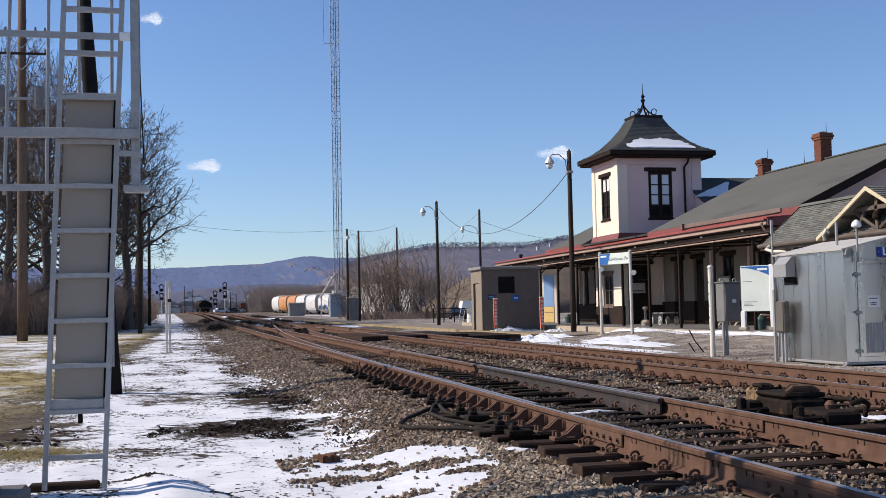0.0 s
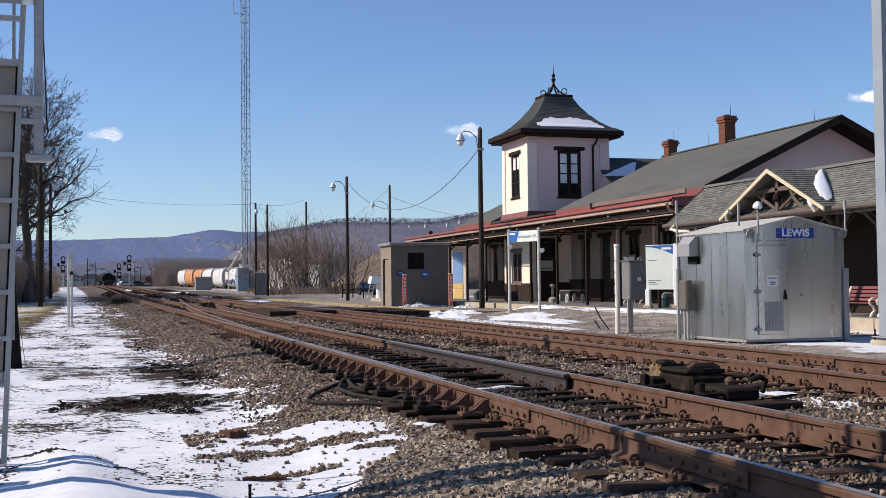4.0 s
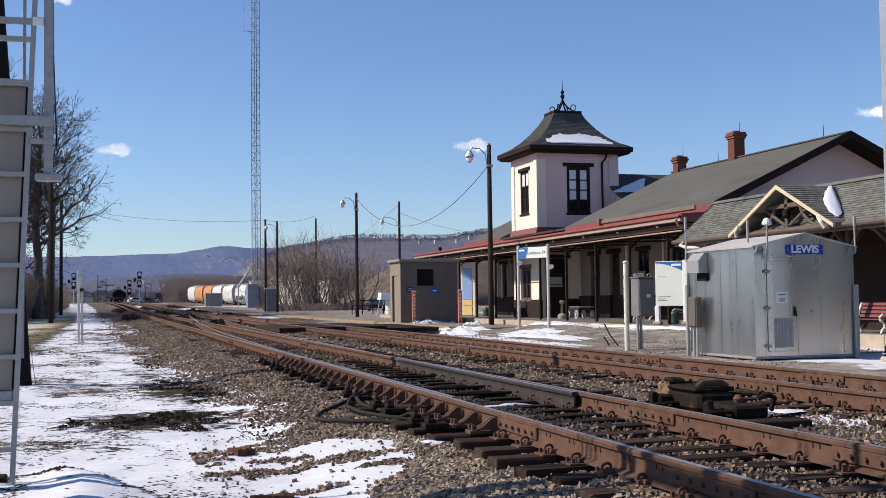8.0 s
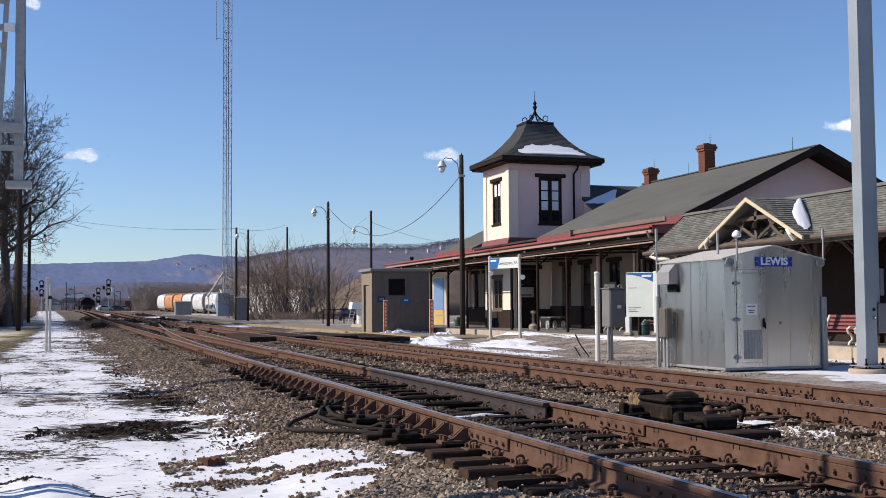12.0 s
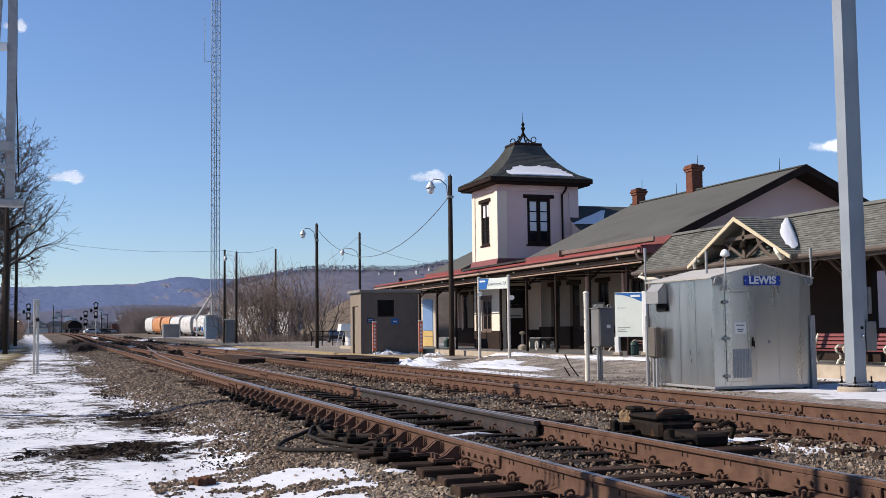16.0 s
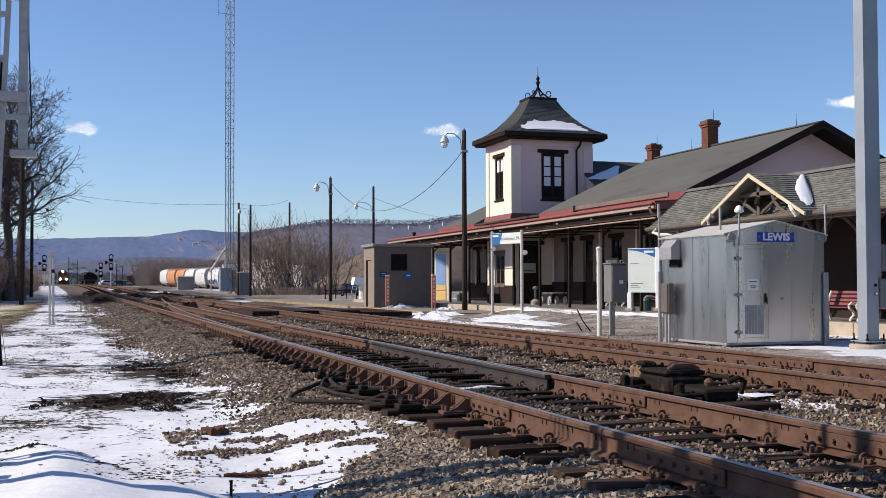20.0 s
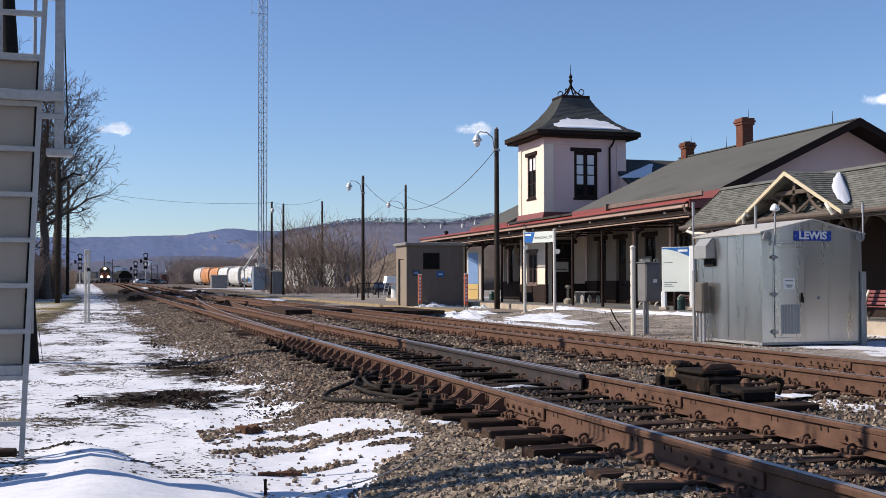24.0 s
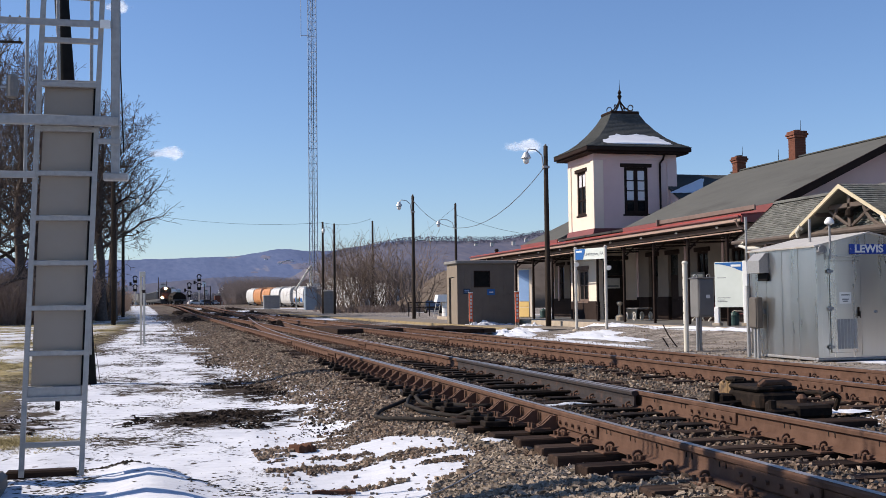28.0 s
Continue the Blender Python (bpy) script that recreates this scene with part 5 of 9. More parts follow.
                    g.add([corner(u0, sa, za, lift), corner(u1, sa, za, lift), corner(u1, sb, zb, 0.004), corner(u0, sb, zb, 0.004), corner(u0, sa, za, -0.01), corner(u1, sa, za, -0.01)], [(0, 1, 2, 3), (4, 5, 1, 0)])
        part("tower_roof_shingles", g, "shingle", st, "dark shingled bell-shaped tower roof", kind="stuff")
    core = Geo()
    for k in range(len(prof) - 1):
        (s0, z0), (s1, z1) = prof[k], prof[k + 1]
        a, b = tz1 + 0.25 + z0, tz1 + 0.25 + z1
        core.add([(cx - hx * s0, cy - hy * s0, a), (cx + hx * s0, cy - hy * s0, a), (cx + hx * s0, cy + hy * s0, a), (cx - hx * s0, cy + hy * s0, a),
                  (cx - hx * s1, cy - hy * s1, b), (cx + hx * s1, cy - hy * s1, b), (cx + hx * s1, cy + hy * s1, b), (cx - hx * s1, cy + hy * s1, b)],
                 [(0, 1, 5, 4), (1, 2, 6, 5), (2, 3, 7, 6), (3, 0, 4, 7)])
    part("tower_roof_deck", core, "shingle", st)
    part("tower_eave", Geo().box(cx - hx, cx + hx, cy - hy, cy + hy, tz1 + 0.02, tz1 + 0.24, 0.03).box(cx - hx + 0.12, cx + hx - 0.12, cy - hy + 0.12, cy + hy - 0.12, tz1 - 0.08, tz1 + 0.018, 0.02), "darkbrown", st, "deep dark brown tower eaves")
    top = tz1 + 0.26 + 2.06
    part("roof_cap", Geo().box(cx - hx * 0.28, cx + hx * 0.28, cy - hy * 0.28, cy + hy * 0.28, top - 0.03, top + 0.13, 0.03), "darkbrown", st)
    fin = Geo()
    for i in range(4):
        a = math.pi / 4 + i * math.pi / 2
        pts = []
        for k in range(13):
            t = k / 12
            pts.append((cx + math.cos(a) * 0.66 * (1 - t) ** 1.5, cy + math.sin(a) * 0.66 * (1 - t) ** 1.5, top + 0.16 + 0.75 * t ** 1.3))
        fin.tube(pts, 0.042, 6)
        ctr = Vector((cx + math.cos(a) * 0.62, cy + math.sin(a) * 0.62, top + 0.34))
        fin.tube([ctr + Vector((math.cos(a) * math.cos(q) * 0.15, math.sin(a) * math.cos(q) * 0.15, math.sin(q) * 0.17)) for q in [i2 * 0.6 for i2 in range(11)]], 0.028, 6)
    fin.lathe([(0.05, 0.75), (0.13, 0.95), (0.05, 1.05), (0.11, 1.15), (0.03, 1.3), (0.02, 1.4), (0.008, 1.85)], (cx, cy, top + 0.10), 10)
    part("finial", fin, "dark_iron", st, "curled iron finial with a spike")
    part("downpipe", Geo().tube([(25.9, ty0 - 0.3, tz1 - 0.05), (25.9, ty0 - 0.14, tz1 - 0.3), (25.72, ty0 - 0.08, tz1 - 0.55), (25.72, ty0 - 0.08, 4.9)], 0.055, 8), "darkbrown", st)
    # small things at the wall
    part("canopy_vent", Geo().lathe([(0.10, 0), (0.10, 0.28), (0.16, 0.30), (0.10, 0.42)], (21.0, 69.6, 3.95), 10), "dark_iron", st)
    part("poster_case", Geo().box(24.2, 24.26, 47.2, 48.5, 1.0, 2.2, 0.01), "grey_box", st)
    part("poster_sheet", Geo().box(24.185, 24.197, 47.3, 48.4, 1.1, 2.1), "offwhite", st)
    return st


build_station()

# snow left on the roofs
def snow_patch(name, fn, label, seed, nu=18, nv=10, thick=0.06, rag=1.0):
    """A thin lens of snow over a surface fn(u, v), with u and v in -1..1, and an uneven rim."""
    g = Geo()
    vs, fs = [], []
    for j in range(nv + 1):
        for i in range(nu + 1):
            a, r = 2 * math.pi * i / nu, j / nv
            rr = r * (1 + rag * (0.10 * noise.noise((math.cos(a) * 2.3, math.sin(a) * 2.3, seed)) + 0.09 * noise.noise((math.cos(a) * 7, math.sin(a) * 7, seed)) + 0.08 * noise.noise((math.cos(a) * 17, math.sin(a) * 17, seed))))
            p = Vector(fn(math.cos(a) * rr, math.sin(a) * rr))
            lump = 1 + (rag - 1) * 0.5 * (noise.noise((p.x * 3.1, p.y * 3.1, seed)) + 0.6 * noise.noise((p.x * 8.0, p.y * 8.0, seed)))
            vs.append(p + Vector((0, 0, 0.02 + thick * (1 - r ** 3) * lump)))
    w = nu + 1
    for j in range(nv):
        for i in range(nu):
            fs.append((j * w + i, j * w + i + 1, (j + 1) * w + i + 1, (j + 1) * w + i))
    g.add(vs, fs)
    return tagged(part(name, g, "snow", None, smooth=True), label, "snow", kind="stuff")


def tower_front(u, v):
    z = 9.01 + 0.13 + (v + 1) * 0.03 + max(0.0, v) * 0.58 * (1 + 0.06 * math.sin(9 * u) + 0.04 * math.sin(23 * u))
    prof = [(0.0, 1.0), (0.28, 0.80), (0.62, 0.64), (1.07, 0.49), (1.57, 0.36)]
    h = z - 9.01
    s = 1.0
    for (z0, s0), (z1, s1) in zip(prof, prof[1:]):
        if z0 <= h <= z1:
            s = s0 + (s1 - s0) * (h - z0) / (z1 - z0)
    return (24.42 + u * 1.9, 56.82 - 2.54 * s - 0.02, z)


snow_patch("roof_snow", tower_front, "thin white snow strip on the tower roof", 1.3, 64, 10)


def valley_snow(u, v):
    """A wedge of snow, wide at its foot, running up the valley."""
    k = math.hypot(u, v) / max(abs(u), abs(v), 1e-6)
    u, v = u * k, v * k
    y = 54.9 + v * 1.0
    return (27.72 + u * (0.52 - 0.42 * v) + v * 1.0, y, 7.72 - (55.75 - y) * 0.4955 + 0.14 - 0.42)


snow_patch("roof_snow", valley_snow, "shaded snow lying in the roof valley", 4.1, 48, 10, 0.04, 1.3)


# ---- platform with a concrete edge ----
def build_platform():
    pl = thing("platform", "low paved station platform with a pale concrete edge", "platform", (0, 0, 0), kind="structure")
    part("paving", Geo().box(19.35, 24.6, 12.0, 78.0, -0.6, PLAT_Z - 0.004), "grey_box", pl)
    y = 12.0
    me = Geo().box(-0.17, 0.17, -0.99, 0.99, -0.5, PLAT_Z, 0.015).mesh("edge_block")
    me.materials.append(M["concrete"])
    while y < 78:
        part("edge_block", me, "concrete", pl, m=Matrix.Translation((19.17, y + 1.0, 0)))
        y += 2.0
    return pl


build_platform()


def build_low_platform():
    pl = thing("low_platform", "old low platform strip with a worn tan-yellow edge", "platform", (0, 0, 0), kind="structure")
    part("paving", Geo().box(15.3, 18.9, 62.0, 150.0, -0.7, -0.262), "asphalt", pl)
    me = Geo().box(-0.22, 0.22, -1.98, 1.98, -0.6, -0.24, 0.02).mesh("edge_block")
    me.materials.append(M["edge_tan"])
    y = 48.0
    while y < 150:
        part("edge_block", me, "edge_tan", pl, m=Matrix.Translation((15.07, y + 2.0, 0)))
        y += 4.0
    part("paving", Geo().box(15.3, 18.9, 47.0, 61.9, -0.7, -0.30), "asphalt", pl)


M["asphalt"] = surface("old_asphalt", (0.17, 0.145, 0.118), (0.29, 0.25, 0.205), 0.8, 0.95, 0, 0.004, 0.05, (0.55, 0.55, 0.56), 2.2, 0.25, space="world")
M["edge_tan"] = surface("worn_yellow_edge", (0.24, 0.185, 0.105), (0.34, 0.265, 0.155), 0.7, 0.9, 0, 0.004, 0.05, (0.20, 0.16, 0.11), 0.6, 0.45, space="world")
build_low_platform()


# ---- platform shelter with a cross gable ----
def build_shelter():
    sh = thing("platform_shelter", "open wooden platform shelter with weathered shingle roof and cross gable", "shelter", (0, 0, 0))
    ex, ez, rx, rz, bx = 18.65, 2.86, 20.35, 4.20, 22.05
    ya, yb, yr = 10.0, 34.0, 34.3
    for s in (-1, 1):
        x = ex if s < 0 else bx
        part("roof_deck", Geo().slab((rx, ya, rz), (rx, yr, rz), (x, yb, ez), (x, ya, ez), 0.10 if s < 0 else -0.10), "shingle_lt", sh)
    part("roof_shingles", shingle_rows((ex - 0.03, yb, ez), (ex - 0.03, ya, ez), (rx, ya, rz), (rx, yr, rz), 19, 92, 5, 0.022), "shingle_tab", sh, "weathered grey shingles", kind="stuff")
    part("ridge_cap", Geo().prism([(rx - 0.16, rz - 0.05), (rx, rz + 0.06), (rx + 0.16, rz - 0.05)], ya, yr), "shingle_lt", sh)
    part("eave_board", Geo().box(ex - 0.07, ex - 0.004, ya, yb, ez - 0.20, ez - 0.02, 0.01), "wood_brown", sh)
    part("gutter", Geo().tube([(ex - 0.13, ya, ez - 0.05), (ex - 0.13, yb, ez - 0.05)], 0.07, 8), "wood_brown", sh)
    part("end_barge", Geo().slab((ex - 0.05, yb + 0.004, ez + 0.02), (rx, yr + 0.004, rz + 0.05), (rx, yr + 0.004, rz - 0.16), (ex - 0.05, yb + 0.004, ez - 0.2), 0.05), "darkbrown", sh)
    # cross gable facing the tracks
    gy, hw, gz, bz = 27.4, 2.50, 4.10, 2.86
    gx = 18.25
    mx = ex + (gz - ez) / ((rz - ez) / (rx - ex))
    for s in (-1, 1):
        # slope plate from ridge to valley
        deck = Geo().slab((gx, gy, gz), (mx, gy, gz), (ex, gy + s * hw, bz), (gx, gy + s * hw, bz), 0.08 if s > 0 else -0.08)
        part("gable_roof_deck", deck, "shingle_lt", sh)
        tabs = shingle_rows((gx - 0.05, gy + s * hw, bz), (ex, gy + s * hw, bz), (mx, gy, gz), (gx - 0.05, gy, gz), 18, 3, 9 + s, 0.02)
        part("gable_shingles", tabs, "shingle_tab", sh, kind="stuff")
        bb = Geo().prism([(gy, gz + 0.0), (gy + s * (hw + 0.05), bz - 0.02), (gy + s * (hw + 0.05), bz - 0.12), (gy, gz - 0.12)], gx - 0.06, gx - 0.003, "x")
        part("barge_board", bb, "offwhite_sun", sh, "cream bargeboard catching the sun")
        part("purlin", Geo().box(gx + 0.03, mx - 0.2, gy + s * 1.3 - 0.06, gy + s * 1.3 + 0.06, 3.28, 3.40, 0.01), "wood_brown", sh)
    part("gable_tie_beam", Geo().box(gx + 0.25, gx + 0.37, gy - 2.2, gy + 2.2, 2.72, 2.90, 0.015), "wood_brown", sh)
    part("collar_beam", Geo().box(gx + 0.25, gx + 0.37, gy - 1.0, gy + 1.0, 3.45, 3.58, 0.015), "wood_brown", sh)
    part("king_post", Geo().box(gx + 0.25, gx + 0.37, gy - 0.07, gy + 0.07, 2.9, 4.0, 0.015), "wood_brown", sh)
    for s in (-1, 1):
        arc = [(gx + 0.31, gy + s * (2.1 - 1.5 * math.sin(t)), 2.75 + 0.85 * (1 - math.cos(t))) for t in [0.1 + i * 0.2 for i in range(8)]]
        part("curved_brace", Geo().tube(arc, 0.055, 6), "wood_brown", sh)
        part("diagonal", Geo().tube([(gx + 0.31, gy + s * 0.1, 2.95), (gx + 0.31, gy + s * 1.0, 3.42)], 0.05, 6), "wood_brown", sh)
    part("gable_lamp", Geo().lathe([(0.03, 0.12), (0.10, 0.05), (0.12, -0.08), (0.06, -0.14)], (gx + 0.2, gy - 0.1, 3.30), 10), "dark_iron", sh)
    for s in (-1, 1):
        part("corner_scroll", Geo().tube([(gx - 0.02, gy + s * 2.15, 2.75), (gx - 0.10, gy + s * 2.10, 2.9), (gx - 0.08, gy + s * 1.95, 3.05), (gx, gy + s * 1.95, 2.95)], 0.05, 6), "offwhite", sh)
    # posts with arched braces
    for i, yy in enumerate((12.6, 16.0, 19.4, 22.9, 26.3, 29.7, 33.1)):
        for px in (19.75, 21.35):
            post = part("post", Geo().box(-0.08, 0.08, -0.08, 0.08, PLAT_Z, 3.1, 0.02), "wood_brown", sh, m=Matrix.Translation((px, yy, 0)))
            for s in (-1, 1):
                arc = [(0, s * (0.06 + 1.15 * (1 - math.cos(t))), 1.95 + 1.05 * math.sin(t)) for t in [i2 * 0.196 for i2 in range(9)]]
                part("arched_brace", Geo().tube(arc, 0.055, 6), "wood_brown", post)
                if px < 20:
                    part("strut", Geo().tube([(0, 0, 2.2), (-0.5 * (s > 0) + 0.5 * (s < 0), 0, 2.75)], 0.045, 6), "wood_brown", post)
    for px in (19.75, 21.35):
        part("wall_plate", Geo().box(px - 0.08, px + 0.08, ya + 0.2, yb - 0.1, 3.04, 3.24, 0.015), "wood_brown", sh)
    for k in range(24):
        yy = ya + 0.5 + k * 1.0
        if abs(yy - gy) > 2.4:
            part("rafter", Geo().tube([(ex, yy, ez - 0.12), (rx, yy, rz - 0.12)], 0.05, 4), "wood_brown", sh)
    part("downpipe", Geo().tube([(ex - 0.13, 24.2, ez - 0.1), (ex + 0.3, 24.2, ez - 0.2), (ex + 0.75, 24.3, ez - 0.5), (ex + 0.95, 24.3, 1.7), (ex + 0.95, 24.3, PLAT_Z)], 0.05, 8), "wood_brown", sh)
    part("downpipe_sleeve", Geo().cyl((ex + 0.95, 24.3, 1.1), (ex + 0.95, 24.3, 1.9), 0.06, n=8), "offwhite", sh)
    part("pipe_outlet", Geo().tube([(ex - 0.13, 22.5, ez - 0.05), (ex - 0.25, 22.6, ez - 0.2), (ex - 0.15, 22.75, ez - 0.3), (ex + 0.1, 22.8, ez - 0.3)], 0.06, 8), "offwhite", sh)
    part("pipe_outlet", Geo().tube([(ex - 0.13, 33.2, ez - 0.05), (ex - 0.25, 33.3, ez - 0.18), (ex - 0.15, 33.0, ez - 0.28), (ex + 0.1, 32.6, ez - 0.28)], 0.06, 8), "offwhite", sh)
    # a back wall with dark openings, in deep shade
    part("back_wall", wall_with_openings(-34, -10, PLAT_Z, 3.05, [(-31, -29.4, 0.9, 2.5), (-26, -24.4, 0.9, 2.5), (-21, -19.4, 0.9, 2.5)], 0, 0.2), "wainscot", sh, m=Matrix.Translation((21.75, 0, 0)) @ Matrix.Rotation(radians(-90), 4, "Z"))
    return sh


M["shingle_tab"] = surface("weathered_shingle_tabs", (0.125, 0.125, 0.11), (0.175, 0.173, 0.155), 0.15, 0.95, 0, 0.004, 0.04, (0.10, 0.10, 0.088), 0.8, 0.35, 0.26, island=True)
M["wood_brown"] = surface("brown_shelter_paint", (0.075, 0.055, 0.043), (0.11, 0.082, 0.064), 0.4, 0.75, 0, 0.001, 0.06)
M["offwhite_sun"] = surface("cream_barge_paint", (0.50, 0.42, 0.28), (0.58, 0.50, 0.34), 0.5, 0.6, 0, 0.0008, 0.06)
build_shelter()

def shelter_snow(u, v):
    """A tongue of snow in the valley behind the shelter's gable, pointed at its top."""
    x, y = 19.24 + v * 0.74, 26.30 + 1.05 * v + u * (0.33 - 0.20 * v)
    return (x, y, 0.04 + max(2.86 + (x - 18.65) * 0.788, 4.10 - (27.40 - y) * 0.496))


snow_patch("roof_snow", shelter_snow, "white snow tongue in the shelter roof valley", 7.7, 40, 10)

# ---- signal equipment house ----
def build_equipment_house():
    x0, x1, y0, y1, zb, ze, zr = 13.19, 15.67, 20.73, 23.45, -0.30, 2.05, 2.33
    h = thing("equipment_house", "silver aluminium signal equipment house with a blue name sign", "equipment house", (0, 0, 0))
    xm = (x0 + x1) / 2
    part("front_panel", Geo().prism([(x0, zb), (x1, zb), (x1, ze), (xm, zr - 0.03), (x0, ze)], y0, y0 + 0.06), "alu", h, "brushed aluminium front with riveted seams")
    part("back_panel", Geo().prism([(x0, zb), (x1, zb), (x1, ze), (xm, zr - 0.03), (x0, ze)], y1 - 0.06, y1), "alu", h)
    n = 4
    for i in range(n):
        a, b = y0 + 0.06 + (y1 - y0 - 0.12) * i / n, y0 + 0.06 + (y1 - y0 - 0.12) * (i + 1) / n
        part("side_panel", Geo().box(x0, x0 + 0.05, a + 0.002, b - 0.002, zb, ze, 0.004), "alu", h)
        part("side_seam", Geo().box(x0 - 0.008, x0 - 0.001, b - 0.02, b + 0.02, zb + 0.05, ze - 0.05), "alu", h)
        part("side_panel", Geo().box(x1 - 0.05, x1, a + 0.002, b - 0.002, zb, ze, 0.004), "alu", h)
    for s, xe in ((-1, x0 - 0.07), (1, x1 + 0.07)):
        part("roof_panel", Geo().slab((xm, y0 - 0.06, zr), (xm, y1 + 0.06, zr), (xe, y1 + 0.06, ze - 0.015), (xe, y0 - 0.06, ze - 0.015), 0.03 if s < 0 else -0.03), "pale_steel", h, "pale aluminium roof sheet")
    part("base_rail", Geo().box(x0 - 0.02, x1 + 0.02, y0 - 0.02, y0 + 0.08, zb - 0.06, zb - 0.002, 0.01).box(x0 - 0.02, x0 + 0.08, y0 + 0.09, y1, zb - 0.06, zb - 0.002, 0.01), "galv", h)
    for fx in (x0 + 0.06, xm, x1 - 0.06):
        for fy in (y0 + 0.1, y1 - 0.1):
            part("foot", Geo().box(fx - 0.07, fx + 0.07, fy - 0.07, fy + 0.07, -0.75, zb - 0.061, 0.01), "galv", h)
    f = y0 - 0.002
    # corner trims
    part("corner_trim", Geo().box(x0 - 0.006, x0 + 0.10, f - 0.010, f, zb, ze - 0.02, 0.003), "alu", h)
    part("corner_trim", Geo().box(x1 - 0.27, x1 - 0.258, f - 0.010, f, zb, ze + 0.02), "alu", h)
    for sx in (x0 + 0.27, x0 + 1.05, x0 + 1.64, x0 + 2.2):
        part("front_seam", Geo().box(sx - 0.012, sx + 0.012, f - 0.006, f, zb + 0.02, ze + 0.0), "alu", h)
    # door
    dx0, dx1, dz0, dz1 = x0 + 0.30, x0 + 1.02, zb + 0.10, 1.70
    d = part("door", Geo().box(dx0, dx1, f - 0.030, f - 0.002, dz0, dz1, 0.008), "alu", h, "plain aluminium door with a louvred vent")
    part("drip_cap", Geo().box(dx0 - 0.02, dx1 + 0.02, f - 0.07, f - 0.002, dz1 + 0.10, dz1 + 0.13, 0.005), "alu", h)
    part("header_panel", Geo().box(dx0, dx1, f - 0.02, f - 0.002, dz1 + 0.02, dz1 + 0.09, 0.004), "alu", h)
    for k in range(6):
        xx = dx0 + 0.14 + k * 0.078
        part("louvre", Geo().prism([(xx, f - 0.034), (xx + 0.050, f - 0.034), (xx + 0.050, f - 0.062)], dz0 + 0.08, dz0 + 0.70, "z"), "galv", d)
    part("notice", Geo().box(dx0 + 0.20, dx0 + 0.48, f - 0.036, f - 0.032, 0.82, 1.06), "white", d, "small white notice")
    for k, (w, zz) in enumerate(((0.20, 1.00), (0.16, 0.91), (0.12, 0.87))):
        part("notice_line", Geo().box(dx0 + 0.34 - w / 2, dx0 + 0.34 + w / 2, f - 0.040, f - 0.037, zz - 0.01, zz + 0.012), "sign_text", d)
    part("handle", Geo().box(dx1 - 0.10, dx1 - 0.05, f - 0.05, f - 0.031, 0.55, 0.75, 0.01).tube([(dx1 - 0.075, f - 0.05, 0.62), (dx1 - 0.075, f - 0.09, 0.66), (dx1 - 0.075, f - 0.09, 0.52)], 0.012), "dark_iron", d, "dark latch handle")
    for zz in (dz0 + 0.12, 0.72, 1.50):
        part("hinge", Geo().box(dx0 - 0.08, dx0 + 0.07, f - 0.045, f - 0.031, zz - 0.03, zz + 0.03, 0.005).cyl((dx0 - 0.01, f - 0.04, zz - 0.05), (dx0 - 0.01, f - 0.04, zz + 0.05), 0.018, n=8), "galv", d)
    part("lock", Geo().lathe([(0.035, 0), (0.035, 0.03), (0.02, 0.04)], n=10), "galv", h, m=Matrix.Translation((x0 + 1.38, f - 0.001, 0.64)) @ Matrix.Rotation(radians(90), 4, "X"))
    # name sign
    s = part("name_sign", Geo().box(x0 + 0.78, x0 + 1.71, f - 0.020, f - 0.008, 1.86, 2.07, 0.004), "blue", h, "blue enamel name sign with white letters")
    lettering("lettering", "LEWIS", 0.225, "white", s, Matrix.Translation((x0 + 1.245, f - 0.024, 1.965)), width=1.12, bold=0.008, label="white capital letters")
    for sx in (x0 + 0.81, x0 + 1.68):
        part("screw", Geo().cyl((sx, f - 0.021, 1.965), (sx, f - 0.026, 1.965), 0.010, n=6), "white", s)
    # lifting rings and antenna masts at the front corners
    for rx in (x0 + 0.10, x1 - 0.08):
        part("bracket", Geo().box(rx - 0.09, rx + 0.09, f - 0.05, f - 0.002, ze - 0.16, ze - 0.02, 0.008), "galv", h)
        part("lifting_ring", Geo().tube([(rx + 0.09 * math.cos(a), f - 0.08, ze - 0.10 + 0.09 * math.sin(a)) for a in [i * 0.45 for i in range(15)]], 0.014, 6), "galv", h)
    part("antenna_mast", Geo().cyl((x0 + 0.27, f - 0.10, ze - 0.3), (x0 + 0.27, f - 0.10, ze + 0.42), 0.022, n=8), "galv", h)
    part("antenna_dome", Geo().lathe([(0.06, 0), (0.10, 0.02), (0.10, 0.06), (0.07, 0.12), (0.02, 0.16)], (x0 + 0.27, f - 0.10, ze + 0.42), 12), "white", h, "white antenna dome")
    part("antenna_mast", Geo().cyl((x0 + 0.50, y0 + 1.0, ze), (x0 + 0.50, y0 + 1.0, ze + 0.62), 0.03, n=8), "galv", h)
    part("antenna_mast", Geo().cyl((x1 - 0.02, f - 0.09, ze - 0.12), (x1 - 0.02, f - 0.09, ze + 0.62), 0.020, n=8).cyl((x1 - 0.02, f - 0.09, ze + 0.42), (x1 - 0.02, f - 0.09, ze + 0.64), 0.034, n=8), "galv", h)
    part("side_channel", Geo().box(x1 - 0.06, x1 + 0.05, f - 0.09, f - 0.02, zb - 0.12, 1.20, 0.01), "galv", h)
    part("antenna_mast", Geo().cyl((x0 - 0.05, y1 + 0.05, ze - 0.25), (x0 - 0.05, y1 + 0.05, ze + 0.78), 0.022, n=8).cyl((x0 - 0.05, y1 + 0.05, ze + 0.48), (x0 - 0.05, y1 + 0.05, ze + 0.80), 0.036, n=8), "galv", h)
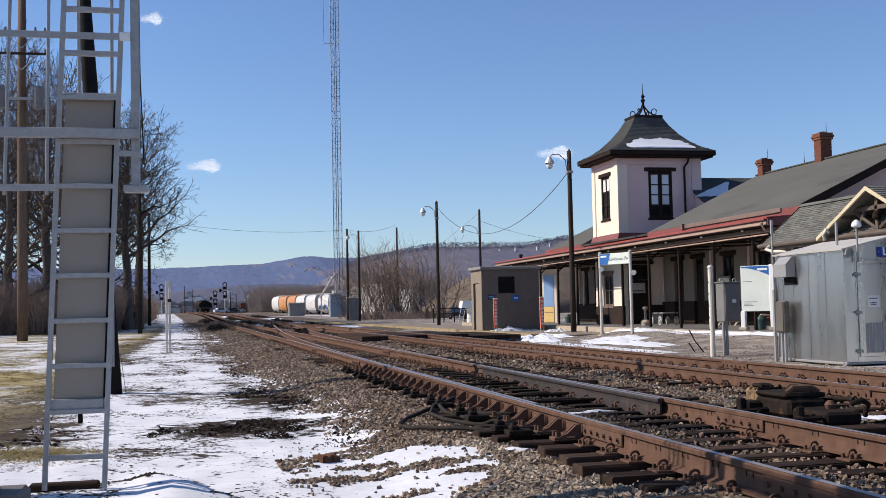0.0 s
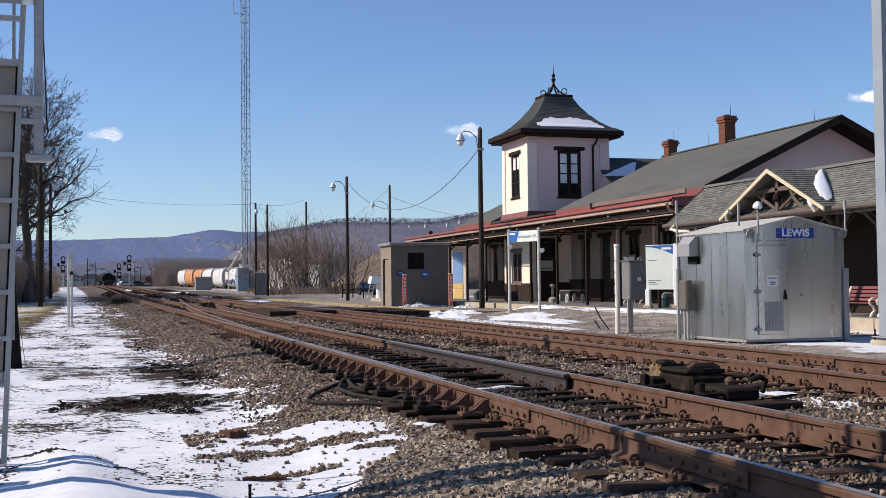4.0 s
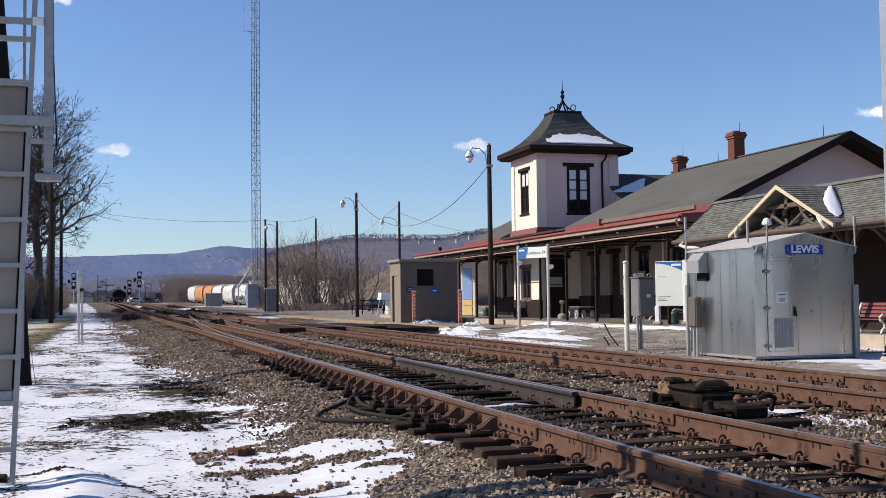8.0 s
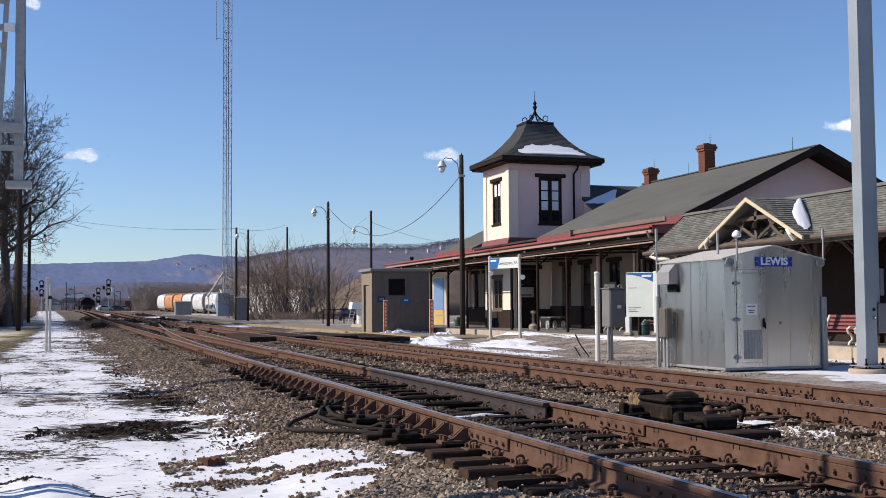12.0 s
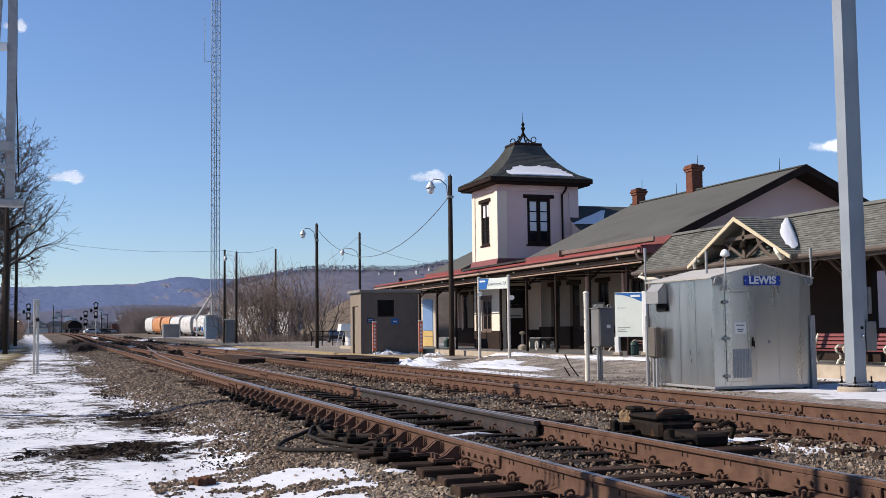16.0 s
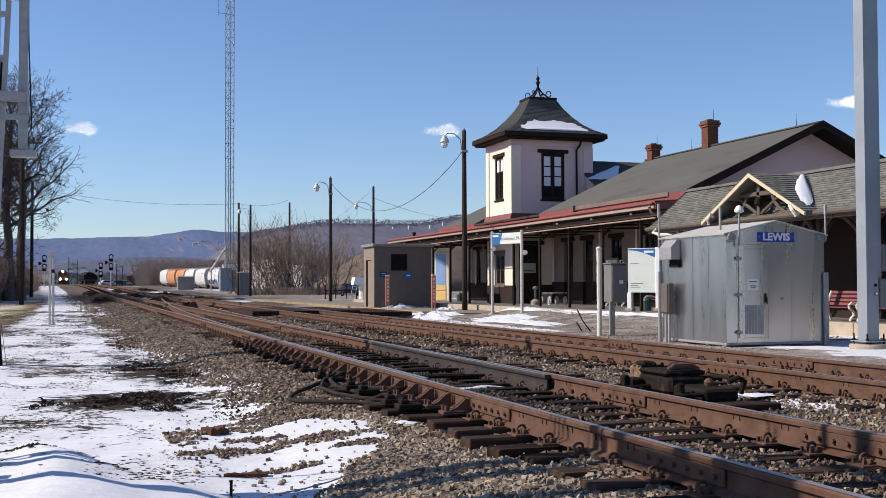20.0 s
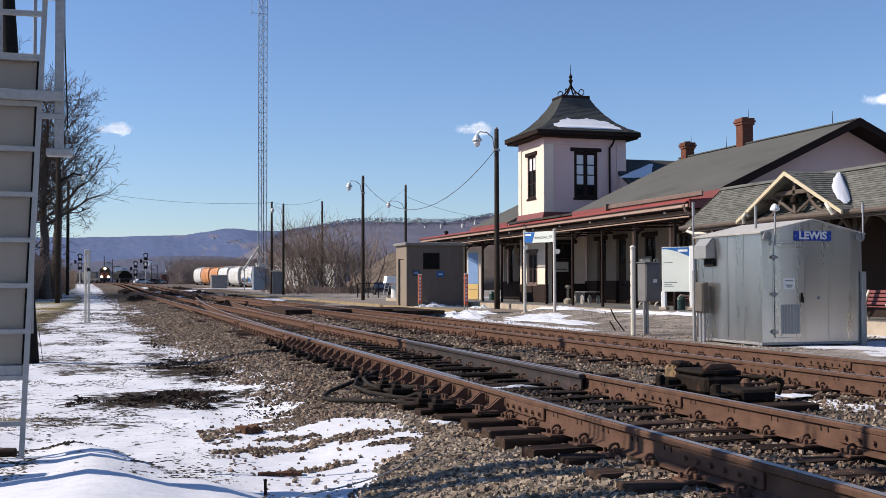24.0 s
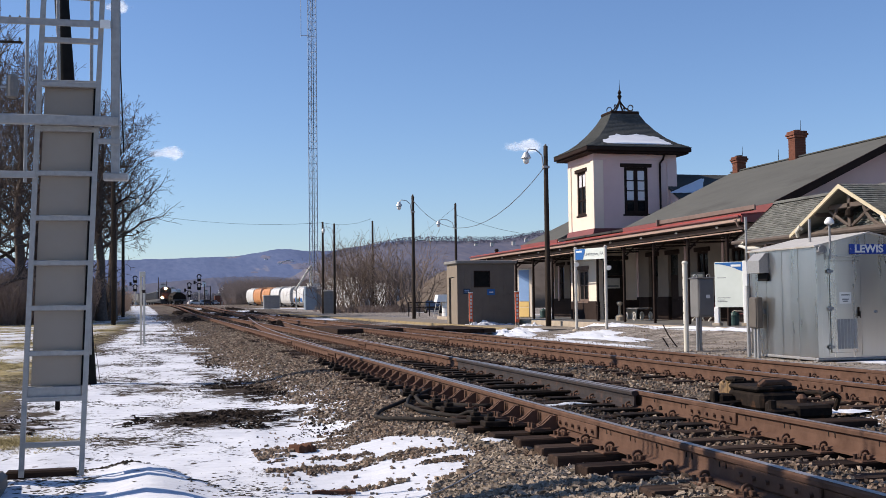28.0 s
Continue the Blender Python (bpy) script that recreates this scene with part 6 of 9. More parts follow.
    # vent hood on the side
    part("vent_hood", Geo().prism([(x0 - 0.004, 1.97), (x0 - 0.08, 1.97), (x0 - 0.24, 1.80), (x0 - 0.24, 1.52), (x0 - 0.004, 1.52)], y1 - 0.84, y1 - 0.30), "galv", h, "grey sloping ventilation hood")
    part("vent_grille", Geo().box(x0 - 0.07, x0 - 0.004, y1 - 0.86, y1 - 0.45, 1.34, 1.515, 0.01), "black", h)
    # junction box with conduits
    j = part("junction_box", Geo().box(x0 - 0.26, x0 - 0.10, y1 - 0.72, y1 - 0.38, 0.28, 0.98, 0.02), "box_brown", h, "weathered brown-grey junction box")
    part("box_lid", Geo().box(x0 - 0.275, x0 - 0.262, y1 - 0.70, y1 - 0.40, 0.31, 0.95, 0.005), "box_brown", j)
    for k in range(2):
        yy = y1 - 0.63 + k * 0.14
        part("conduit", Geo().cyl((x0 - 0.18, yy, -0.5), (x0 - 0.18, yy, 0.29), 0.040, n=8), "galv", j)
    part("conduit", Geo().cyl((x0 - 0.06, y1 + 0.02, -0.5), (x0 - 0.06, y1 + 0.02, 1.25), 0.045, n=8), "galv", h)
    part("box_strut", Geo().box(x0 - 0.10, x0 - 0.003, y1 - 0.62, y1 - 0.5, 0.6, 0.7), "galv", h)
    return h


build_equipment_house()


# ---- steel column on a concrete foot ----
def build_column():
    c = thing("steel_column", "tall grey wide-flange steel column on a round concrete foot", "steel column", (15.22, 18.75, 0))
    part("web", Geo().box(-0.012, 0.012, -0.115, 0.115, -0.19, 9.0), "galv_blue", c)
    part("flange", Geo().box(-0.135, 0.135, -0.145, -0.116, -0.19, 9.0, 0.004), "galv_blue", c)
    part("flange", Geo().box(-0.135, 0.135, 0.116, 0.145, -0.19, 9.0, 0.004), "galv_blue", c)
    part("side_plate", Geo().box(-0.150, -0.136, -0.145, 0.145, -0.19, 9.0, 0.003), "galv_blue", c)
    part("cable_channel", Geo().box(0.17, 0.30, -0.05, 0.08, 0.6, 9.0, 0.01), "galv_blue", c)
    b = part("base_plate", Geo().box(-0.25, 0.25, -0.25, 0.25, -0.215, -0.19, 0.005), "galv", c)
    for sx in (-1, 1):
        for sy in (-1, 1):
            part("anchor_bolt", Geo().cyl((sx * 0.2, sy * 0.2, -0.30), (sx * 0.2, sy * 0.2, -0.05), 0.018, n=6).cyl((sx * 0.2, sy * 0.2, -0.19), (sx * 0.2, sy * 0.2, -0.15), 0.034, n=6), "dark_iron", b)
    part("footing", Geo().lathe([(0.38, -0.9), (0.38, -0.30), (0.36, -0.26), (0.05, -0.26)], n=28), "concrete", c, "round concrete footing")
    part("switch_box", Geo().box(0.17, 0.42, -0.16, -0.02, 0.45, 1.05, 0.02), "grey_box", c)
    part("pull_knob", Geo().lathe([(0.03, 0), (0.04, 0.03), (0.02, 0.07)], n=8), "galv", c, m=Matrix.Translation((0.06, -0.147, 0.75)) @ Matrix.Rotation(radians(90), 4, "X"))
    part("grounding_pad", Geo().cyl((0.06, -0.147, 0.92), (0.06, -0.16, 0.92), 0.035, n=8), "dark_iron", c)
    part("cable_box", Geo().box(0.31, 0.42, -0.05, 0.08, 1.2, 1.75, 0.02), "grey_box", c)


M["galv_blue"] = surface("painted_grey_steel", (0.24, 0.27, 0.30), (0.29, 0.32, 0.35), 0.8, 0.5, 0.2, 0.0006, 0.1, (0.21, 0.23, 0.25), 0.5, 0.3)
build_column()


# ---- round posts and cabinet by the far track ----
def marker_post(x, y, top, r, mat, label):
    p = thing("marker_post", label, "post", (x, y, 0))
    part("shaft", Geo().cyl((0, 0, -0.7), (0, 0, top), r, n=12), mat, p, smooth=False)
    part("cap", Geo().lathe([(r * 1.15, 0), (r * 1.2, 0.03), (r * 0.7, 0.07)], (0, 0, top), 12), mat, p)
    for k in range(5):
        part("bolt_hole", Geo().cyl((-r - 0.002, 0, 0.3 + 0.3 * k), (-r + 0.01, 0, 0.3 + 0.3 * k), 0.02, n=6), "dark_iron", p)


marker_post(12.95, 26.3, 1.86, 0.066, "offwhite", "tall cream-painted round post beside the far track")


def build_cabinet():
    c = thing("relay_cabinet", "small grey relay cabinet on two pipe legs", "cabinet", (13.35, 26.6, 0))
    b = part("body", Geo().box(0.0, 0.46, -0.2, 0.25, 0.48, 1.48, 0.02), "grey_box", c)
    part("lid", Geo().box(-0.025, 0.485, -0.225, 0.275, 1.48, 1.51, 0.01), "grey_box", c)
    part("door", Geo().box(0.03, 0.43, -0.222, -0.202, 0.52, 1.44, 0.008), "grey_box", b)
    part("badge", Geo().box(0.22, 0.33, -0.228, -0.223, 0.97, 1.06), "white", b)
    for x in (0.05, 0.41):
        part("lifting_eye", Geo().tube([(x + 0.05 * math.cos(a), 0, 1.545 + 0.05 * math.sin(a)) for a in [i * 0.5 for i in range(14)]], 0.012, 6), "galv", c)
    for x in (0.04, 0.13):
        part("pipe_leg", Geo().cyl((x, -0.05, -0.7), (x, -0.05, 0.479), 0.04, n=8), "galv", c)


build_cabinet()


# ---- switch machine between the tracks ----
def build_switch_machine():
    m = thing("switch_machine", "oily dark switch machine with a dirty yellow motor case", "switch machine", (5.95, 10.7, -0.20))
    part("motor_case", Geo().box(-0.12, 0.10, 0.10, 0.42, 0.03, 0.27, 0.025), "cast_yellow", m, "dirty yellow cast motor case")
    part("case_cap", Geo().box(-0.09, 0.07, 0.15, 0.34, 0.272, 0.32, 0.02), "dark_iron", m)
    part("case_flange", Geo().box(-0.15, 0.13, 0.07, 0.098, 0.03, 0.29, 0.008), "dark_iron", m)
    for x in (-0.11, 0.0, 0.09):
        for z in (0.08, 0.30):
            part("bolt", Geo().cyl((x, 0.07, z), (x, 0.045, z), 0.016, n=6), "dark_iron", m)
    part("gear_case", Geo().box(-0.20, 0.22, -0.62, 0.06, 0.03, 0.22, 0.035), "dark_iron", m)
    part("gear_cover", Geo().box(-0.22, 0.24, -0.58, 0.02, 0.222, 0.27, 0.02), "dark_iron", m)
    part("throw_bar_case", Geo().box(-0.18, 0.20, -1.25, -0.63, 0.02, 0.14, 0.025), "dark_iron", m)
    part("hand_throw_lever", Geo().tube([(0.24, -0.3, 0.14), (0.32, -0.42, 0.19), (0.34, -0.8, 0.22), (0.30, -0.95, 0.22)], 0.022, 8), "dark_iron", m)
    part("selector_knob", Geo().lathe([(0.04, 0), (0.055, 0.04), (0.025, 0.08)], (0.08, -0.9, 0.14), 10), "rust", m)
    part("crank_cover", Geo().lathe([(0.07, 0), (0.08, 0.04), (0.04, 0.07)], (0.02, -0.35, 0.27), 12), "dark_iron", m)
    part("end_casting", Geo().box(-0.36, -0.21, -0.10, 0.10, -0.05, 0.17, 0.02).box(-0.42, -0.36, -0.05, 0.05, 0.0, 0.20, 0.01), "dark_iron", m)
    part("motor_rib", Geo().box(-0.125, 0.105, 0.20, 0.23, 0.03, 0.28, 0.006).box(-0.125, 0.105, 0.30, 0.33, 0.03, 0.28, 0.006), "cast_yellow", m)
    part("cover_hump", Geo().tube([(-0.16, -0.52, 0.27), (-0.10, -0.52, 0.315), (0.10, -0.52, 0.315), (0.18, -0.52, 0.27)], 0.035, 8), "rust", m)
    part("hand_grip", Geo().tube([(0.20, -1.28, 0.10), (0.20, -1.34, 0.22), (0.12, -1.36, 0.26), (0.02, -1.34, 0.22)], 0.025, 8), "dark_iron", m)
    part("crank_arm", Geo().box(-0.34, -0.20, -1.05, -0.95, 0.02, 0.10, 0.015).cyl((-0.30, -1.0, 0.10), (-0.30, -1.0, 0.18), 0.04, n=8), "dark_iron", m)
    for y in (-1.45, -0.65, 0.15):
        part("mounting_timber", Geo().box(-1.0, 0.45, y - 0.13, y + 0.13, -0.18, 0.028, 0.012), "tie", m)
    part("connecting_rod", Geo().tube([(-0.2, -0.2, 0.09), (-1.1, -0.2, 0.06)], 0.025, 6), "dark_iron", m)
    part("connecting_rod", Geo().tube([(-0.2, -1.2, 0.09), (-1.1, -1.2, 0.06)], 0.025, 6), "dark_iron", m)
    part("cable_conduit", Geo().tube([(0.0, 0.42, 0.15), (0.1, 0.7, 0.10), (0.3, 1.0, 0.0), (0.35, 1.1, -0.15)], 0.03, 8), "rubber", m)


build_switch_machine()


# ---- cables lying on the ballast ----
def build_cables():
    c = thing("track_cables", "black rubber cables looped on the stones beside the rail", "cable", (0, 0, 0))
    loops = (((3.30, 10.3), (3.05, 10.62), (2.80, 10.90), (2.50, 11.20), (2.26, 11.55), (2.20, 11.95), (2.36, 12.35), (2.66, 12.75), (2.98, 13.25), (3.25, 13.7)),
             ((3.32, 10.9), (3.10, 11.05), (2.86, 11.30), (2.66, 11.75), (2.62, 12.3), (2.78, 12.9), (3.02, 13.5), (3.28, 14.1)),
             ((3.34, 11.4), (3.12, 11.5), (2.92, 11.8), (2.80, 12.3), (2.86, 12.9), (3.10, 13.4), (3.3, 13.8)))
    for k, loop in enumerate(loops):
        pts = []
        for (xa, ya), (xb, yb) in zip(loop, loop[1:]):
            for q in range(3):
                x, y = xa + (xb - xa) * q / 3, ya + (yb - ya) * q / 3
                pts.append((x, y, max(ground_z(x, y) + 0.055, -0.20 + 0.02 * k if x > 2.95 else -9) + 0.012 * k))
        part("cable", Geo().tube(pts, 0.022, 7), "rubber", c, smooth=True)


build_cables()


# ---- loose timber offcuts ----
def offcut(x, y, l, w, h, turn, seed, label):
    """A sawn end of tie timber with chewed edges."""
    rng = random.Random(seed)
    g = Geo()
    n = 9
    rings = []
    for k in range(n):
        u = -l / 2 + l * k / (n - 1) + rng.uniform(-0.012, 0.012)
        ring = []
        for a, b in ((-1, 0), (-0.92, 1), (-0.3, 1.06), (0.4, 1.0), (0.94, 0.93), (1, 0)):
            ring.append(Vector((u, a * w / 2 * rng.uniform(0.80, 1.06), h * b * rng.uniform(0.72, 1.06))))
        rings.append(ring)
    vs = [p for r in rings for p in r]
    fs = [(k * 6 + i, k * 6 + i + 1, k * 6 + 7 + i, k * 6 + 6 + i) for k in range(n - 1) for i in range(5)]
    g.add(vs, fs + [(5, 4, 3, 2, 1, 0), tuple(range((n - 1) * 6, n * 6))])
    o = part("timber_offcut", g, "timber_new", None)
    o.matrix_world = Matrix.Translation((x, y, ground_z(x, y) - 0.02)) @ Matrix.Rotation(radians(turn), 4, "Z")
    tagged(o, label, "timber")


offcut(1.24, 10.48, 0.19, 0.20, 0.085, 24, 5, "short block of reddish timber on the snow")
offcut(1.21, 8.36, 0.32, 0.09, 0.055, -8, 6, "flat dark timber offcut half sunk in the snow")


# ---- signal ladder with safety cage ----
def build_ladder():
    ld = thing("signal_ladder", "galvanised signal ladder with safety cage and a locked guard panel", "ladder", (0, 0, 0))
    y = 8.12
    foot, top = (-0.755, -0.17), (-0.59, 3.9)

    def at(z):
        t = (z - foot[1]) / (top[1] - foot[1])
        return foot[0] + (top[0] - foot[0]) * t

    hw = 0.195
    for s in (-1, 1):
        part("stile", Geo().tube([(at(-0.19) + s * hw, y, -0.19), (at(3.9) + s * hw, y, 3.9)], 0.024, 4), "galv", ld, "flat steel stile")
    for k in range(13):
        z = 0.025 + k * 0.310
        part("rung", Geo().box(at(z) - hw, at(z) + hw, y - 0.018, y + 0.018, z - 0.018, z + 0.018, 0.004), "galv", ld)
    g = part("guard_panel", Geo().prism([(at(0.42) - 0.165, 0.42), (at(0.42) + 0.160, 0.42), (at(2.5) + 0.160, 2.5), (at(2.5) - 0.165, 2.5)], y + 0.05, y + 0.10), "alu_panel", ld, "flat grey sheet-metal climbing guard")
    part("panel_top_rail", Geo().box(at(2.5) - 0.18, at(2.5) + 0.18, y + 0.03, y + 0.12, 2.50, 2.545, 0.005), "galv", g)
    part("panel_foot_rail", Geo().box(at(0.4) - 0.19, at(0.4) + 0.17, y + 0.0, y + 0.12, 0.34, 0.418, 0.005), "galv", g)
    part("panel_side", Geo().prism([(at(0.42) + 0.162, 0.42), (at(0.42) + 0.185, 0.42), (at(2.5) + 0.185, 2.5), (at(2.5) + 0.162, 2.5)], y + 0.04, y + 0.16), "black", g)
    part("panel_lock", Geo().box(at(0.3) + 0.0, at(0.3) + 0.03, y + 0.03, y + 0.07, 0.25, 0.34, 0.004), "dark_iron", g)
    # cage: bands and upright straps
    for z, x0, x1 in ((2.93, -1.9, -0.36), (2.25, -1.9, -0.31), (1.87, -1.9, -0.86)):
        part("cage_band", Geo().box(x0, x1, y - 0.05, y - 0.038, z - 0.024, z + 0.024, 0.003), "galv", ld)
        part("cage_band", Geo().box(x0, x0 + 0.012, y - 0.037, y + 0.6, z - 0.024, z + 0.024, 0.003), "galv", ld)
    part("cage_bar", Geo().box(-1.9, -0.31, y - 0.09, y - 0.051, 2.21, 2.28, 0.006), "galv", ld, "stout horizontal support bar")
    for xb, xt, z0 in ((-1.32, -1.25, 1.90), (-1.02, -0.99, 1.90), (-0.78, -0.80, 2.55), (-0.55, -0.54, 0.6)):
        part("cage_strap", Geo().tube([(xb, y + 0.75, z0), (xt, y + 0.75, 4.4)], 0.014, 6), "galv", ld)
    mast = part("mast_tube", Geo().box(-0.368, -0.308, y - 0.03, y + 0.03, 1.88, 4.6, 0.006), "galv", ld, "square steel mast tube")
    part("mast_clamp", Geo().box(-0.42, -0.25, y - 0.06, y + 0.06, 1.84, 1.89, 0.008), "galv", mast)
    part("mast_clamp", Geo().box(-0.46, -0.30, y - 0.045, y - 0.031, 2.09, 2.13, 0.004), "galv", mast)
    part("mast_clamp", Geo().box(-0.44, -0.37, y - 0.065, y - 0.051, 2.90, 2.96, 0.004), "white", mast)
    part("cable", Geo().tube([(-0.325, y + 0.1, 4.5), (-0.31, y + 0.1, 2.7), (-0.285, y + 0.1, 2.05)], 0.005, 5), "rubber", ld)
    part("sole_timber", Geo().box(-1.06, -0.60, y + 0.03, y + 0.15, -0.26, -0.155, 0.012), "tie", ld)
    # concrete pier at its foot
    part("pier", Geo().prism([(-1.75, -0.6), (-0.99, -0.6), (-1.00, -0.13), (-1.03, -0.10), (-1.72, -0.10), (-1.75, -0.13)], y - 0.75, y - 0.30), "box_brown", ld, "weathered concrete pier")
    part("pier_bracket", Geo().prism([(-1.70, -0.098), (-1.16, -0.098), (-1.20, 0.16), (-1.26, 0.30), (-1.70, 0.9)], y - 0.62, y - 0.45), "grey_box", ld)


build_ladder()


def build_signal_mast():
    s = thing("signal_mast", "tall galvanised signal mast with a black signal head", "signal", (-2.4, 8.4, 0))
    part("mast", Geo().cyl((0, 0, -0.6), (0, 0, 7.0), 0.085, n=14), "galv", s)
    part("side_post", Geo().cyl((0, -0.78, -0.6), (0, -0.78, 6.6), 0.09, n=14), "galv", s)
    h = part("signal_head", Geo().box(-0.10, 0.10, -1.85, -1.12, 4.1, 5.6, 0.05), "black", s, "black signal head")
    for z in (4.5, 5.0, 5.4):
        part("hood", Geo().lathe([(0.14, 0.0), (0.15, 0.25), (0.14, 0.25), (0.13, 0.0)], n=14), "black", h, m=Matrix.Translation((-0.11, -1.48, z)) @ Matrix.Rotation(radians(-90), 4, "Y"))
    part("bracket", Geo().box(-0.05, 0.05, -1.13, 0.0, 4.4, 4.5, 0.01).box(-0.05, 0.05, -1.13, 0.0, 5.3, 5.4, 0.01), "galv", s)


build_signal_mast()


def build_stake():
    s = thing("survey_stake", "thin dark metal stake standing in the snow", "stake", (0.97, 7.3, ground_z(0.97, 7.3)))
    part("rod", Geo().cyl((0, 0, -0.2), (0, 0, 0.14), 0.010, n=8), "dark_iron", s)
    part("head", Geo().cyl((0, 0, 0.141), (0, 0, 0.150), 0.013, n=8), "dark_iron", s)


build_stake()


def build_loose_cable():
    c = thing("loose_cable", "thin grey cable lying over snow and stones", "cable", (0, 0, 0))
    for dz, dy in ((0.0, 0.0), (0.012, -0.05)):
        pts = [(x, y + dy, ground_z(x, y + dy) + 0.03 + dz) for x, y in ((1.05, 7.0), (1.14, 7.25), (1.23, 7.40), (1.34, 7.49), (1.51, 7.54), (1.68, 7.62), (1.87, 7.74), (2.03, 7.88), (2.3, 8.2))]
        part("strand", Geo().tube(pts, 0.005, 6), "galv", c, smooth=True)


build_loose_cable()


def build_ground_wire():
    c = thing("ground_wire", "thin black wire from the leaning pole across the snow", "cable", (0, 0, 0))
    pts = [(-1.2, 21.0, 0.3)] + [(x, y, ground_z(x, y) + 0.025) for x, y in ((-1.1, 20.85), (-0.7, 20.4), (-0.2, 20.0), (0.3, 19.65), (0.8, 19.35))]
    part("wire", Geo().tube(pts, 0.0045, 6), "rubber", c, smooth=True)


build_ground_wire()

# ---- lamp posts and utility poles ----
def pole_thing(name, label, x, y, top, r, mat="tar_pole", lean=(0, 0)):
    p = thing(name, label, "pole", (x, y, ground_z(x, y)))
    h = top - ground_z(x, y)
    pts = [(lean[0] * t, lean[1] * t, -0.6 + (h + 0.6) * t) for t in (0, 0.25, 0.5, 0.75, 1)]
    part("pole", Geo().tube(pts, [r * 1.15, r * 1.08, r, r * 0.92, r * 0.84], 12), mat, p, smooth=True)
    return p, h


def lamp_post(x, y, top, r, arm, drop, label):
    p, h = pole_thing("lamp_post", label, x, y, top, r)
    p["category"] = "street lamp"
    a = part("arm", Geo().tube([(-r, 0, h - drop - 0.5), (-arm * 0.2, 0, h - drop + 0.1), (-arm * 0.5, 0, h - drop + 0.36), (-arm * 0.85, 0, h - drop + 0.38), (-arm, 0, h - drop + 0.2)], 0.028, 6), "galv", p)
    part("arm_strap", Geo().box(-r - 0.03, r + 0.02, -r - 0.02, r + 0.02, h - drop - 0.56, h - drop - 0.44, 0.01), "galv", a)
    hd = part("lamp_head", Geo().lathe([(0.10, 0.22), (0.13, 0.16), (0.22, 0.0), (0.25, -0.06), (0.24, -0.08)][::-1], (-arm, 0, h - drop), 14), "lamp_hood", p, "pale metal lamp hood")
    part("lamp_globe", Geo().lathe([(0.05, -0.36), (0.13, -0.30), (0.17, -0.18), (0.16, -0.09)], (-arm, 0, h - drop), 12), "lamp_glass", p, smooth=True)
    part("insulator", Geo().lathe([(0.05, 0), (0.06, 0.05), (0.03, 0.10)], (0, 0, h), 8), "grey_box", p)
    return p


M["lamp_hood"] = surface("pale_lamp_hood", (0.5, 0.5, 0.48), (0.6, 0.6, 0.58), 0.2, 0.45, 0.2)
lamp_post(18.39, 52.3, 8.62, 0.125, 1.02, 0.55, "tall dark wooden lamp post with a curved arm and pale hood")
lamp_post(18.13, 81.6, 8.95, 0.12, 1.05, 0.72, "dark wooden lamp post with curved arm beside the yard road")
lamp_post(28.2, 107.4, 10.7, 0.13, 1.75, 1.95, "dark wooden lamp post with a long curved arm")
lamp_post(19.95, 133.5, 10.5, 0.14, 1.3, 0.75, "distant dark wooden lamp post")
pole_thing("utility_pole", "bare dark wooden pole among the winter shrubs", 28.6, 155.0, 12.5, 0.15)
pole_thing("utility_pole", "bare dark wooden pole beside the lattice mast", 19.6, 141.0, 11.3, 0.15)
pole_thing("utility_pole", "tarred black pole leaning behind the ladder", -1.29, 21.05, 7.4, 0.145, "black", (-0.56, 0))
for (x, y, top, lab) in ((-3.65, 88.0, 20.0, "dark utility pole beside the snowy path"), (-4.7, 140.0, 13.3, "distant dark utility pole by the path")):
    pp, hh = pole_thing("utility_pole", lab, x, y, top, 0.155 if y < 100 else 0.19)
    dz, reach = (9.3, 1.75) if y < 100 else (10.2, 1.7)
    arm = part("lamp_arm", Geo().tube([(0, 0, dz - 0.3), (reach * 0.6, 0, dz + 0.4), (reach, 0, dz + 0.2)], 0.045, 6), "dark_iron", pp)
    part("lamp_head", Geo().lathe([(0.05, 0.16), (0.15, 0.03), (0.14, -0.12), (0.04, -0.2)], (reach, 0, dz + 0.1), 10), "lamp_hood" if y < 100 else "dark_iron", arm)


def build_transformer_pole():
    p, h = pole_thing("utility_pole", "brown utility pole with crossarms and transformer cans", -9.6, 70.0, 20.5, 0.27, "grey_pole")
    for z in (17.0, 18.3):
        a = part("crossarm", Geo().box(-1.9, 1.5, -0.36, -0.24, z, z + 0.14, 0.01), "tar_pole", p)
        part("crossarm_brace", Geo().tube([(-0.9, -0.26, z), (0, -0.25, z - 0.9)], 0.03, 5).tube([(0.9, -0.26, z), (0, -0.25, z - 0.9)], 0.03, 5), "galv", a)
        for x in (-1.7, -0.9, 0.8, 1.35):
            part("insulator", Geo().lathe([(0.05, 0), (0.09, 0.06), (0.05, 0.12), (0.07, 0.18), (0.02, 0.24)], (x, -0.3, z + 0.14), 8), "grey_box", a)
    for x in (-1.2, 0.95):
        c = part("transformer", Geo().lathe([(0.26, 0), (0.33, 0.05), (0.33, 1.25), (0.24, 1.38), (0.05, 1.42)], (x, -0.25, 13.75), 14), "grey_box", p, "grey transformer can")
        part("bushing", Geo().cyl((x, -0.25, 15.15), (x, -0.25, 15.5), 0.05, 0.03, 6), "grey_box", c)
    part("bracket", Geo().box(-1.0, 0.7, -0.3, -0.2, 14.3, 14.45), "galv", p)


build_transformer_pole()


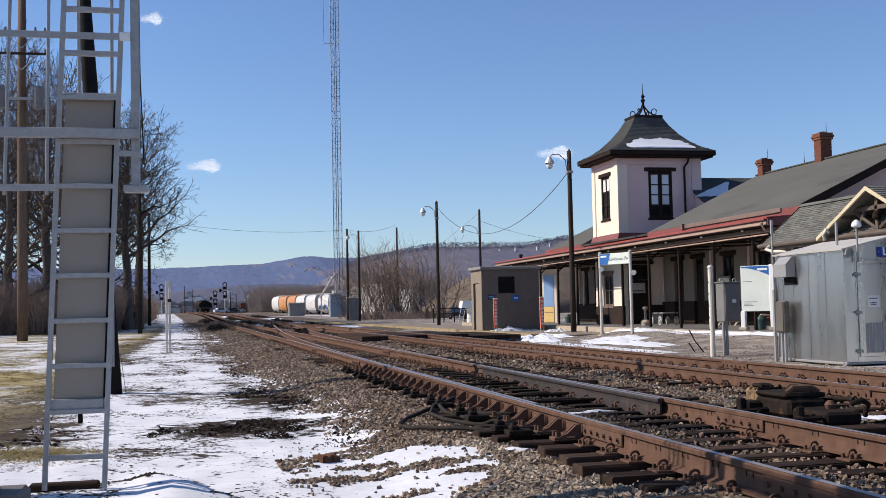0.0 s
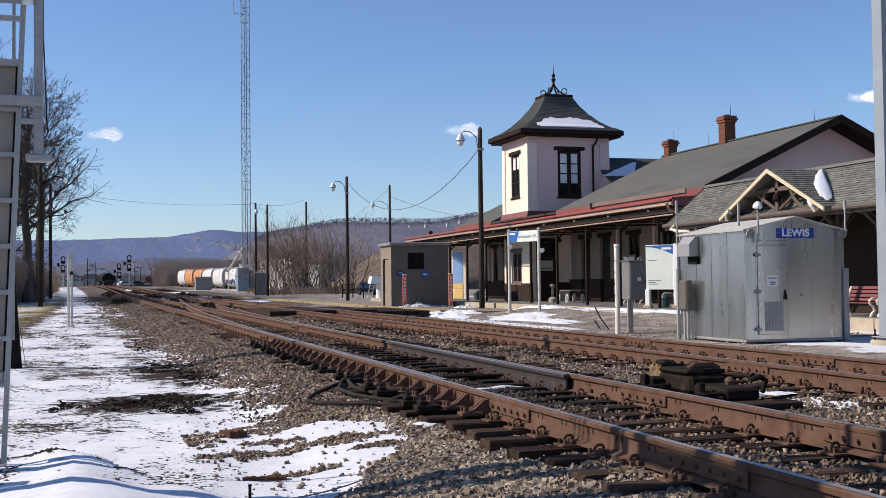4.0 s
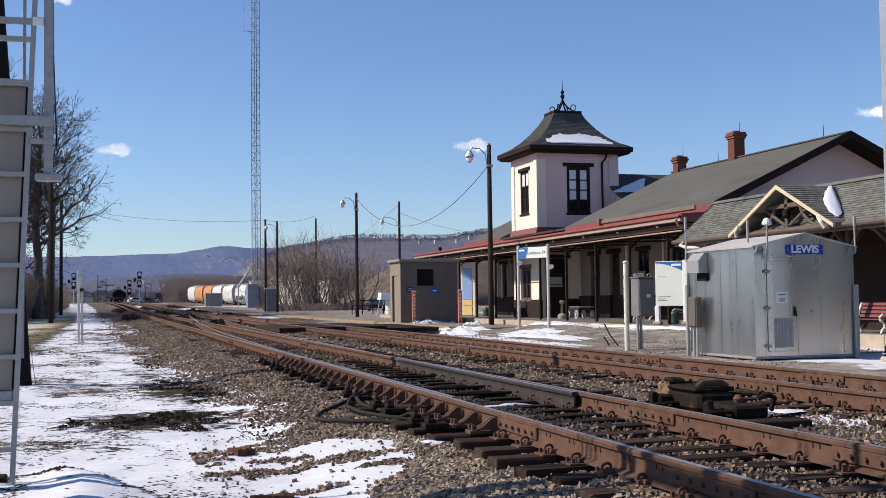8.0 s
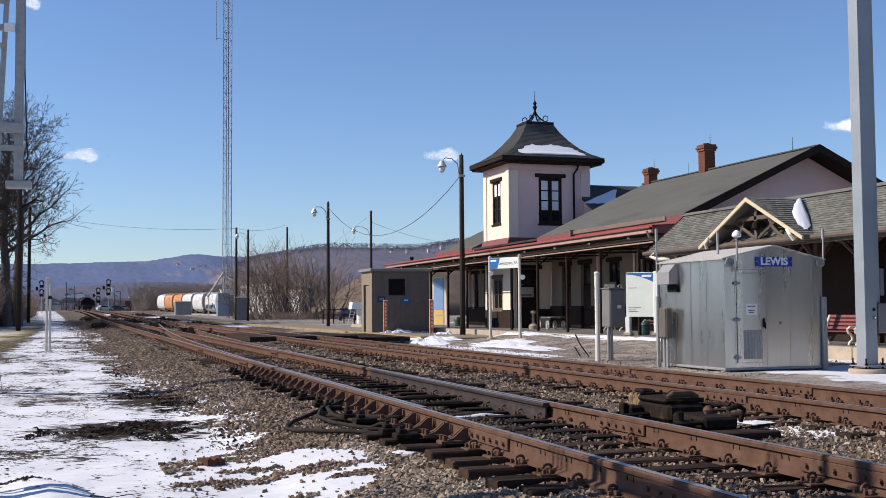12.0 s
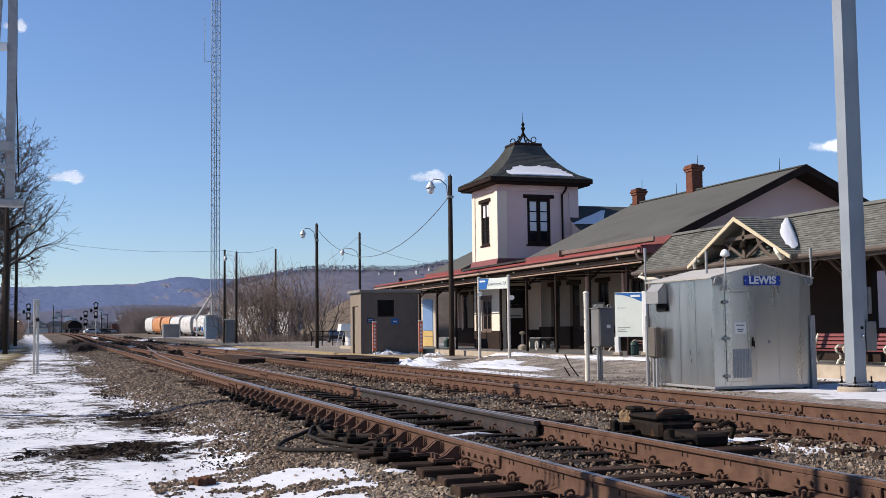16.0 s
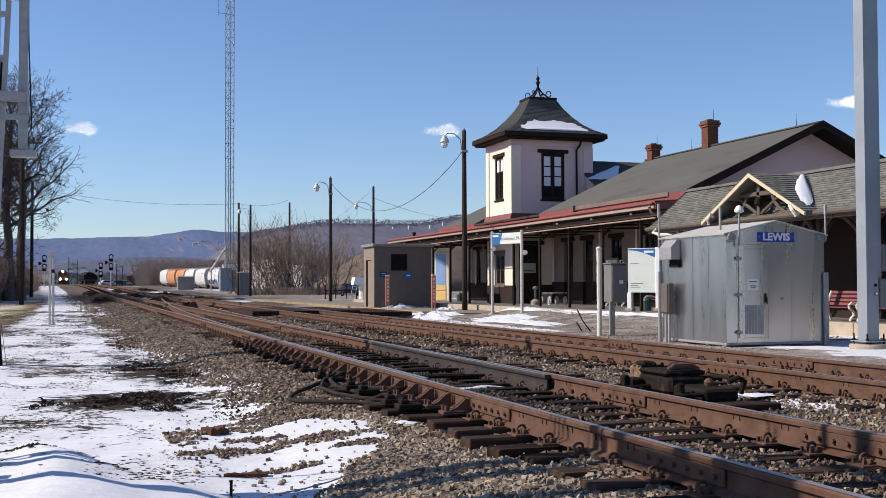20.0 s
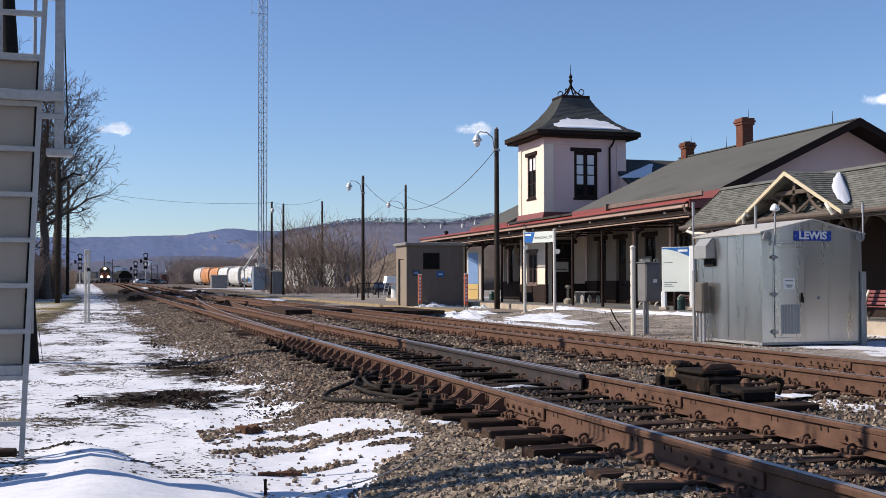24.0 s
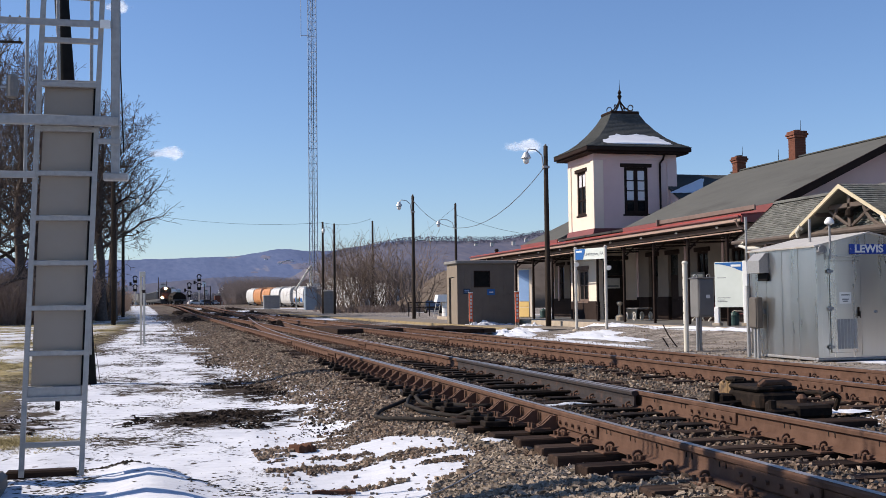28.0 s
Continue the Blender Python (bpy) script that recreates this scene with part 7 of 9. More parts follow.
# ---- overhead wires ----
def wire(a, b, sag, r=0.012):
    a, b = Vector(a), Vector(b)
    pts = [a.lerp(b, t / 14) - Vector((0, 0, sag * 4 * (t / 14) * (1 - t / 14))) for t in range(15)]
    tagged(part("overhead_wire", Geo().tube(pts, r, 4), "wire", None), "thin sagging overhead wire between poles", "wire", "overhead wires")


M["wire"] = surface("dull_wire", (0.05, 0.05, 0.055), (0.07, 0.07, 0.075), 0.5, 0.6)
wire((18.4, 52.2, 7.7), (18.1, 81.5, 8.6), 2.6, 0.018)
wire((-4.7, 140, 12.5), (19.6, 141, 11.2), 0.8, 0.02)
wire((19.6, 141, 11.2), (28.35, 155, 12.8), 0.5, 0.02)
wire((28.2, 107.3, 9.6), (42, 118, 8.2), 0.5, 0.016)
wire((28.2, 107.3, 10.4), (26.5, 140, 5.5), 0.1, 0.012)


# ---- paired sign posts by the path ----
def build_double_post():
    d = thing("double_post", "pair of pale steel posts joined by a cap plate", "post", (-0.73, 42.3, ground_z(-0.73, 42.3)))
    part("post", Geo().box(-0.115, -0.03, -0.05, 0.05, -0.4, 2.6, 0.01), "pale_steel", d)
    part("post", Geo().box(0.0, 0.085, -0.20, -0.10, -0.4, 2.62, 0.01), "pale_steel", d)
    part("cap_plate", Geo().box(-0.118, 0.088, -0.21, 0.06, 2.45, 2.63, 0.012), "pale_steel", d)
    part("bracket", Geo().box(-0.03, 0.09, -0.215, -0.202, 1.85, 1.97, 0.01), "wainscot", d)
    part("foot", Geo().box(-0.03, 0.14, -0.26, -0.06, -0.1, 0.05, 0.01), "pale_steel", d)


build_double_post()


# ---- small trackside shed ----
def build_shed():
    x0, x1, y0, y1, z0, z1 = 15.28, 18.46, 58.0, 60.3, -0.45, 3.0
    s = thing("shed", "taupe board-sided shed with a flat roof and one dark window", "shed", (0, 0, 0))
    part("front_wall", wall_with_openings(x0, x1, z0, z1, [(16.25, 17.05, 1.78, 2.56)], y0, y0 + 0.1), "shed_wall", s, "vertical taupe siding")
    n = 16
    for k in range(n + 1):
        x = x0 + (x1 - x0) * k / n
        if 16.2 < x < 17.1:
            part("siding_batten", Geo().box(x - 0.012, x + 0.012, y0 - 0.014, y0 - 0.001, z0, 1.70), "shed_wall", s)
        else:
            part("siding_batten", Geo().box(x - 0.012, x + 0.012, y0 - 0.014, y0 - 0.001, z0, z1 - 0.02), "shed_wall", s)
    part("side_wall", wall_with_openings(-y1, -y0 - 0.1, z0, z1, [(-59.85, -58.65, -0.35, 2.3)], 0, 0.1), "shed_trim", s, "sunlit tan side wall", m=Matrix.Translation((x0, 0, 0)) @ Matrix.Rotation(radians(-90), 4, "Z"))
    part("door", Geo().box(x0 + 0.03, x0 + 0.08, 58.68, 59.5, -0.35, 2.26, 0.01), "shed_trim", s)
    part("inner_wall", Geo().box(x1 - 0.1, x1, y0 + 0.1, y1, z0, z1).box(x0 + 0.1, x1 - 0.1, y1 - 0.1, y1, z0, z1), "shed_wall", s)
    part("roof", Geo().box(x0 - 0.13, x1 + 0.14, y0 - 0.16, y1 + 0.2, z1, z1 + 0.17, 0.03), "shed_roof", s, "flat grey felt roof")
    part("window_pane", Geo().box(16.25, 17.05, y0 + 0.04, y0 + 0.05, 1.78, 2.56), "black", s)
    part("window_frame", Geo().box(16.19, 16.25, y0 - 0.02, y0 + 0.08, 1.72, 2.62, 0.006).box(17.05, 17.11, y0 - 0.02, y0 + 0.08, 1.72, 2.62, 0.006).box(16.25, 17.05, y0 - 0.02, y0 + 0.08, 2.56, 2.62, 0.006).box(16.25, 17.05, y0 - 0.02, y0 + 0.08, 1.72, 1.78, 0.006), "darkbrown", s)
    a = part("sign_plate", Geo().box(15.60, 15.98, y0 - 0.03, y0 - 0.016, 1.38, 1.66, 0.004), "dark_blue", s, "small dark blue sign")
    b = part("sign_plate", Geo().box(16.93, 17.36, y0 - 0.03, y0 - 0.016, 1.30, 1.62, 0.004), "sign_mid", s, "small blue sign")
    for k in range(2):
        part("text_bar", Geo().box(15.66, 15.92, y0 - 0.036, y0 - 0.031, 1.46 + 0.09 * k, 1.50 + 0.09 * k), "pale_blue", a)
    part("text_bar", Geo().box(17.05, 17.26, y0 - 0.036, y0 - 0.031, 1.42, 1.49), "white", b)


M["shed_roof"] = surface("grey_felt_roof", (0.20, 0.19, 0.18), (0.26, 0.25, 0.24), 0.5, 0.9, 0, 0.002, 0.05)
M["dark_blue"] = surface("dark_blue_plate", (0.012, 0.03, 0.07), (0.016, 0.036, 0.08), 0.3, 0.5)
M["sign_mid"] = surface("bright_blue_plate", (0.015, 0.11, 0.36), (0.02, 0.13, 0.4), 0.3, 0.45)
build_shed()
for cx, cy, rx, ry, tall, seed, label in (
        (16.6, 57.6, 1.25, 0.38, 0.20, 3.2, "low heap of ploughed snow against the shed"), (17.75, 57.7, 0.55, 0.30, 0.15, 2.2, "small snow heap at the shed corner"),
        (13.3, 42.6, 0.95, 2.4, 0.12, 8.4, "ragged heap of old snow by the name sign"), (14.6, 36.6, 0.75, 3.6, 0.07, 9.7, "long strip of old snow on the yard gravel"),
        (16.2, 41.0, 0.8, 2.2, 0.06, 5.5, "thin old snow round the sign posts"), (15.6, 47.6, 0.7, 2.0, 0.10, 4.9, "snow left along the platform foot"),
        (18.0, 54.0, 0.6, 0.8, 0.14, 6.1, "low heap of old snow by the lamp post"), (18.75, 34.5, 0.35, 6.5, 0.06, 7.1, "snow strip along the platform edge"),
        (18.3, 44.6, 0.45, 3.0, 0.07, 1.6, "snow strip before the platform edge")):
    snow_patch("snow_heap", lambda u, v: (cx + u * rx, cy + v * ry, ground_z(cx + u * rx, cy + v * ry) - 0.01), label, seed, 64, 10, tall, 3.2)
for cx, cy, rx, ry, seed in ((2.80, 9.45, 0.13, 0.08, 11.1), (6.72, 10.1, 0.30, 0.14, 13.3), (4.2, 11.85, 0.40, 0.05, 15.5),):
    snow_patch("snow_remnant", lambda u, v: (cx + u * rx, cy + v * ry, -0.222 if cx > 2.8 else ground_z(cx + u * rx, cy + v * ry) + 0.012), "small remnant of snow among the ballast stones", seed, 48, 6, 0.015, 3.4)


# ---- orange and white marker boards ----
def orange_marker(x, y, label):
    m = thing("marker_board", label, "marker", (x, y, -0.38), group="orange marker boards")
    part("board", Geo().box(-0.10, 0.10, -0.03, 0.03, 0.30, 1.78, 0.01), "orange", m)
    for k in range(7):
        part("text_bar", Geo().box(-0.045, 0.045, -0.036, -0.031, 0.46 + k * 0.18, 0.58 + k * 0.18), "white", m)
    part("cap", Geo().box(-0.11, 0.11, -0.04, 0.04, 1.78, 1.83, 0.008), "white", m)
    for s in (-1, 1):
        part("leg", Geo().box(s * 0.07 - 0.025, s * 0.07 + 0.025, 0.031, 0.07, -0.4, 1.70, 0.006), "pale_steel", m)


orange_marker(15.57, 56.4, "orange vertical marker board with white lettering bars by the shed")
orange_marker(16.75, 52.2, "orange vertical marker board with white lettering bars by the lamp post")


# ---- blue and yellow kiosk at the far platform end ----
def build_kiosk():
    k = thing("kiosk", "pale blue and yellow panelled kiosk with white frame", "kiosk", pose(21.1, 65.6, PLAT_Z, 0, 0, -50))
    part("body", Geo().box(0.0, 1.05, 0, 0.22, 0, 3.0, 0.03), "cream", k)
    part("blue_panel", Geo().box(0.12, 0.83, -0.02, -0.002, 1.0, 2.9, 0.01), "pale_blue", k)
    for z in (0.08, 0.42, 0.70):
        part("yellow_slat", Geo().box(-0.03, -0.002, 0.03, 0.19, z, z + 0.25, 0.01), "yellow", k)
    part("yellow_panel", Geo().box(0.12, 0.83, -0.03, -0.002, 0.05, 0.62, 0.01), "yellow", k)
    part("yellow_panel", Geo().box(0.12, 0.83, -0.03, -0.002, 0.66, 0.98, 0.01), "yellow", k)


build_kiosk()


# ---- station name sign ----
def build_name_sign():
    s = thing("station_sign", "pale station name sign with blue corner on two round posts", "sign", (0, 0, 0))
    a, b = Vector((16.78, 44.2, 0)), Vector((17.45, 42.55, 0))
    for p in (a, b):
        q = part("post", Geo().cyl((p.x, p.y, -0.5), (p.x, p.y, 3.12), 0.065, n=12), "pale_steel", s)
        part("footing", Geo().lathe([(0.20, -0.6), (0.20, -0.1), (0.15, 0.0), (0.05, 0.02)], (p.x, p.y, -0.25), 12), "concrete", q)
        part("finial", Geo().lathe([(0.075, 0), (0.08, 0.04), (0.02, 0.08)], (p.x, p.y, 3.12), 10), "pale_steel", q)
    d = (b - a).normalized()
    ang = math.atan2(d.y, d.x)
    face = Matrix.Translation((a + b) / 2) @ Matrix.Rotation(ang, 4, "Z")
    w = (b - a).length / 2 - 0.04
    pl = part("panel", Geo().box(-w, w, -0.04, 0.02, 2.64, 3.10, 0.01), "sign_field", s, m=face)
    part("blue_field", Geo().prism([(-w + 0.01, 2.65), (-w + 0.46, 2.65), (-w + 0.62, 3.09), (-w + 0.01, 3.09)], -0.047, -0.041), "sign_blue", pl)
    part("logo_bar", Geo().box(-w + 0.06, -w + 0.40, -0.052, -0.048, 2.95, 3.02), "white", pl)
    lettering("lettering", "Lewistown, PA", 0.20, "sign_text", pl, Matrix.Translation((0.26, -0.044, 2.86)), width=0.92)
    for (x, y, z) in ((a.x - 0.05, a.y - 0.15, 2.5), (b.x + 0.05, b.y - 0.12, 2.3)):
        part("loudspeaker", Geo().lathe([(0.025, -0.08), (0.045, 0.0), (0.10, 0.10), (0.11, 0.11)], n=12), "white", s, m=Matrix.Translation((x, y, z)) @ Matrix.Rotation(radians(115), 4, "X"))


build_name_sign()


# ---- information board on the platform ----
def build_info_board():
    s = thing("information_board", "white information board with a blue curved header on two legs", "sign", (0, 0, 0))
    f = Matrix.Translation((20.27, 37.4, 0)) @ Matrix.Rotation(radians(-50), 4, "Z")
    p = part("panel", Geo().box(-0.62, 0.50, -0.05, 0.05, 0.63, 2.30, 0.015), "sign_field", s, "pale panel", m=f)
    curve = [(-0.60, 2.28), (0.48, 2.28), (0.48, 1.93)]
    for i in range(9):
        t = i / 8
        curve.append((0.48 - 1.08 * t, 1.93 + 0.30 * math.sin(t * math.pi / 2)))
    part("blue_header", Geo().prism(curve, -0.058, -0.051), "sign_blue", p)
    part("logo_bar", Geo().box(0.02, 0.40, -0.063, -0.059, 2.12, 2.20), "white", p)
    for k, (w, z) in enumerate(((0.34, 1.72), (0.50, 0.98), (0.30, 0.90), (0.38, 0.84))):
        part("text_bar", Geo().box(-0.52, -0.52 + w, -0.056, -0.051, z - 0.010, z + 0.010), "sign_text", p)
    for x in (-0.56, 0.56):
        lg = part("leg", Geo().box(x - 0.09, x + 0.09, -0.09, 0.09, PLAT_Z, 2.33 if x > 0 else 0.64, 0.02), "white", s, m=f)
        part("foot_block", Geo().box(x - 0.15, x + 0.15, -0.15, 0.15, PLAT_Z, PLAT_Z + 0.12, 0.02), "concrete", lg)


build_info_board()


# ---- benches ----
def build_bench():
    b = thing("bench", "maroon slatted bench with cream cast scroll ends on the platform", "bench", (0, 0, 0), group="platform benches")
    for y in (-0.95, 0.95):
        e = part("scroll_end", Geo().tube([(-0.42, y, 0.0), (-0.36, y, 0.12), (-0.26, y, 0.20), (-0.30, y, 0.34), (-0.42, y, 0.42), (-0.46, y, 0.52), (-0.36, y, 0.60), (-0.10, y, 0.58), (0.18, y, 0.55), (0.24, y, 0.75), (0.34, y, 0.98)], 0.045, 8), "offwhite", b, "cream cast-iron end")
        part("back_leg", Geo().tube([(0.30, y, 0.0), (0.20, y, 0.25), (0.18, y, 0.50)], 0.04, 8), "offwhite", e)
    for k in range(5):
        x = -0.36 + k * 0.115
        part("seat_slat", Geo().box(x - 0.045, x + 0.045, -0.93, 0.93, 0.43, 0.46, 0.008), "bench_red", b)
    for k in range(4):
        part("back_slat", Geo().box(-0.015, 0.015, -0.93, 0.93, -0.05, 0.05, 0.008), "bench_red", b, m=Matrix.Translation((0.22 + 0.042 * k, 0, 0.55 + k * 0.13)) @ Matrix.Rotation(radians(17), 4, "Y"))
    return b


bench = build_bench()
bench.matrix_world = pose(20.0, 25.73, PLAT_Z)
bench.scale = (0.82, 0.82, 0.82)
for yb, xb in ((23.87, 20.0), (21.6, 20.0), (45.8, 23.6), (42.0, 23.6), (60.5, 23.6)):
    copy_thing(bench, pose(xb, yb, PLAT_Z))


# ---- small things on the platform ----
def litter_can(x, y, mat, label):
    c = thing("litter_can", label, "litter bin", (x, y, PLAT_Z))
    part("body", Geo().lathe([(0.22, 0), (0.25, 0.05), (0.27, 0.55), (0.29, 0.60)], n=16), mat, c)
    part("lid", Geo().lathe([(0.29, 0.605), (0.22, 0.74), (0.10, 0.80), (0.02, 0.82)], n=16), mat, c)
    part("knob", Geo().lathe([(0.04, 0), (0.05, 0.03), (0.02, 0.06)], (0, 0, 0.82), 8), mat, c)
    return c


litter_can(20.9, 38.4, "green_can", "dark green litter bin behind the information board").scale = (0.75, 0.75, 0.62)
litter_can(22.2, 64.0, "green_can", "small dark litter bin at the far platform end").scale = (0.8, 0.8, 0.65)


def build_fountain():
    f = thing("drinking_fountain", "pale stone pedestal drinking fountain on the platform", "fountain", (21.7, 51.2, PLAT_Z))
    part("base", Geo().lathe([(0.24, 0), (0.24, 0.18), (0.18, 0.24), (0.09, 0.30)], n=16), "concrete", f)
    part("stem", Geo().lathe([(0.07, 0.30), (0.06, 0.72), (0.09, 0.76)], n=12), "concrete", f)
    part("bowl", Geo().lathe([(0.10, 0.76), (0.15, 0.82), (0.14, 0.90), (0.06, 0.93)], n=12), "concrete", f)


build_fountain()


def build_cart():
    c = thing("baggage_cart", "old baggage cart with pale spoked wheels in the shade", "cart", (22.4, 50.6, PLAT_Z))
    part("deck", Geo().box(-0.4, 0.4, -0.8, 0.8, 0.55, 0.62, 0.02), "grey_box", c)
    part("end_rack", Geo().box(-0.4, 0.4, 0.75, 0.8, 0.62, 1.0, 0.02), "darkbrown", c)
    for y in (-0.5, 0.5):
        for x in (-0.42, 0.42):
            w = part("wheel", Geo().tube([(x, y + 0.19 * math.cos(a), 0.22 + 0.19 * math.sin(a)) for a in [i * 2 * math.pi / 20 for i in range(21)]], 0.03, 6), "pale_steel", c, "pale wheel")
            part("hub", Geo().cyl((x - 0.05, y, 0.22), (x + 0.05, y, 0.22), 0.07, n=10), "pale_steel", w)
            for i in range(8):
                a = i * math.pi / 4
                part("spoke", Geo().tube([(x, y, 0.22), (x, y + 0.18 * math.cos(a), 0.22 + 0.18 * math.sin(a))], 0.018, 4), "pale_steel", w)
    part("drawbar", Geo().tube([(0, -0.8, 0.5), (0, -1.4, 0.6)], 0.03, 6), "dark_iron", c)


build_cart()


def build_stakes():
    s = thing("broken_stakes", "two dark sticks leaning together in the gravel", "stick", (13.72, 28.9, -0.38))
    part("stick", Geo().tube([(0.30, 0, -0.1), (-0.02, 0.05, 0.34), (-0.14, 0.1, 0.62)], 0.020, 5), "tar_pole", s)
    part("stick", Geo().tube([(0.12, 0.2, -0.1), (-0.16, 0.1, 0.26)], 0.018, 5), "tar_pole", s)


build_stakes()


# ---- foot crossing boards over the far track ----
def build_crossing():
    c = thing("foot_crossing", "dark timber crossing panels laid across the far track", "crossing", (0, 0, 0), kind="structure")
    for x0, x1 in ((6.35, 7.36), (7.66, 8.90), (9.16, 10.5), (10.55, 12.6)):
        n = 4
        for k in range(n):
            a, b = x0 + (x1 - x0) * k / n + 0.006, x0 + (x1 - x0) * (k + 1) / n - 0.006
            part("plank", Geo().box(a, b, 42.0, 49.0, -0.20 if x1 < 10 else -0.26, -0.012 - (0.08 if x1 > 11 else 0), 0.01), "tie", c)


build_crossing()

# ---- trees ----
def grow_tree(seed, height, trunk_r, limbs=10, depth=8, twig_r=0.016, first=0.22, reach=0.16, droop=0.0, stems=0):
    """Bare winter tree: trunk and limbs in one mesh, the forking fine twigs in another. stems: many from the ground, no trunk."""
    rng = random.Random(seed)
    wood, fine = Geo(), Geo()

    def fork(p, d, length, r, level):
        mid = p + (d + Vector((rng.uniform(-1, 1), rng.uniform(-1, 1), rng.uniform(-1, 1))) * 0.16).normalized() * length * 0.5
        d2 = (d + Vector((rng.uniform(-1, 1), rng.uniform(-1, 1), rng.uniform(-0.6, 0.8))) * 0.25).normalized()
        tip = mid + d2 * length * 0.5
        r1 = max(twig_r * 0.7, r * 0.74)
        (wood if r > 4 * twig_r else fine).tube([p, mid, tip], [r, (r + r1) / 2, r1], 5 if r > 4 * twig_r else 3, cap=False)
        if level <= 0:
            return
        ax = d2
        side = ax.orthogonal().normalized()
        side.rotate(Matrix.Rotation(rng.uniform(0, 6.283), 3, ax))
        lift = Vector((0, 0, 0.10 - droop * (1 - level / depth)))
        turn = rng.uniform(0.12, 0.32)
        fork(tip, (ax * math.cos(turn) + side * math.sin(turn) + lift).normalized(), length * rng.uniform(0.76, 0.90), r1, level - 1)
        wide = rng.uniform(0.55, 0.95)
        fork(mid if rng.random() < 0.4 else tip, (ax * math.cos(wide) - side * math.sin(wide) + lift).normalized(), length * rng.uniform(0.60, 0.80), max(twig_r * 0.7, r1 * 0.72), level - 1)

    if stems:
        for k in range(stems):
            a, q = rng.uniform(0, 6.283), rng.random() ** 0.7
            p = Vector((math.cos(a) * q * height * 0.16, math.sin(a) * q * height * 0.16, -0.2))
            d = Vector((math.cos(a) * (0.12 + 0.55 * q), math.sin(a) * (0.12 + 0.55 * q), 1)).normalized()
            fork(p, d, height * rng.uniform(0.20, 0.29), trunk_r * rng.uniform(0.6, 1.0), depth)
        return wood, fine
    pts, rs, q = [], [], Vector((0, 0, -0.3))
    n = 9
    for i in range(n + 1):
        t = i / n
        pts.append(q.copy())
        rs.append(trunk_r * (1.25 - 0.95 * t) if i else trunk_r * 1.5)
        q = q + Vector((rng.uniform(-0.09, 0.09), rng.uniform(-0.09, 0.09), 1)) * height * 0.70 / n
    wood.tube(pts, rs, 8, cap=False)
    for k in range(limbs):
        t = first + (1 - first) * (k + rng.random() * 0.6) / limbs
        i = min(n - 1, int(t * n))
        base = pts[i].lerp(pts[i + 1], t * n - i)
        a = k * 2.4 + rng.uniform(-0.4, 0.4)
        rise_ = 0.25 + 0.9 * t
        d = Vector((math.cos(a), math.sin(a), rise_)).normalized()
        fork(base, d, height * reach * (1.12 - 0.35 * t), rs[i] * rng.uniform(0.38, 0.55), depth)
    fork(pts[-1], Vector((0, 0, 1)), height * reach * 0.7, rs[-1], depth - 1)
    return wood, fine


def tree_thing(seed, height, r, label, mats=("bark", "twig"), name="tree", category="bare tree", **kw):
    t = thing(name, label, category, (0, 0, 0))
    wood, fine = grow_tree(seed, height, r, **kw)
    part("trunk", wood, mats[0], t, smooth=True)
    part("crown", fine, mats[1], t, kind="stuff")
    return t


big_a = tree_thing(3, 25.0, 0.42, "tall bare winter tree with a wide twiggy crown", limbs=19, depth=8, first=0.40, reach=0.070, droop=0.12, twig_r=0.02)
big_a.matrix_world = pose(-5.7, 112, -0.4)
big_b = tree_thing(8, 23.0, 0.36, "tall bare winter tree at the edge of the woods", limbs=13, depth=7, first=0.16, reach=0.125, twig_r=0.026)
big_b.matrix_world = pose(-14.0, 96, -0.4)
for k, (x, y, s, turn) in enumerate(((-4.9, 113.5, 0.90, 150), (-12.5, 128, 1.0, 40), (-19, 120, 1.05, 100), (-23, 104, 1.1, 210), (-29, 128, 1.1, 300), (-34, 112, 1.05, 75), (-11.0, 150, 1.0, 250), (-16, 165, 1.0, 130), (-40, 130, 1.15, 10), (-13, 112, 1.0, 15), (-18, 135, 1.1, 60), (-26, 140, 1.15, 200), (-9.5, 135, 0.95, 260), (-33, 145, 1.2, 310), (-15, 145, 1.1, 95), (-22, 128, 1.1, 232), (-31, 98, 1.0, 292), (-26, 160, 1.2, 203))):
    c = copy_thing(big_b if k % 3 else big_a, pose(x, y, ground_z(x, y), 0, 0, turn))
    c.scale = (s * 1.12, s * 1.12, s * (1.12 if k % 3 == 0 else 1.28))
shrub_a = tree_thing(21, 12.0, 0.095, "bare multi-stemmed shrub tree in the yard", ("bark", "shrub_twig"), "shrub", "bare shrub", stems=20, depth=5, twig_r=0.022)
shrub_a.matrix_world = pose(24.9, 148, -0.2)
shrub_b = tree_thing(22, 11.0, 0.11, "bare bushy winter shrub beside a pole", ("bark", "shrub_twig"), "shrub", "bare shrub", stems=12, depth=5, twig_r=0.022)
shrub_b.matrix_world = pose(31.0, 142, -0.2)
for k, (x, y, s) in enumerate(((22.6, 150, 0.85), (33.6, 149, 0.8), (27.2, 150, 0.95), (29.0, 152, 0.8), (25.8, 156, 0.9), (31.5, 156, 0.85))):
    c = copy_thing(shrub_b if k % 2 else shrub_a, pose(x, y, ground_z(x, y), 0, 0, 57 * k))
    c.scale = (s, s, s)


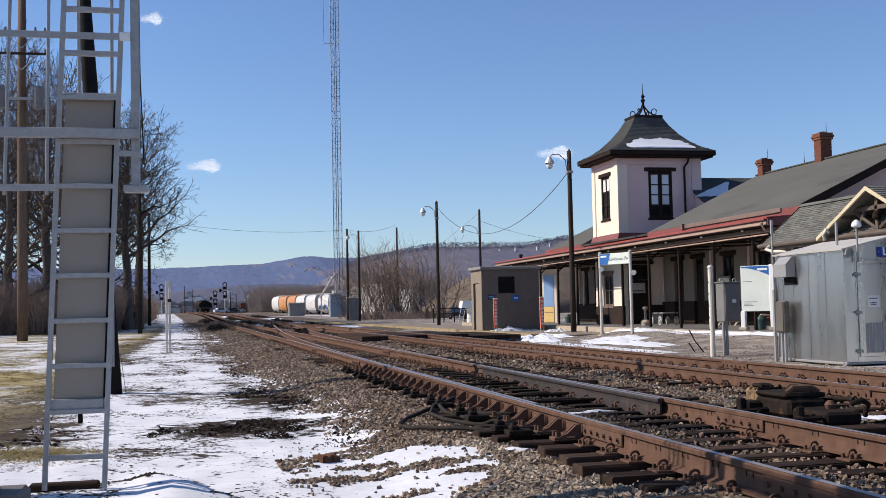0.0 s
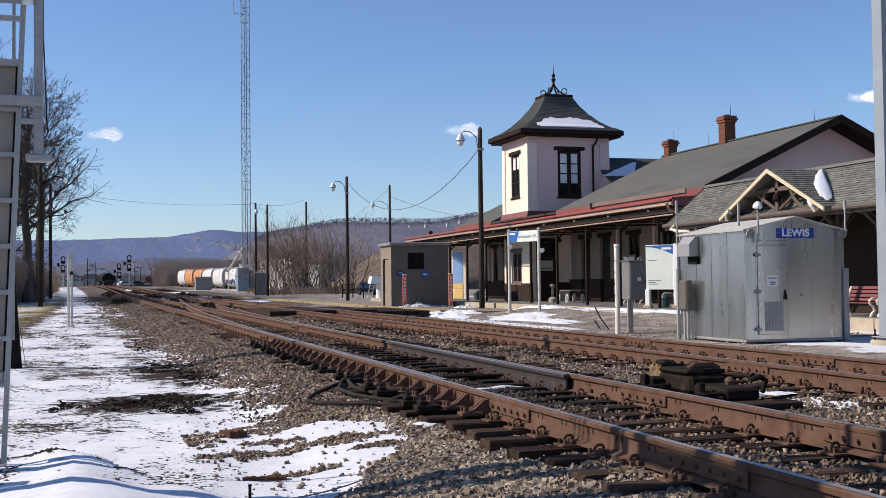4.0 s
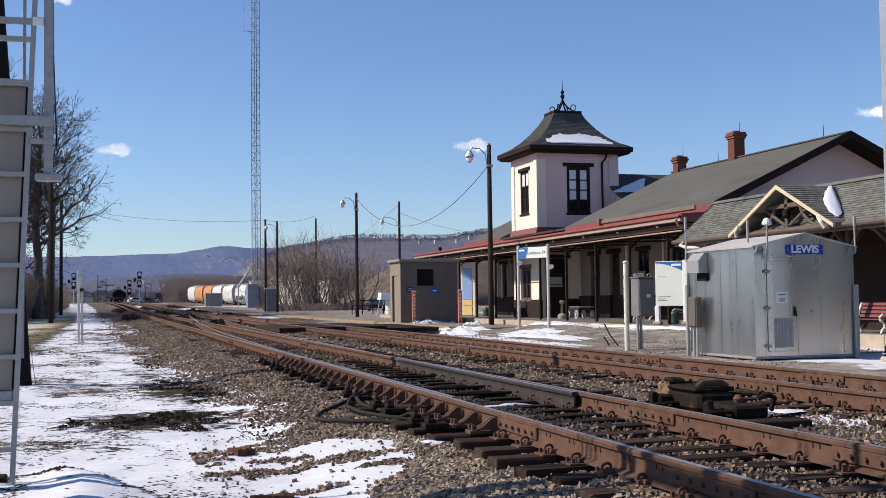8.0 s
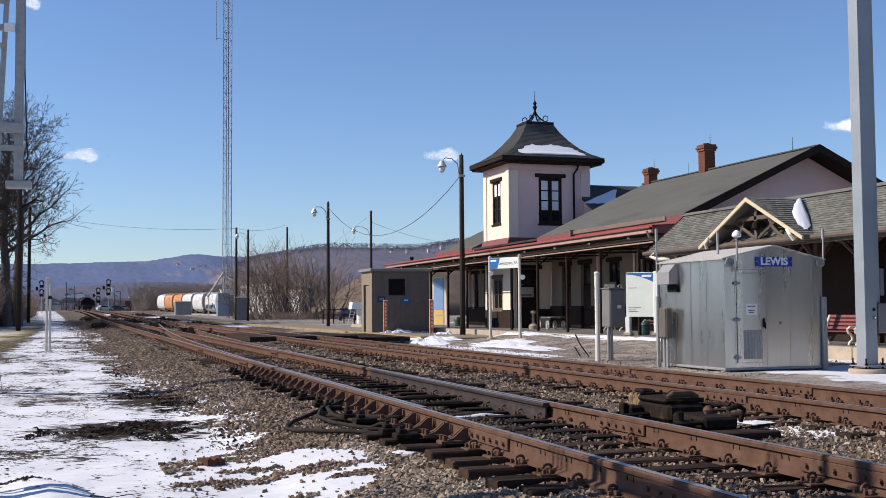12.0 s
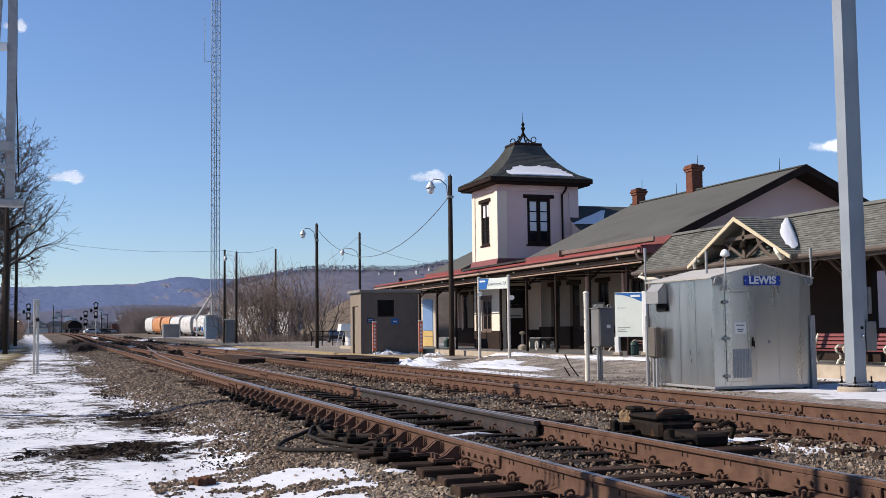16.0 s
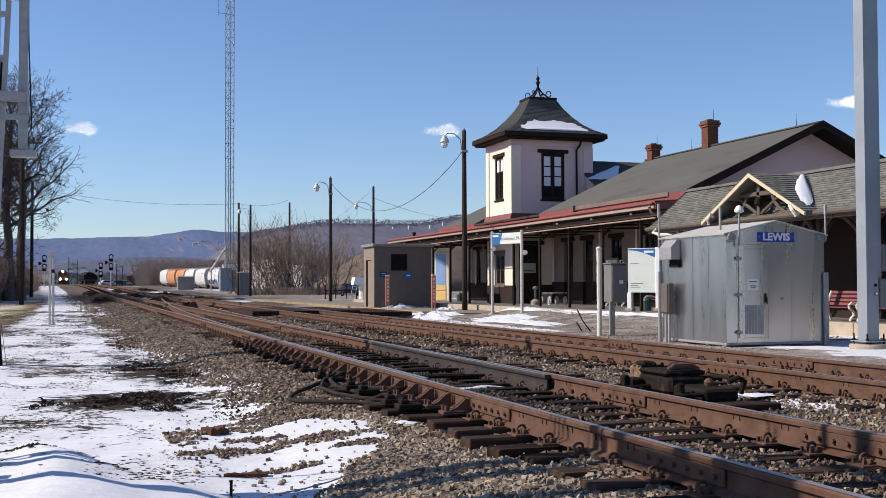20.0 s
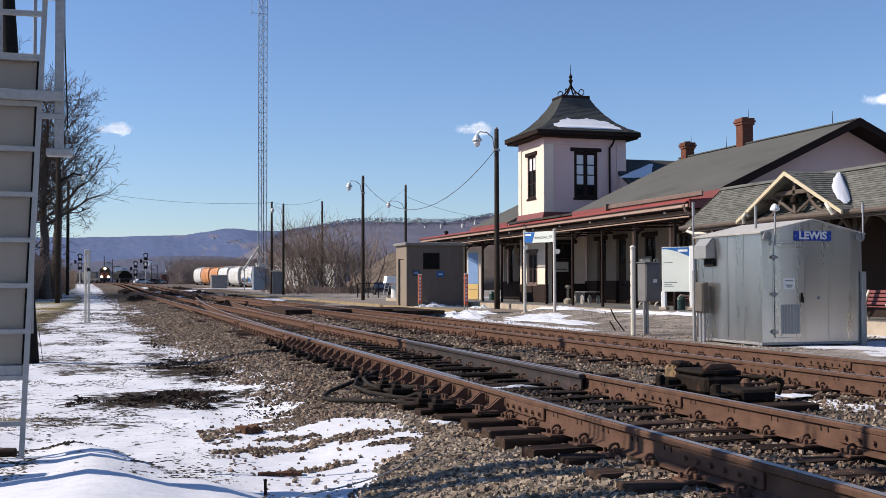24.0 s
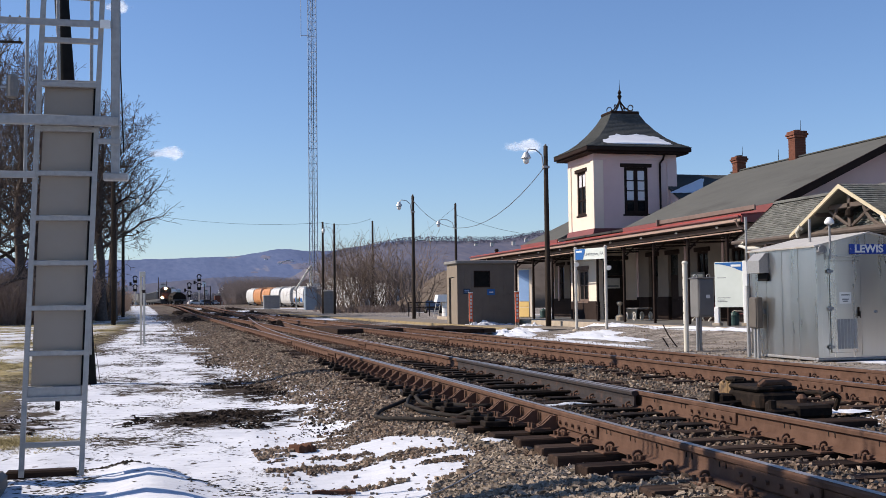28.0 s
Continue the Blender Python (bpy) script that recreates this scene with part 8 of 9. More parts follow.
# ---- brushwood along the edge of the woods ----
def build_thicket(name, label, seed, count, area, h, mat, r=0.012):
    rng = random.Random(seed)
    g = Geo()
    x0, x1, y0, y1 = area
    for _ in range(count):
        x, y = rng.uniform(x0, x1), rng.uniform(y0, y1)
        p = Vector((x, y, ground_z(x, y) - 0.05))
        hh = h * rng.uniform(0.45, 1.0)
        for _k in range(3):
            d = Vector((rng.uniform(-0.5, 0.5), rng.uniform(-0.5, 0.5), 1))
            mid = p + d * hh * 0.5
            tip = mid + Vector((rng.uniform(-0.5, 0.5), rng.uniform(-0.5, 0.5), 0.7)) * hh * 0.5
            g.tube([p, mid, tip], [r * 1.6, r, r * 0.5], 3, cap=False)
            for _j in range(3):
                b = p.lerp(tip, rng.uniform(0.3, 0.95))
                g.tube([b, b + Vector((rng.uniform(-0.5, 0.5), rng.uniform(-0.5, 0.5), rng.uniform(0.1, 0.6))) * hh * 0.35], [r, r * 0.4], 3, cap=False)
    tagged(part(name, g, mat, None), label, "brushwood", kind="stuff")


# Far and town twigs have distance haze mixed into their base colours.
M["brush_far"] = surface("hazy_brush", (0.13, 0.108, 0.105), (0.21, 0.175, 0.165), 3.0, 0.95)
M["brush_town"] = surface("hazy_town_brush", (0.085, 0.088, 0.115), (0.14, 0.135, 0.155), 3.0, 0.95)
M["brush_dark"] = surface("dark_brushwood", (0.14, 0.10, 0.082), (0.26, 0.195, 0.160), 0.8, 0.95)
build_thicket("brushwood", "dense brown brushwood under the bare trees", 5, 3000, (-46, -7.0, 100, 175), 6.0, "brush_dark", 0.035)
build_thicket("brushwood", "low brown brush beside the far path", 6, 900, (-12, -5.8, 118, 215), 4.2, "brush_dark", 0.022)
build_thicket("brushwood", "low dry growth along the yard edge", 7, 420, (20.5, 34, 140, 158), 1.3, "brush", 0.02)
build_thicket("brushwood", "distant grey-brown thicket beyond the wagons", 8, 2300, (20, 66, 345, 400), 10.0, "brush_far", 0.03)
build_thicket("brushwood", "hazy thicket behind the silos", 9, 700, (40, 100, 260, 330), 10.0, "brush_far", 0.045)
build_thicket("brushwood", "thick dark brush along the edge of the woods", 11, 2600, (-18, -6.4, 92, 150), 5.0, "brush_dark", 0.02)


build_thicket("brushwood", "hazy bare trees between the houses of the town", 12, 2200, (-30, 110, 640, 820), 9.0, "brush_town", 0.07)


# ---- spoil and old snow between the far tracks ----
def build_spoil(name, label, seed, spots, mat, size, tall):
    rng = random.Random(seed)
    g = Geo()
    for cx, cy, rx, ry, n in spots:
        for _ in range(n):
            a, r = rng.uniform(0, 6.283), rng.random() ** 0.6
            x, y = cx + rx * r * math.cos(a), cy + ry * r * math.sin(a)
            if min(abs(x - bend(y) - c) for c in (3.38, 4.88, 7.52, 9.02)) < 0.28:
                continue
            z, s = ground_z(x, y), size * rng.uniform(0.5, 1.3)
            top = s * tall * (1.2 - r) * rng.uniform(0.6, 1.3)
            vs = [(x + s * math.cos(k * 1.2566) * rng.uniform(0.6, 1.4), y + s * math.sin(k * 1.2566) * rng.uniform(0.6, 1.4), z - 0.02) for k in range(5)]
            vs += [((p[0] + x) * 0.5 + rng.uniform(-0.2, 0.2) * s, (p[1] + y) * 0.5, z + top * rng.uniform(0.6, 1.0)) for p in vs]
            g.add(vs, [(k, (k + 1) % 5, 5 + (k + 1) % 5, 5 + k) for k in range(5)] + [(5, 6, 7, 8, 9)])
    tagged(part(name, g, mat, None), label, "rubble" if mat != "snow" else "snow", kind="stuff")


build_spoil("spoil", "dark lumps of spoil between the far tracks", 41, ((6.2, 62, 0.7, 7, 60), (6.2, 88, 0.8, 9, 110), (2.2, 95, 0.8, 16, 120), (11.2, 104, 1.4, 10, 90), (6.2, 125, 0.8, 14, 130), (11.6, 150, 1.6, 16, 120), (6.3, 175, 0.8, 18, 140), (2.0, 160, 0.8, 24, 120), (12.0, 205, 1.8, 20, 120)), "wet_earth", 0.26, 1.1)
build_spoil("old_snow", "thin leftover snow beside the far tracks", 42, ((6.2, 104, 0.6, 7, 30), (11.8, 128, 1.4, 8, 40), (12.4, 175, 1.8, 12, 50), (6.3, 150, 0.6, 9, 30), (6.3, 205, 0.7, 14, 40), (13.0, 92, 1.0, 4, 24)), "snow", 0.34, 0.25)


# ---- lattice mast with stays ----
def build_mast():
    m = thing("lattice_mast", "tall thin triangular lattice radio mast of grey steel", "radio mast", (28.9, 221.5, 0.3))
    r, h = 0.95, 78.0
    legs = [(r * math.cos(a), r * math.sin(a)) for a in (math.pi / 2, math.pi * 7 / 6, math.pi * 11 / 6)]
    for x, y in legs:
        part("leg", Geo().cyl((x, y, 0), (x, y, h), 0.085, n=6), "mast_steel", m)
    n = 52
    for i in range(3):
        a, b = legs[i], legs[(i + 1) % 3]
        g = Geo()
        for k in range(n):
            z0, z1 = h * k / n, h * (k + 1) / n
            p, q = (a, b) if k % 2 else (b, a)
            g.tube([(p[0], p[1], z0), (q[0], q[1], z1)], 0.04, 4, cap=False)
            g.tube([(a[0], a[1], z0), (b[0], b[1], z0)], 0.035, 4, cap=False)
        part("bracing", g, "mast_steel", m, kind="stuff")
    part("feed_cable", Geo().cyl((0.2, -0.4, 0), (0.2, -0.4, h), 0.06, n=6), "black", m)
    arm = part("antenna_arm", Geo().tube([(0, 0, 54.2), (-2.2, -0.4, 54.2)], 0.06, 6), "mast_steel", m)
    part("whip_antenna", Geo().cyl((-2.2, -0.4, 53.8), (-2.2, -0.4, 63.0), 0.06, n=6), "mast_steel", arm)


# Steel tinted bluish in its base colour to stand for distance haze.
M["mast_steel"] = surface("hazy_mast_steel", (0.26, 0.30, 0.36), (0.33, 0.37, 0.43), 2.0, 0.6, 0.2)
build_mast()


# ---- grain wagons, silo, huts in the yard ----
def hopper_car(mat, label, stripe=None):
    """A covered hopper with bulging smooth sides, roof hatches, end platforms and bogies."""
    c = thing("hopper_wagon", label, "railway wagon", (0, 0, 0), group="standing hopper wagons")
    half = [(0.75, 0.55), (1.30, 1.05), (1.52, 1.55), (1.60, 2.2), (1.60, 2.9), (1.50, 3.45), (1.25, 3.85), (0.85, 4.08), (0.35, 4.16)]
    prof = half + [(-x, z) for x, z in reversed(half)]
    part("body", Geo().prism(prof, -4.7, 4.7), mat, c)
    for y in (-4.72, -1.6, 1.6, 4.72):
        rim = [(x * 1.015, 0.55 + (z - 0.55) * 1.012) for x, z in prof]
        part("body_hoop", Geo().prism(rim, y - 0.06, y + 0.06), mat, c)
    part("running_board", Geo().box(-0.45, 0.45, -4.8, 4.8, 4.17, 4.23), "galv", c)
    for y in (-3.2, 0.0, 3.2):
        part("hatch", Geo().box(-0.55, 0.55, y - 0.9, y + 0.9, 4.235, 4.33, 0.03), mat, c)
    for y in (-2.9, 0.0, 2.9):
        part("discharge_hopper", Geo().prism([(-0.9, 0.75), (0.9, 0.75), (0.35, 0.25), (-0.35, 0.25)], y - 1.0, y + 1.0), "ember", c)
    for s in (-1, 1):
        part("end_sill", Geo().box(-1.45, 1.45, s * 5.25 - 0.35, s * 5.25 + 0.35, 0.75, 1.05, 0.02), "ember", c)
        ld = part("end_ladder", Geo().box(-1.40, -1.34, s * 5.05 - 0.03, s * 5.05 + 0.03, 1.06, 4.0).box(-0.95, -0.89, s * 5.05 - 0.03, s * 5.05 + 0.03, 1.06, 4.0), "galv", c)
        for k in range(7):
            part("rung", Geo().box(-1.34, -0.95, s * 5.05 - 0.02, s * 5.05 + 0.02, 1.3 + 0.4 * k, 1.34 + 0.4 * k), "galv", ld)
        t = part("bogie", Geo().box(-1.2, 1.2, s * 4.1 - 1.1, s * 4.1 + 1.1, 0.35, 0.7, 0.04), "ember", c)
        for dy in (-0.85, 0.85):
            for sx in (-0.87, 0.87):
                part("wheel", Geo().cyl((sx - 0.12, s * 4.1 + dy, 0.42), (sx + 0.12, s * 4.1 + dy, 0.42), 0.42, n=14), "dark_iron", t)
    if stripe:
        for k, (y, z, w) in enumerate(((-3.8, 1.25, 1.2), (-2.2, 1.45, 0.8), (-0.9, 1.2, 1.5), (1.2, 1.4, 1.1), (2.7, 1.25, 1.3))):
            part("paint_mark", Geo().box(-1.64, -1.50, y, y + w, z, z + 0.75), (stripe, "timber_new", "green_can")[k % 3], c)
    return c


wagon_line = [(21.51, 270.0), (22.34, 259.0), (23.35, 248.0), (24.26, 237.0), (25.30, 226.0), (26.59, 215.0)]
wagon_kinds = (("white_car", "white covered hopper wagon standing in the yard", None), ("orange_car", "orange covered hopper wagon standing in the yard", None), ("orange_car", "second orange covered hopper wagon in the yard", None),
               ("white_car", "white covered hopper wagon beside the orange ones", None), ("white_car", "pale covered hopper wagon standing in the yard", None), ("white_car", "pale hopper wagon with faded paint marks along its side", "sign_mid"))
for (x, y), (mat, lab, st) in zip(wagon_line, wagon_kinds):
    hopper_car(mat, lab, st).matrix_world = pose(x, y, ground_z(x, y) - 0.22, 0, 0, 5)


def build_silo():
    s = thing("grain_silo", "bluish steel grain house with a sloping white auger pipe", "silo", (27.7, 184.0, ground_z(27.7, 184.0) - 0.1))
    part("leg_house", Geo().box(-5.2, -3.3, -1, 1, 0, 3.9, 0.05), "steel_blue", s)
    part("bin", Geo().box(-3.25, -2.6, -1.2, 1.2, 0, 3.5, 0.05), "grey_box", s)
    part("auger", Geo().tube([(-6.9, -1.6, 3.3), (-4.1, 0.0, 7.3)], 0.17, 8), "pale_steel", s)
    part("auger_leg", Geo().tube([(-6.7, -1.5, 0), (-6.7, -1.5, 3.6)], 0.08, 6), "pale_steel", s)
    part("vent_pipe", Geo().cyl((-4.1, 0.0, 3.9), (-4.1, 0.0, 7.4), 0.14, n=8), "pale_steel", s)


build_silo()


def hut(x, y, w, d, h, mat, label, roof=0.0, name="hut", roof_mat="pale_steel"):
    z = ground_z(x, y) - 0.2
    t = thing(name, label, "building", (x, y, z))
    part("wall", Geo().box(-w / 2, w / 2, -d / 2, d / 2, 0, h, 0.02), mat, t)
    if roof:
        part("roof", Geo().prism([(-w / 2 - 0.2, h), (w / 2 + 0.2, h), (0, h + roof)], -d / 2 - 0.2, d / 2 + 0.2), roof_mat, t)
    else:
        part("roof", Geo().box(-w / 2 - 0.1, w / 2 + 0.1, -d / 2 - 0.1, d / 2 + 0.1, h, h + 0.12, 0.02), roof_mat, t)
    part("door", Geo().box(-0.4, 0.4, -d / 2 - 0.05, -d / 2 - 0.002, 0.1, min(h * 0.8, 2.1), 0.01), "grey_box", t)
    return t


hut(19.1, 206.0, 2.8, 2.8, 2.5, "grey_box", "square grey metal hut beside the yard track")
hut(20.4, 141.5, 1.5, 1.5, 3.0, "grey_box", "tall grey cabinet beside the poles")
hut(27.2, 197.0, 5.0, 3.0, 4.6, "white_car", "long white flat-roofed building behind the grey cabinets")
for x, y, w, d, h, roof, label in ((31.4, 193.0, 4.0, 8.0, 4.6, 1.0, "white gabled building half hidden by bare shrubs"), (38.2, 202.0, 4.0, 7.0, 3.9, 0.8, "low white outbuilding half hidden by bare shrubs")):
    b = hut(x, y, w, d, h, "white_car", label, roof)
    b.matrix_world = pose(x, y, ground_z(x, y) - 0.2, 0, 0, 38)
hut(22.6, 372, 3.2, 4, 2.3, "orange_car", "small orange container far down the yard")
hut(25.6, 372, 2.2, 4, 2.0, "rust", "low rusty container far down the yard")


def build_tank():
    t = thing("water_tank", "white box tank on a drum with a short ladder", "tank", (24.62, 99.0, ground_z(24.62, 99.0)))
    part("drum", Geo().lathe([(0.42, 0), (0.45, 0.06), (0.45, 1.25), (0.40, 1.32)], (0.45, 0, 0.0), 16), "white", t)
    for z in (0.4, 0.85):
        part("drum_hoop", Geo().lathe([(0.455, 0), (0.47, 0.02), (0.455, 0.04)], (0.45, 0, z), 16), "pale_steel", t)
    part("hopper", Geo().prism([(-0.62, 1.36), (0.95, 1.36), (0.95, 2.02), (-0.50, 2.02)], -0.6, 0.6), "white", t)
    for s in (-1, 1):
        part("ladder_stile", Geo().tube([(-0.75 + 0.2 * s, -0.5, 0), (-0.45 + 0.2 * s, -0.5, 1.4)], 0.03, 5), "pale_steel", t)
    for k in range(4):
        part("ladder_rung", Geo().tube([(-0.90 + 0.07 * k, -0.5, 0.3 + k * 0.3), (-0.50 + 0.07 * k, -0.5, 0.3 + k * 0.3)], 0.025, 5), "pale_steel", t)


build_tank()


def build_guard_rail():
    g = thing("guard_rail", "low dark pipe guard rail along the yard edge", "railing", (0, 0, 0))
    pts = [(22.6, 104.0), (23.6, 104.0), (24.6, 103.9), (25.6, 103.8)]
    for x, y in pts:
        part("post", Geo().cyl((x, y, ground_z(x, y) - 0.3), (x, y, 1.0), 0.05, n=6), "dark_iron", g)
    for z in (0.45, 0.95):
        part("pipe", Geo().tube([(x, y, z) for x, y in pts], 0.04, 6), "dark_iron", g)


build_guard_rail()


def build_car(x, y, turn, mat, label):
    c = thing("parked_car", label, "car", pose(x, y, ground_z(x, y), 0, 0, turn))
    part("body", Geo().prism([(-2.2, 0.35), (2.2, 0.35), (2.25, 0.75), (1.4, 0.95), (0.8, 1.45), (-1.2, 1.48), (-1.9, 1.0), (-2.25, 0.85)], -0.88, 0.88), mat, c)
    part("side_window", Geo().prism([(-1.55, 1.0), (1.1, 1.0), (0.72, 1.38), (-1.1, 1.40)], -0.895, -0.885), "pane", c)
    for wx in (-1.35, 1.35):
        for wy in (-0.86, 0.86):
            w = part("wheel", Geo().cyl((wx, wy - 0.1, 0.32), (wx, wy + 0.1, 0.32), 0.32, n=16), "rubber", c)
            part("rim", Geo().cyl((wx, wy - 0.11, 0.32), (wx, wy + 0.11, 0.32), 0.18, n=12), "galv", w)


M["car_blue"] = surface("dark_blue_car_paint", (0.02, 0.03, 0.05), (0.025, 0.035, 0.06), 1.0, 0.25)
M["car_white"] = surface("white_car_paint", (0.6, 0.6, 0.6), (0.66, 0.66, 0.66), 1.0, 0.25)
build_car(31.2, 130, 80, "car_blue", "dark blue car parked beyond the guard rail")
for k, (x, y, m2) in enumerate(((9.0, 330, "car_white"), (12.2, 338, "car_blue"), (14.6, 350, "car_white"))):
    build_car(x, y, 20 + 9 * k, m2, "car parked far down beside the tracks")


# ---- colour-light signals down the line ----
def build_signal(x, y, heads):
    z = ground_z(x, y)
    s = thing("railway_signal", "black two-headed railway signal on a grey mast", "signal", (x, y, z), group="signals down the line")
    part("mast", Geo().cyl((0, 0, -0.3), (0, 0, heads), 0.10, n=8), "pale_steel", s)
    for k, zz in enumerate((heads - 0.4, heads - 2.3)):
        h = part("head", Geo().box(-0.42, 0.42, -0.10, 0.10, zz - 0.75, zz - 0.12, 0.05).box(-0.42, -0.30, -0.10, 0.10, zz - 0.13, zz + 0.35, 0.02).box(0.30, 0.42, -0.10, 0.10, zz - 0.13, zz + 0.35, 0.02), "black", s)
        part("hood", Geo().tube([(0.45 * math.cos(a), -0.25, zz + 0.3 + 0.45 * math.sin(a)) for a in [i * math.pi / 8 for i in range(9)]], 0.12, 6), "black", h)
    part("side_bracket", Geo().box(-1.1, -0.4, -0.05, 0.05, heads - 1.5, heads - 1.35).box(-1.2, -0.75, -0.1, 0.1, heads - 1.75, heads - 1.0), "black", s)


build_signal(-6.0, 255, 6.6)
build_signal(7.65, 252, 6.6)
build_signal(5.9, 268, 5.0)
for x, y, h in ((-1.3, 330, 9.0), (1.2, 420, 10.0), (10.5, 300, 6.5), (12.4, 310, 6.0)):
    pole_thing("utility_pole", "thin distant pole beside the line", x, y, h, 0.13)


# ---- standing dark wagon on the far track ----
def build_dark_wagon():
    w = thing("dark_wagon", "dark standing freight wagon on the far track", "railway wagon", pose(4.1, 300, rise(300) - 0.05, 0, 0, 7.5))
    part("body", Geo().prism([(-1.5, 0.9), (1.5, 0.9), (1.65, 1.4), (1.6, 2.3), (1.1, 2.75), (-1.1, 2.75), (-1.6, 2.3), (-1.65, 1.4)], 0, 11), "dark_iron", w)
    for y in (0.1, 2.8, 5.5, 8.2, 10.9):
        part("side_stake", Geo().box(-1.75, -1.66, y - 0.1, y + 0.1, 0.9, 2.5).box(1.66, 1.75, y - 0.1, y + 0.1, 0.9, 2.5), "ember", w)
    part("end_platform", Geo().box(-1.5, 1.5, -1.0, -0.01, 0.8, 1.3, 0.05), "ember", w)
    part("load", Geo().prism([(-1.1, 2.7), (-0.6, 3.2), (0.5, 3.15), (1.0, 2.75)], 0.5, 10), "dark_iron", w)
    for y in (1.8, 9.2):
        b = part("bogie", Geo().box(-1.2, 1.2, y - 1.1, y + 1.1, 0.4, 0.88, 0.05), "ember", w)
        for dy in (-0.8, 0.8):
            for sx in (-0.85, 0.85):
                part("wheel", Geo().cyl((sx - 0.1, y + dy, 0.45), (sx + 0.1, y + dy, 0.45), 0.45, n=14), "dark_iron", b)
    part("coupler", Geo().box(-0.15, 0.15, -1.5, -1.01, 0.85, 1.1, 0.03), "dark_iron", w)


build_dark_wagon()


# ---- town and hills in the distance ----
def build_town():
    rng = random.Random(31)
    mats = ("tan_wall", "white", "tan_wall", "brick", "tan_wall")
    for k in range(40):
        y = rng.uniform(620, 1150)
        x = -0.03 * y + rng.uniform(0, 0.13) * y
        hut(x, y, rng.uniform(7, 13), rng.uniform(7, 10), rng.uniform(3.0, 6), mats[k % 5], "distant small-town house with a grey roof", rng.uniform(1.5, 3.0), "house", "shed_roof")


build_town()


def build_slope_houses():
    """Small pale houses stepping up the low rise behind the town."""
    rng = random.Random(36)
    for k in range(46):
        t = rng.uniform(0.05, 0.8)
        y = 1000 + 300 * t - 6
        x = y * rng.uniform(-0.045, 0.085)
        z = (27 + 6 * math.sin(x / 60.0)) * t ** 1.15 - 1.5 * (1 - t)
        h = thing("house", "tiny pale house on the wooded slope", "building", (x, y, z - 1.0))
        w, d = rng.uniform(1.6, 3.2), rng.uniform(2.0, 3.5)
        e = rng.uniform(3.0, 5.0)
        part("wall", Geo().box(-w, w, -d, d, -1, e), ("white", "tan_wall", "white", "pale_steel")[k % 4], h)
        part("roof", Geo().prism([(-w - 0.3, e), (w + 0.3, e), (0, e + w * 0.6)], -d - 0.3, d + 0.3), ("shed_roof", "snow", "shed_roof")[k % 3], h)


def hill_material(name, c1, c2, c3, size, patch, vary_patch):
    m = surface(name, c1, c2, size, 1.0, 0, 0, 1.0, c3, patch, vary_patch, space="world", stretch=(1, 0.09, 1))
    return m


def hill_z(x, yy, t, top, seed, rough):
    """Height of a hillside, t from its foot to its crest, with tree-like roughness."""
    h = top(x) * (t ** 1.15)
    h += rough * t * (noise.noise((x * 0.004, yy * 0.004, seed)) * 2.2 + noise.noise((x * 0.02, yy * 0.02, seed)) * 0.8 + noise.noise((x * 0.11, yy * 0.11, seed)) * 0.35)
    h += (0.9 + 0.2 * rough) * t * max(0.0, noise.noise((x * 0.006, yy * 0.006, seed + 5)) + 0.35) * noise.noise((x * 0.21, yy * 0.05, seed + 2))
    return h - 1.5 * (1 - t)


def ridge(name, label, mat, x0, x1, y, depth, top, seed, rough):
    """A long hill: crest height top(x) at distance y, falling towards the camera, with tree-like roughness."""
    nx, nv = 800, 34
    vs, fs = [], []
    for j in range(nv + 1):
        t = j / nv
        for i in range(nx + 1):
            x = x0 + (x1 - x0) * i / nx
            yy = y - depth * (1 - t)
            vs.append((x, yy, hill_z(x, yy, t, top, seed, rough)))
    w = nx + 1
    for j in range(nv):
        for i in range(nx):
            fs.append((j * w + i, j * w + i + 1, (j + 1) * w + i + 1, (j + 1) * w + i))
    me = bpy.data.meshes.new(name)
    me.from_pydata(vs, [], fs)
    me.materials.append(mat)
    me.polygons.foreach_set("use_smooth", [True] * len(me.polygons))
    return tagged(new(name, me), label, "hill", kind="structure")


# Distance haze is mixed into these base colours as a blue tint.
M["far_hill"] = hill_material("far_hill_hazed", (0.086, 0.120, 0.220), (0.132, 0.164, 0.266), (0.25, 0.235, 0.26), 14.0, 60.0, 0.30)
M["near_hill"] = hill_material("brown_hill_hazed", (0.088, 0.098, 0.148), (0.155, 0.147, 0.178), (0.27, 0.225, 0.205), 9.0, 50.0, 0.36)


def far_top(x):
    return 130 + 6 * sstep(20, 110, x) + 20 * sstep(165, 345, x) - 4 * sstep(350, 400, x) + 30 * sstep(420, 700, x) + 1.5 * math.sin(x / 95.0)


def near_top(x):
    return 20 + 49 * sstep(110, 240, x) + 16 * sstep(215, 330, x) + 10 * sstep(440, 520, x) + 12 * sstep(540, 760, x)


ridge("backdrop_hill", "long wooded ridge on the horizon, coloured with blue haze", M["far_hill"], -1600, 2300, 3200, 1300, far_top, 3.3, 2.6)
ridge("backdrop_hill", "brown wooded hillside behind the station, tinted with haze", M["near_hill"], 60, 1500, 1480, 700, near_top, 8.8, 2.6)
build_slope_houses()
# The town slope carries the same haze in its base colours.
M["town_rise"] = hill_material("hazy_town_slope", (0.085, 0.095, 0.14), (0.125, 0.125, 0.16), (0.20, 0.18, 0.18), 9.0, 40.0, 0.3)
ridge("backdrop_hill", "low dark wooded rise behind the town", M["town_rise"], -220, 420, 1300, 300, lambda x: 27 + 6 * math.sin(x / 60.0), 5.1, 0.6)


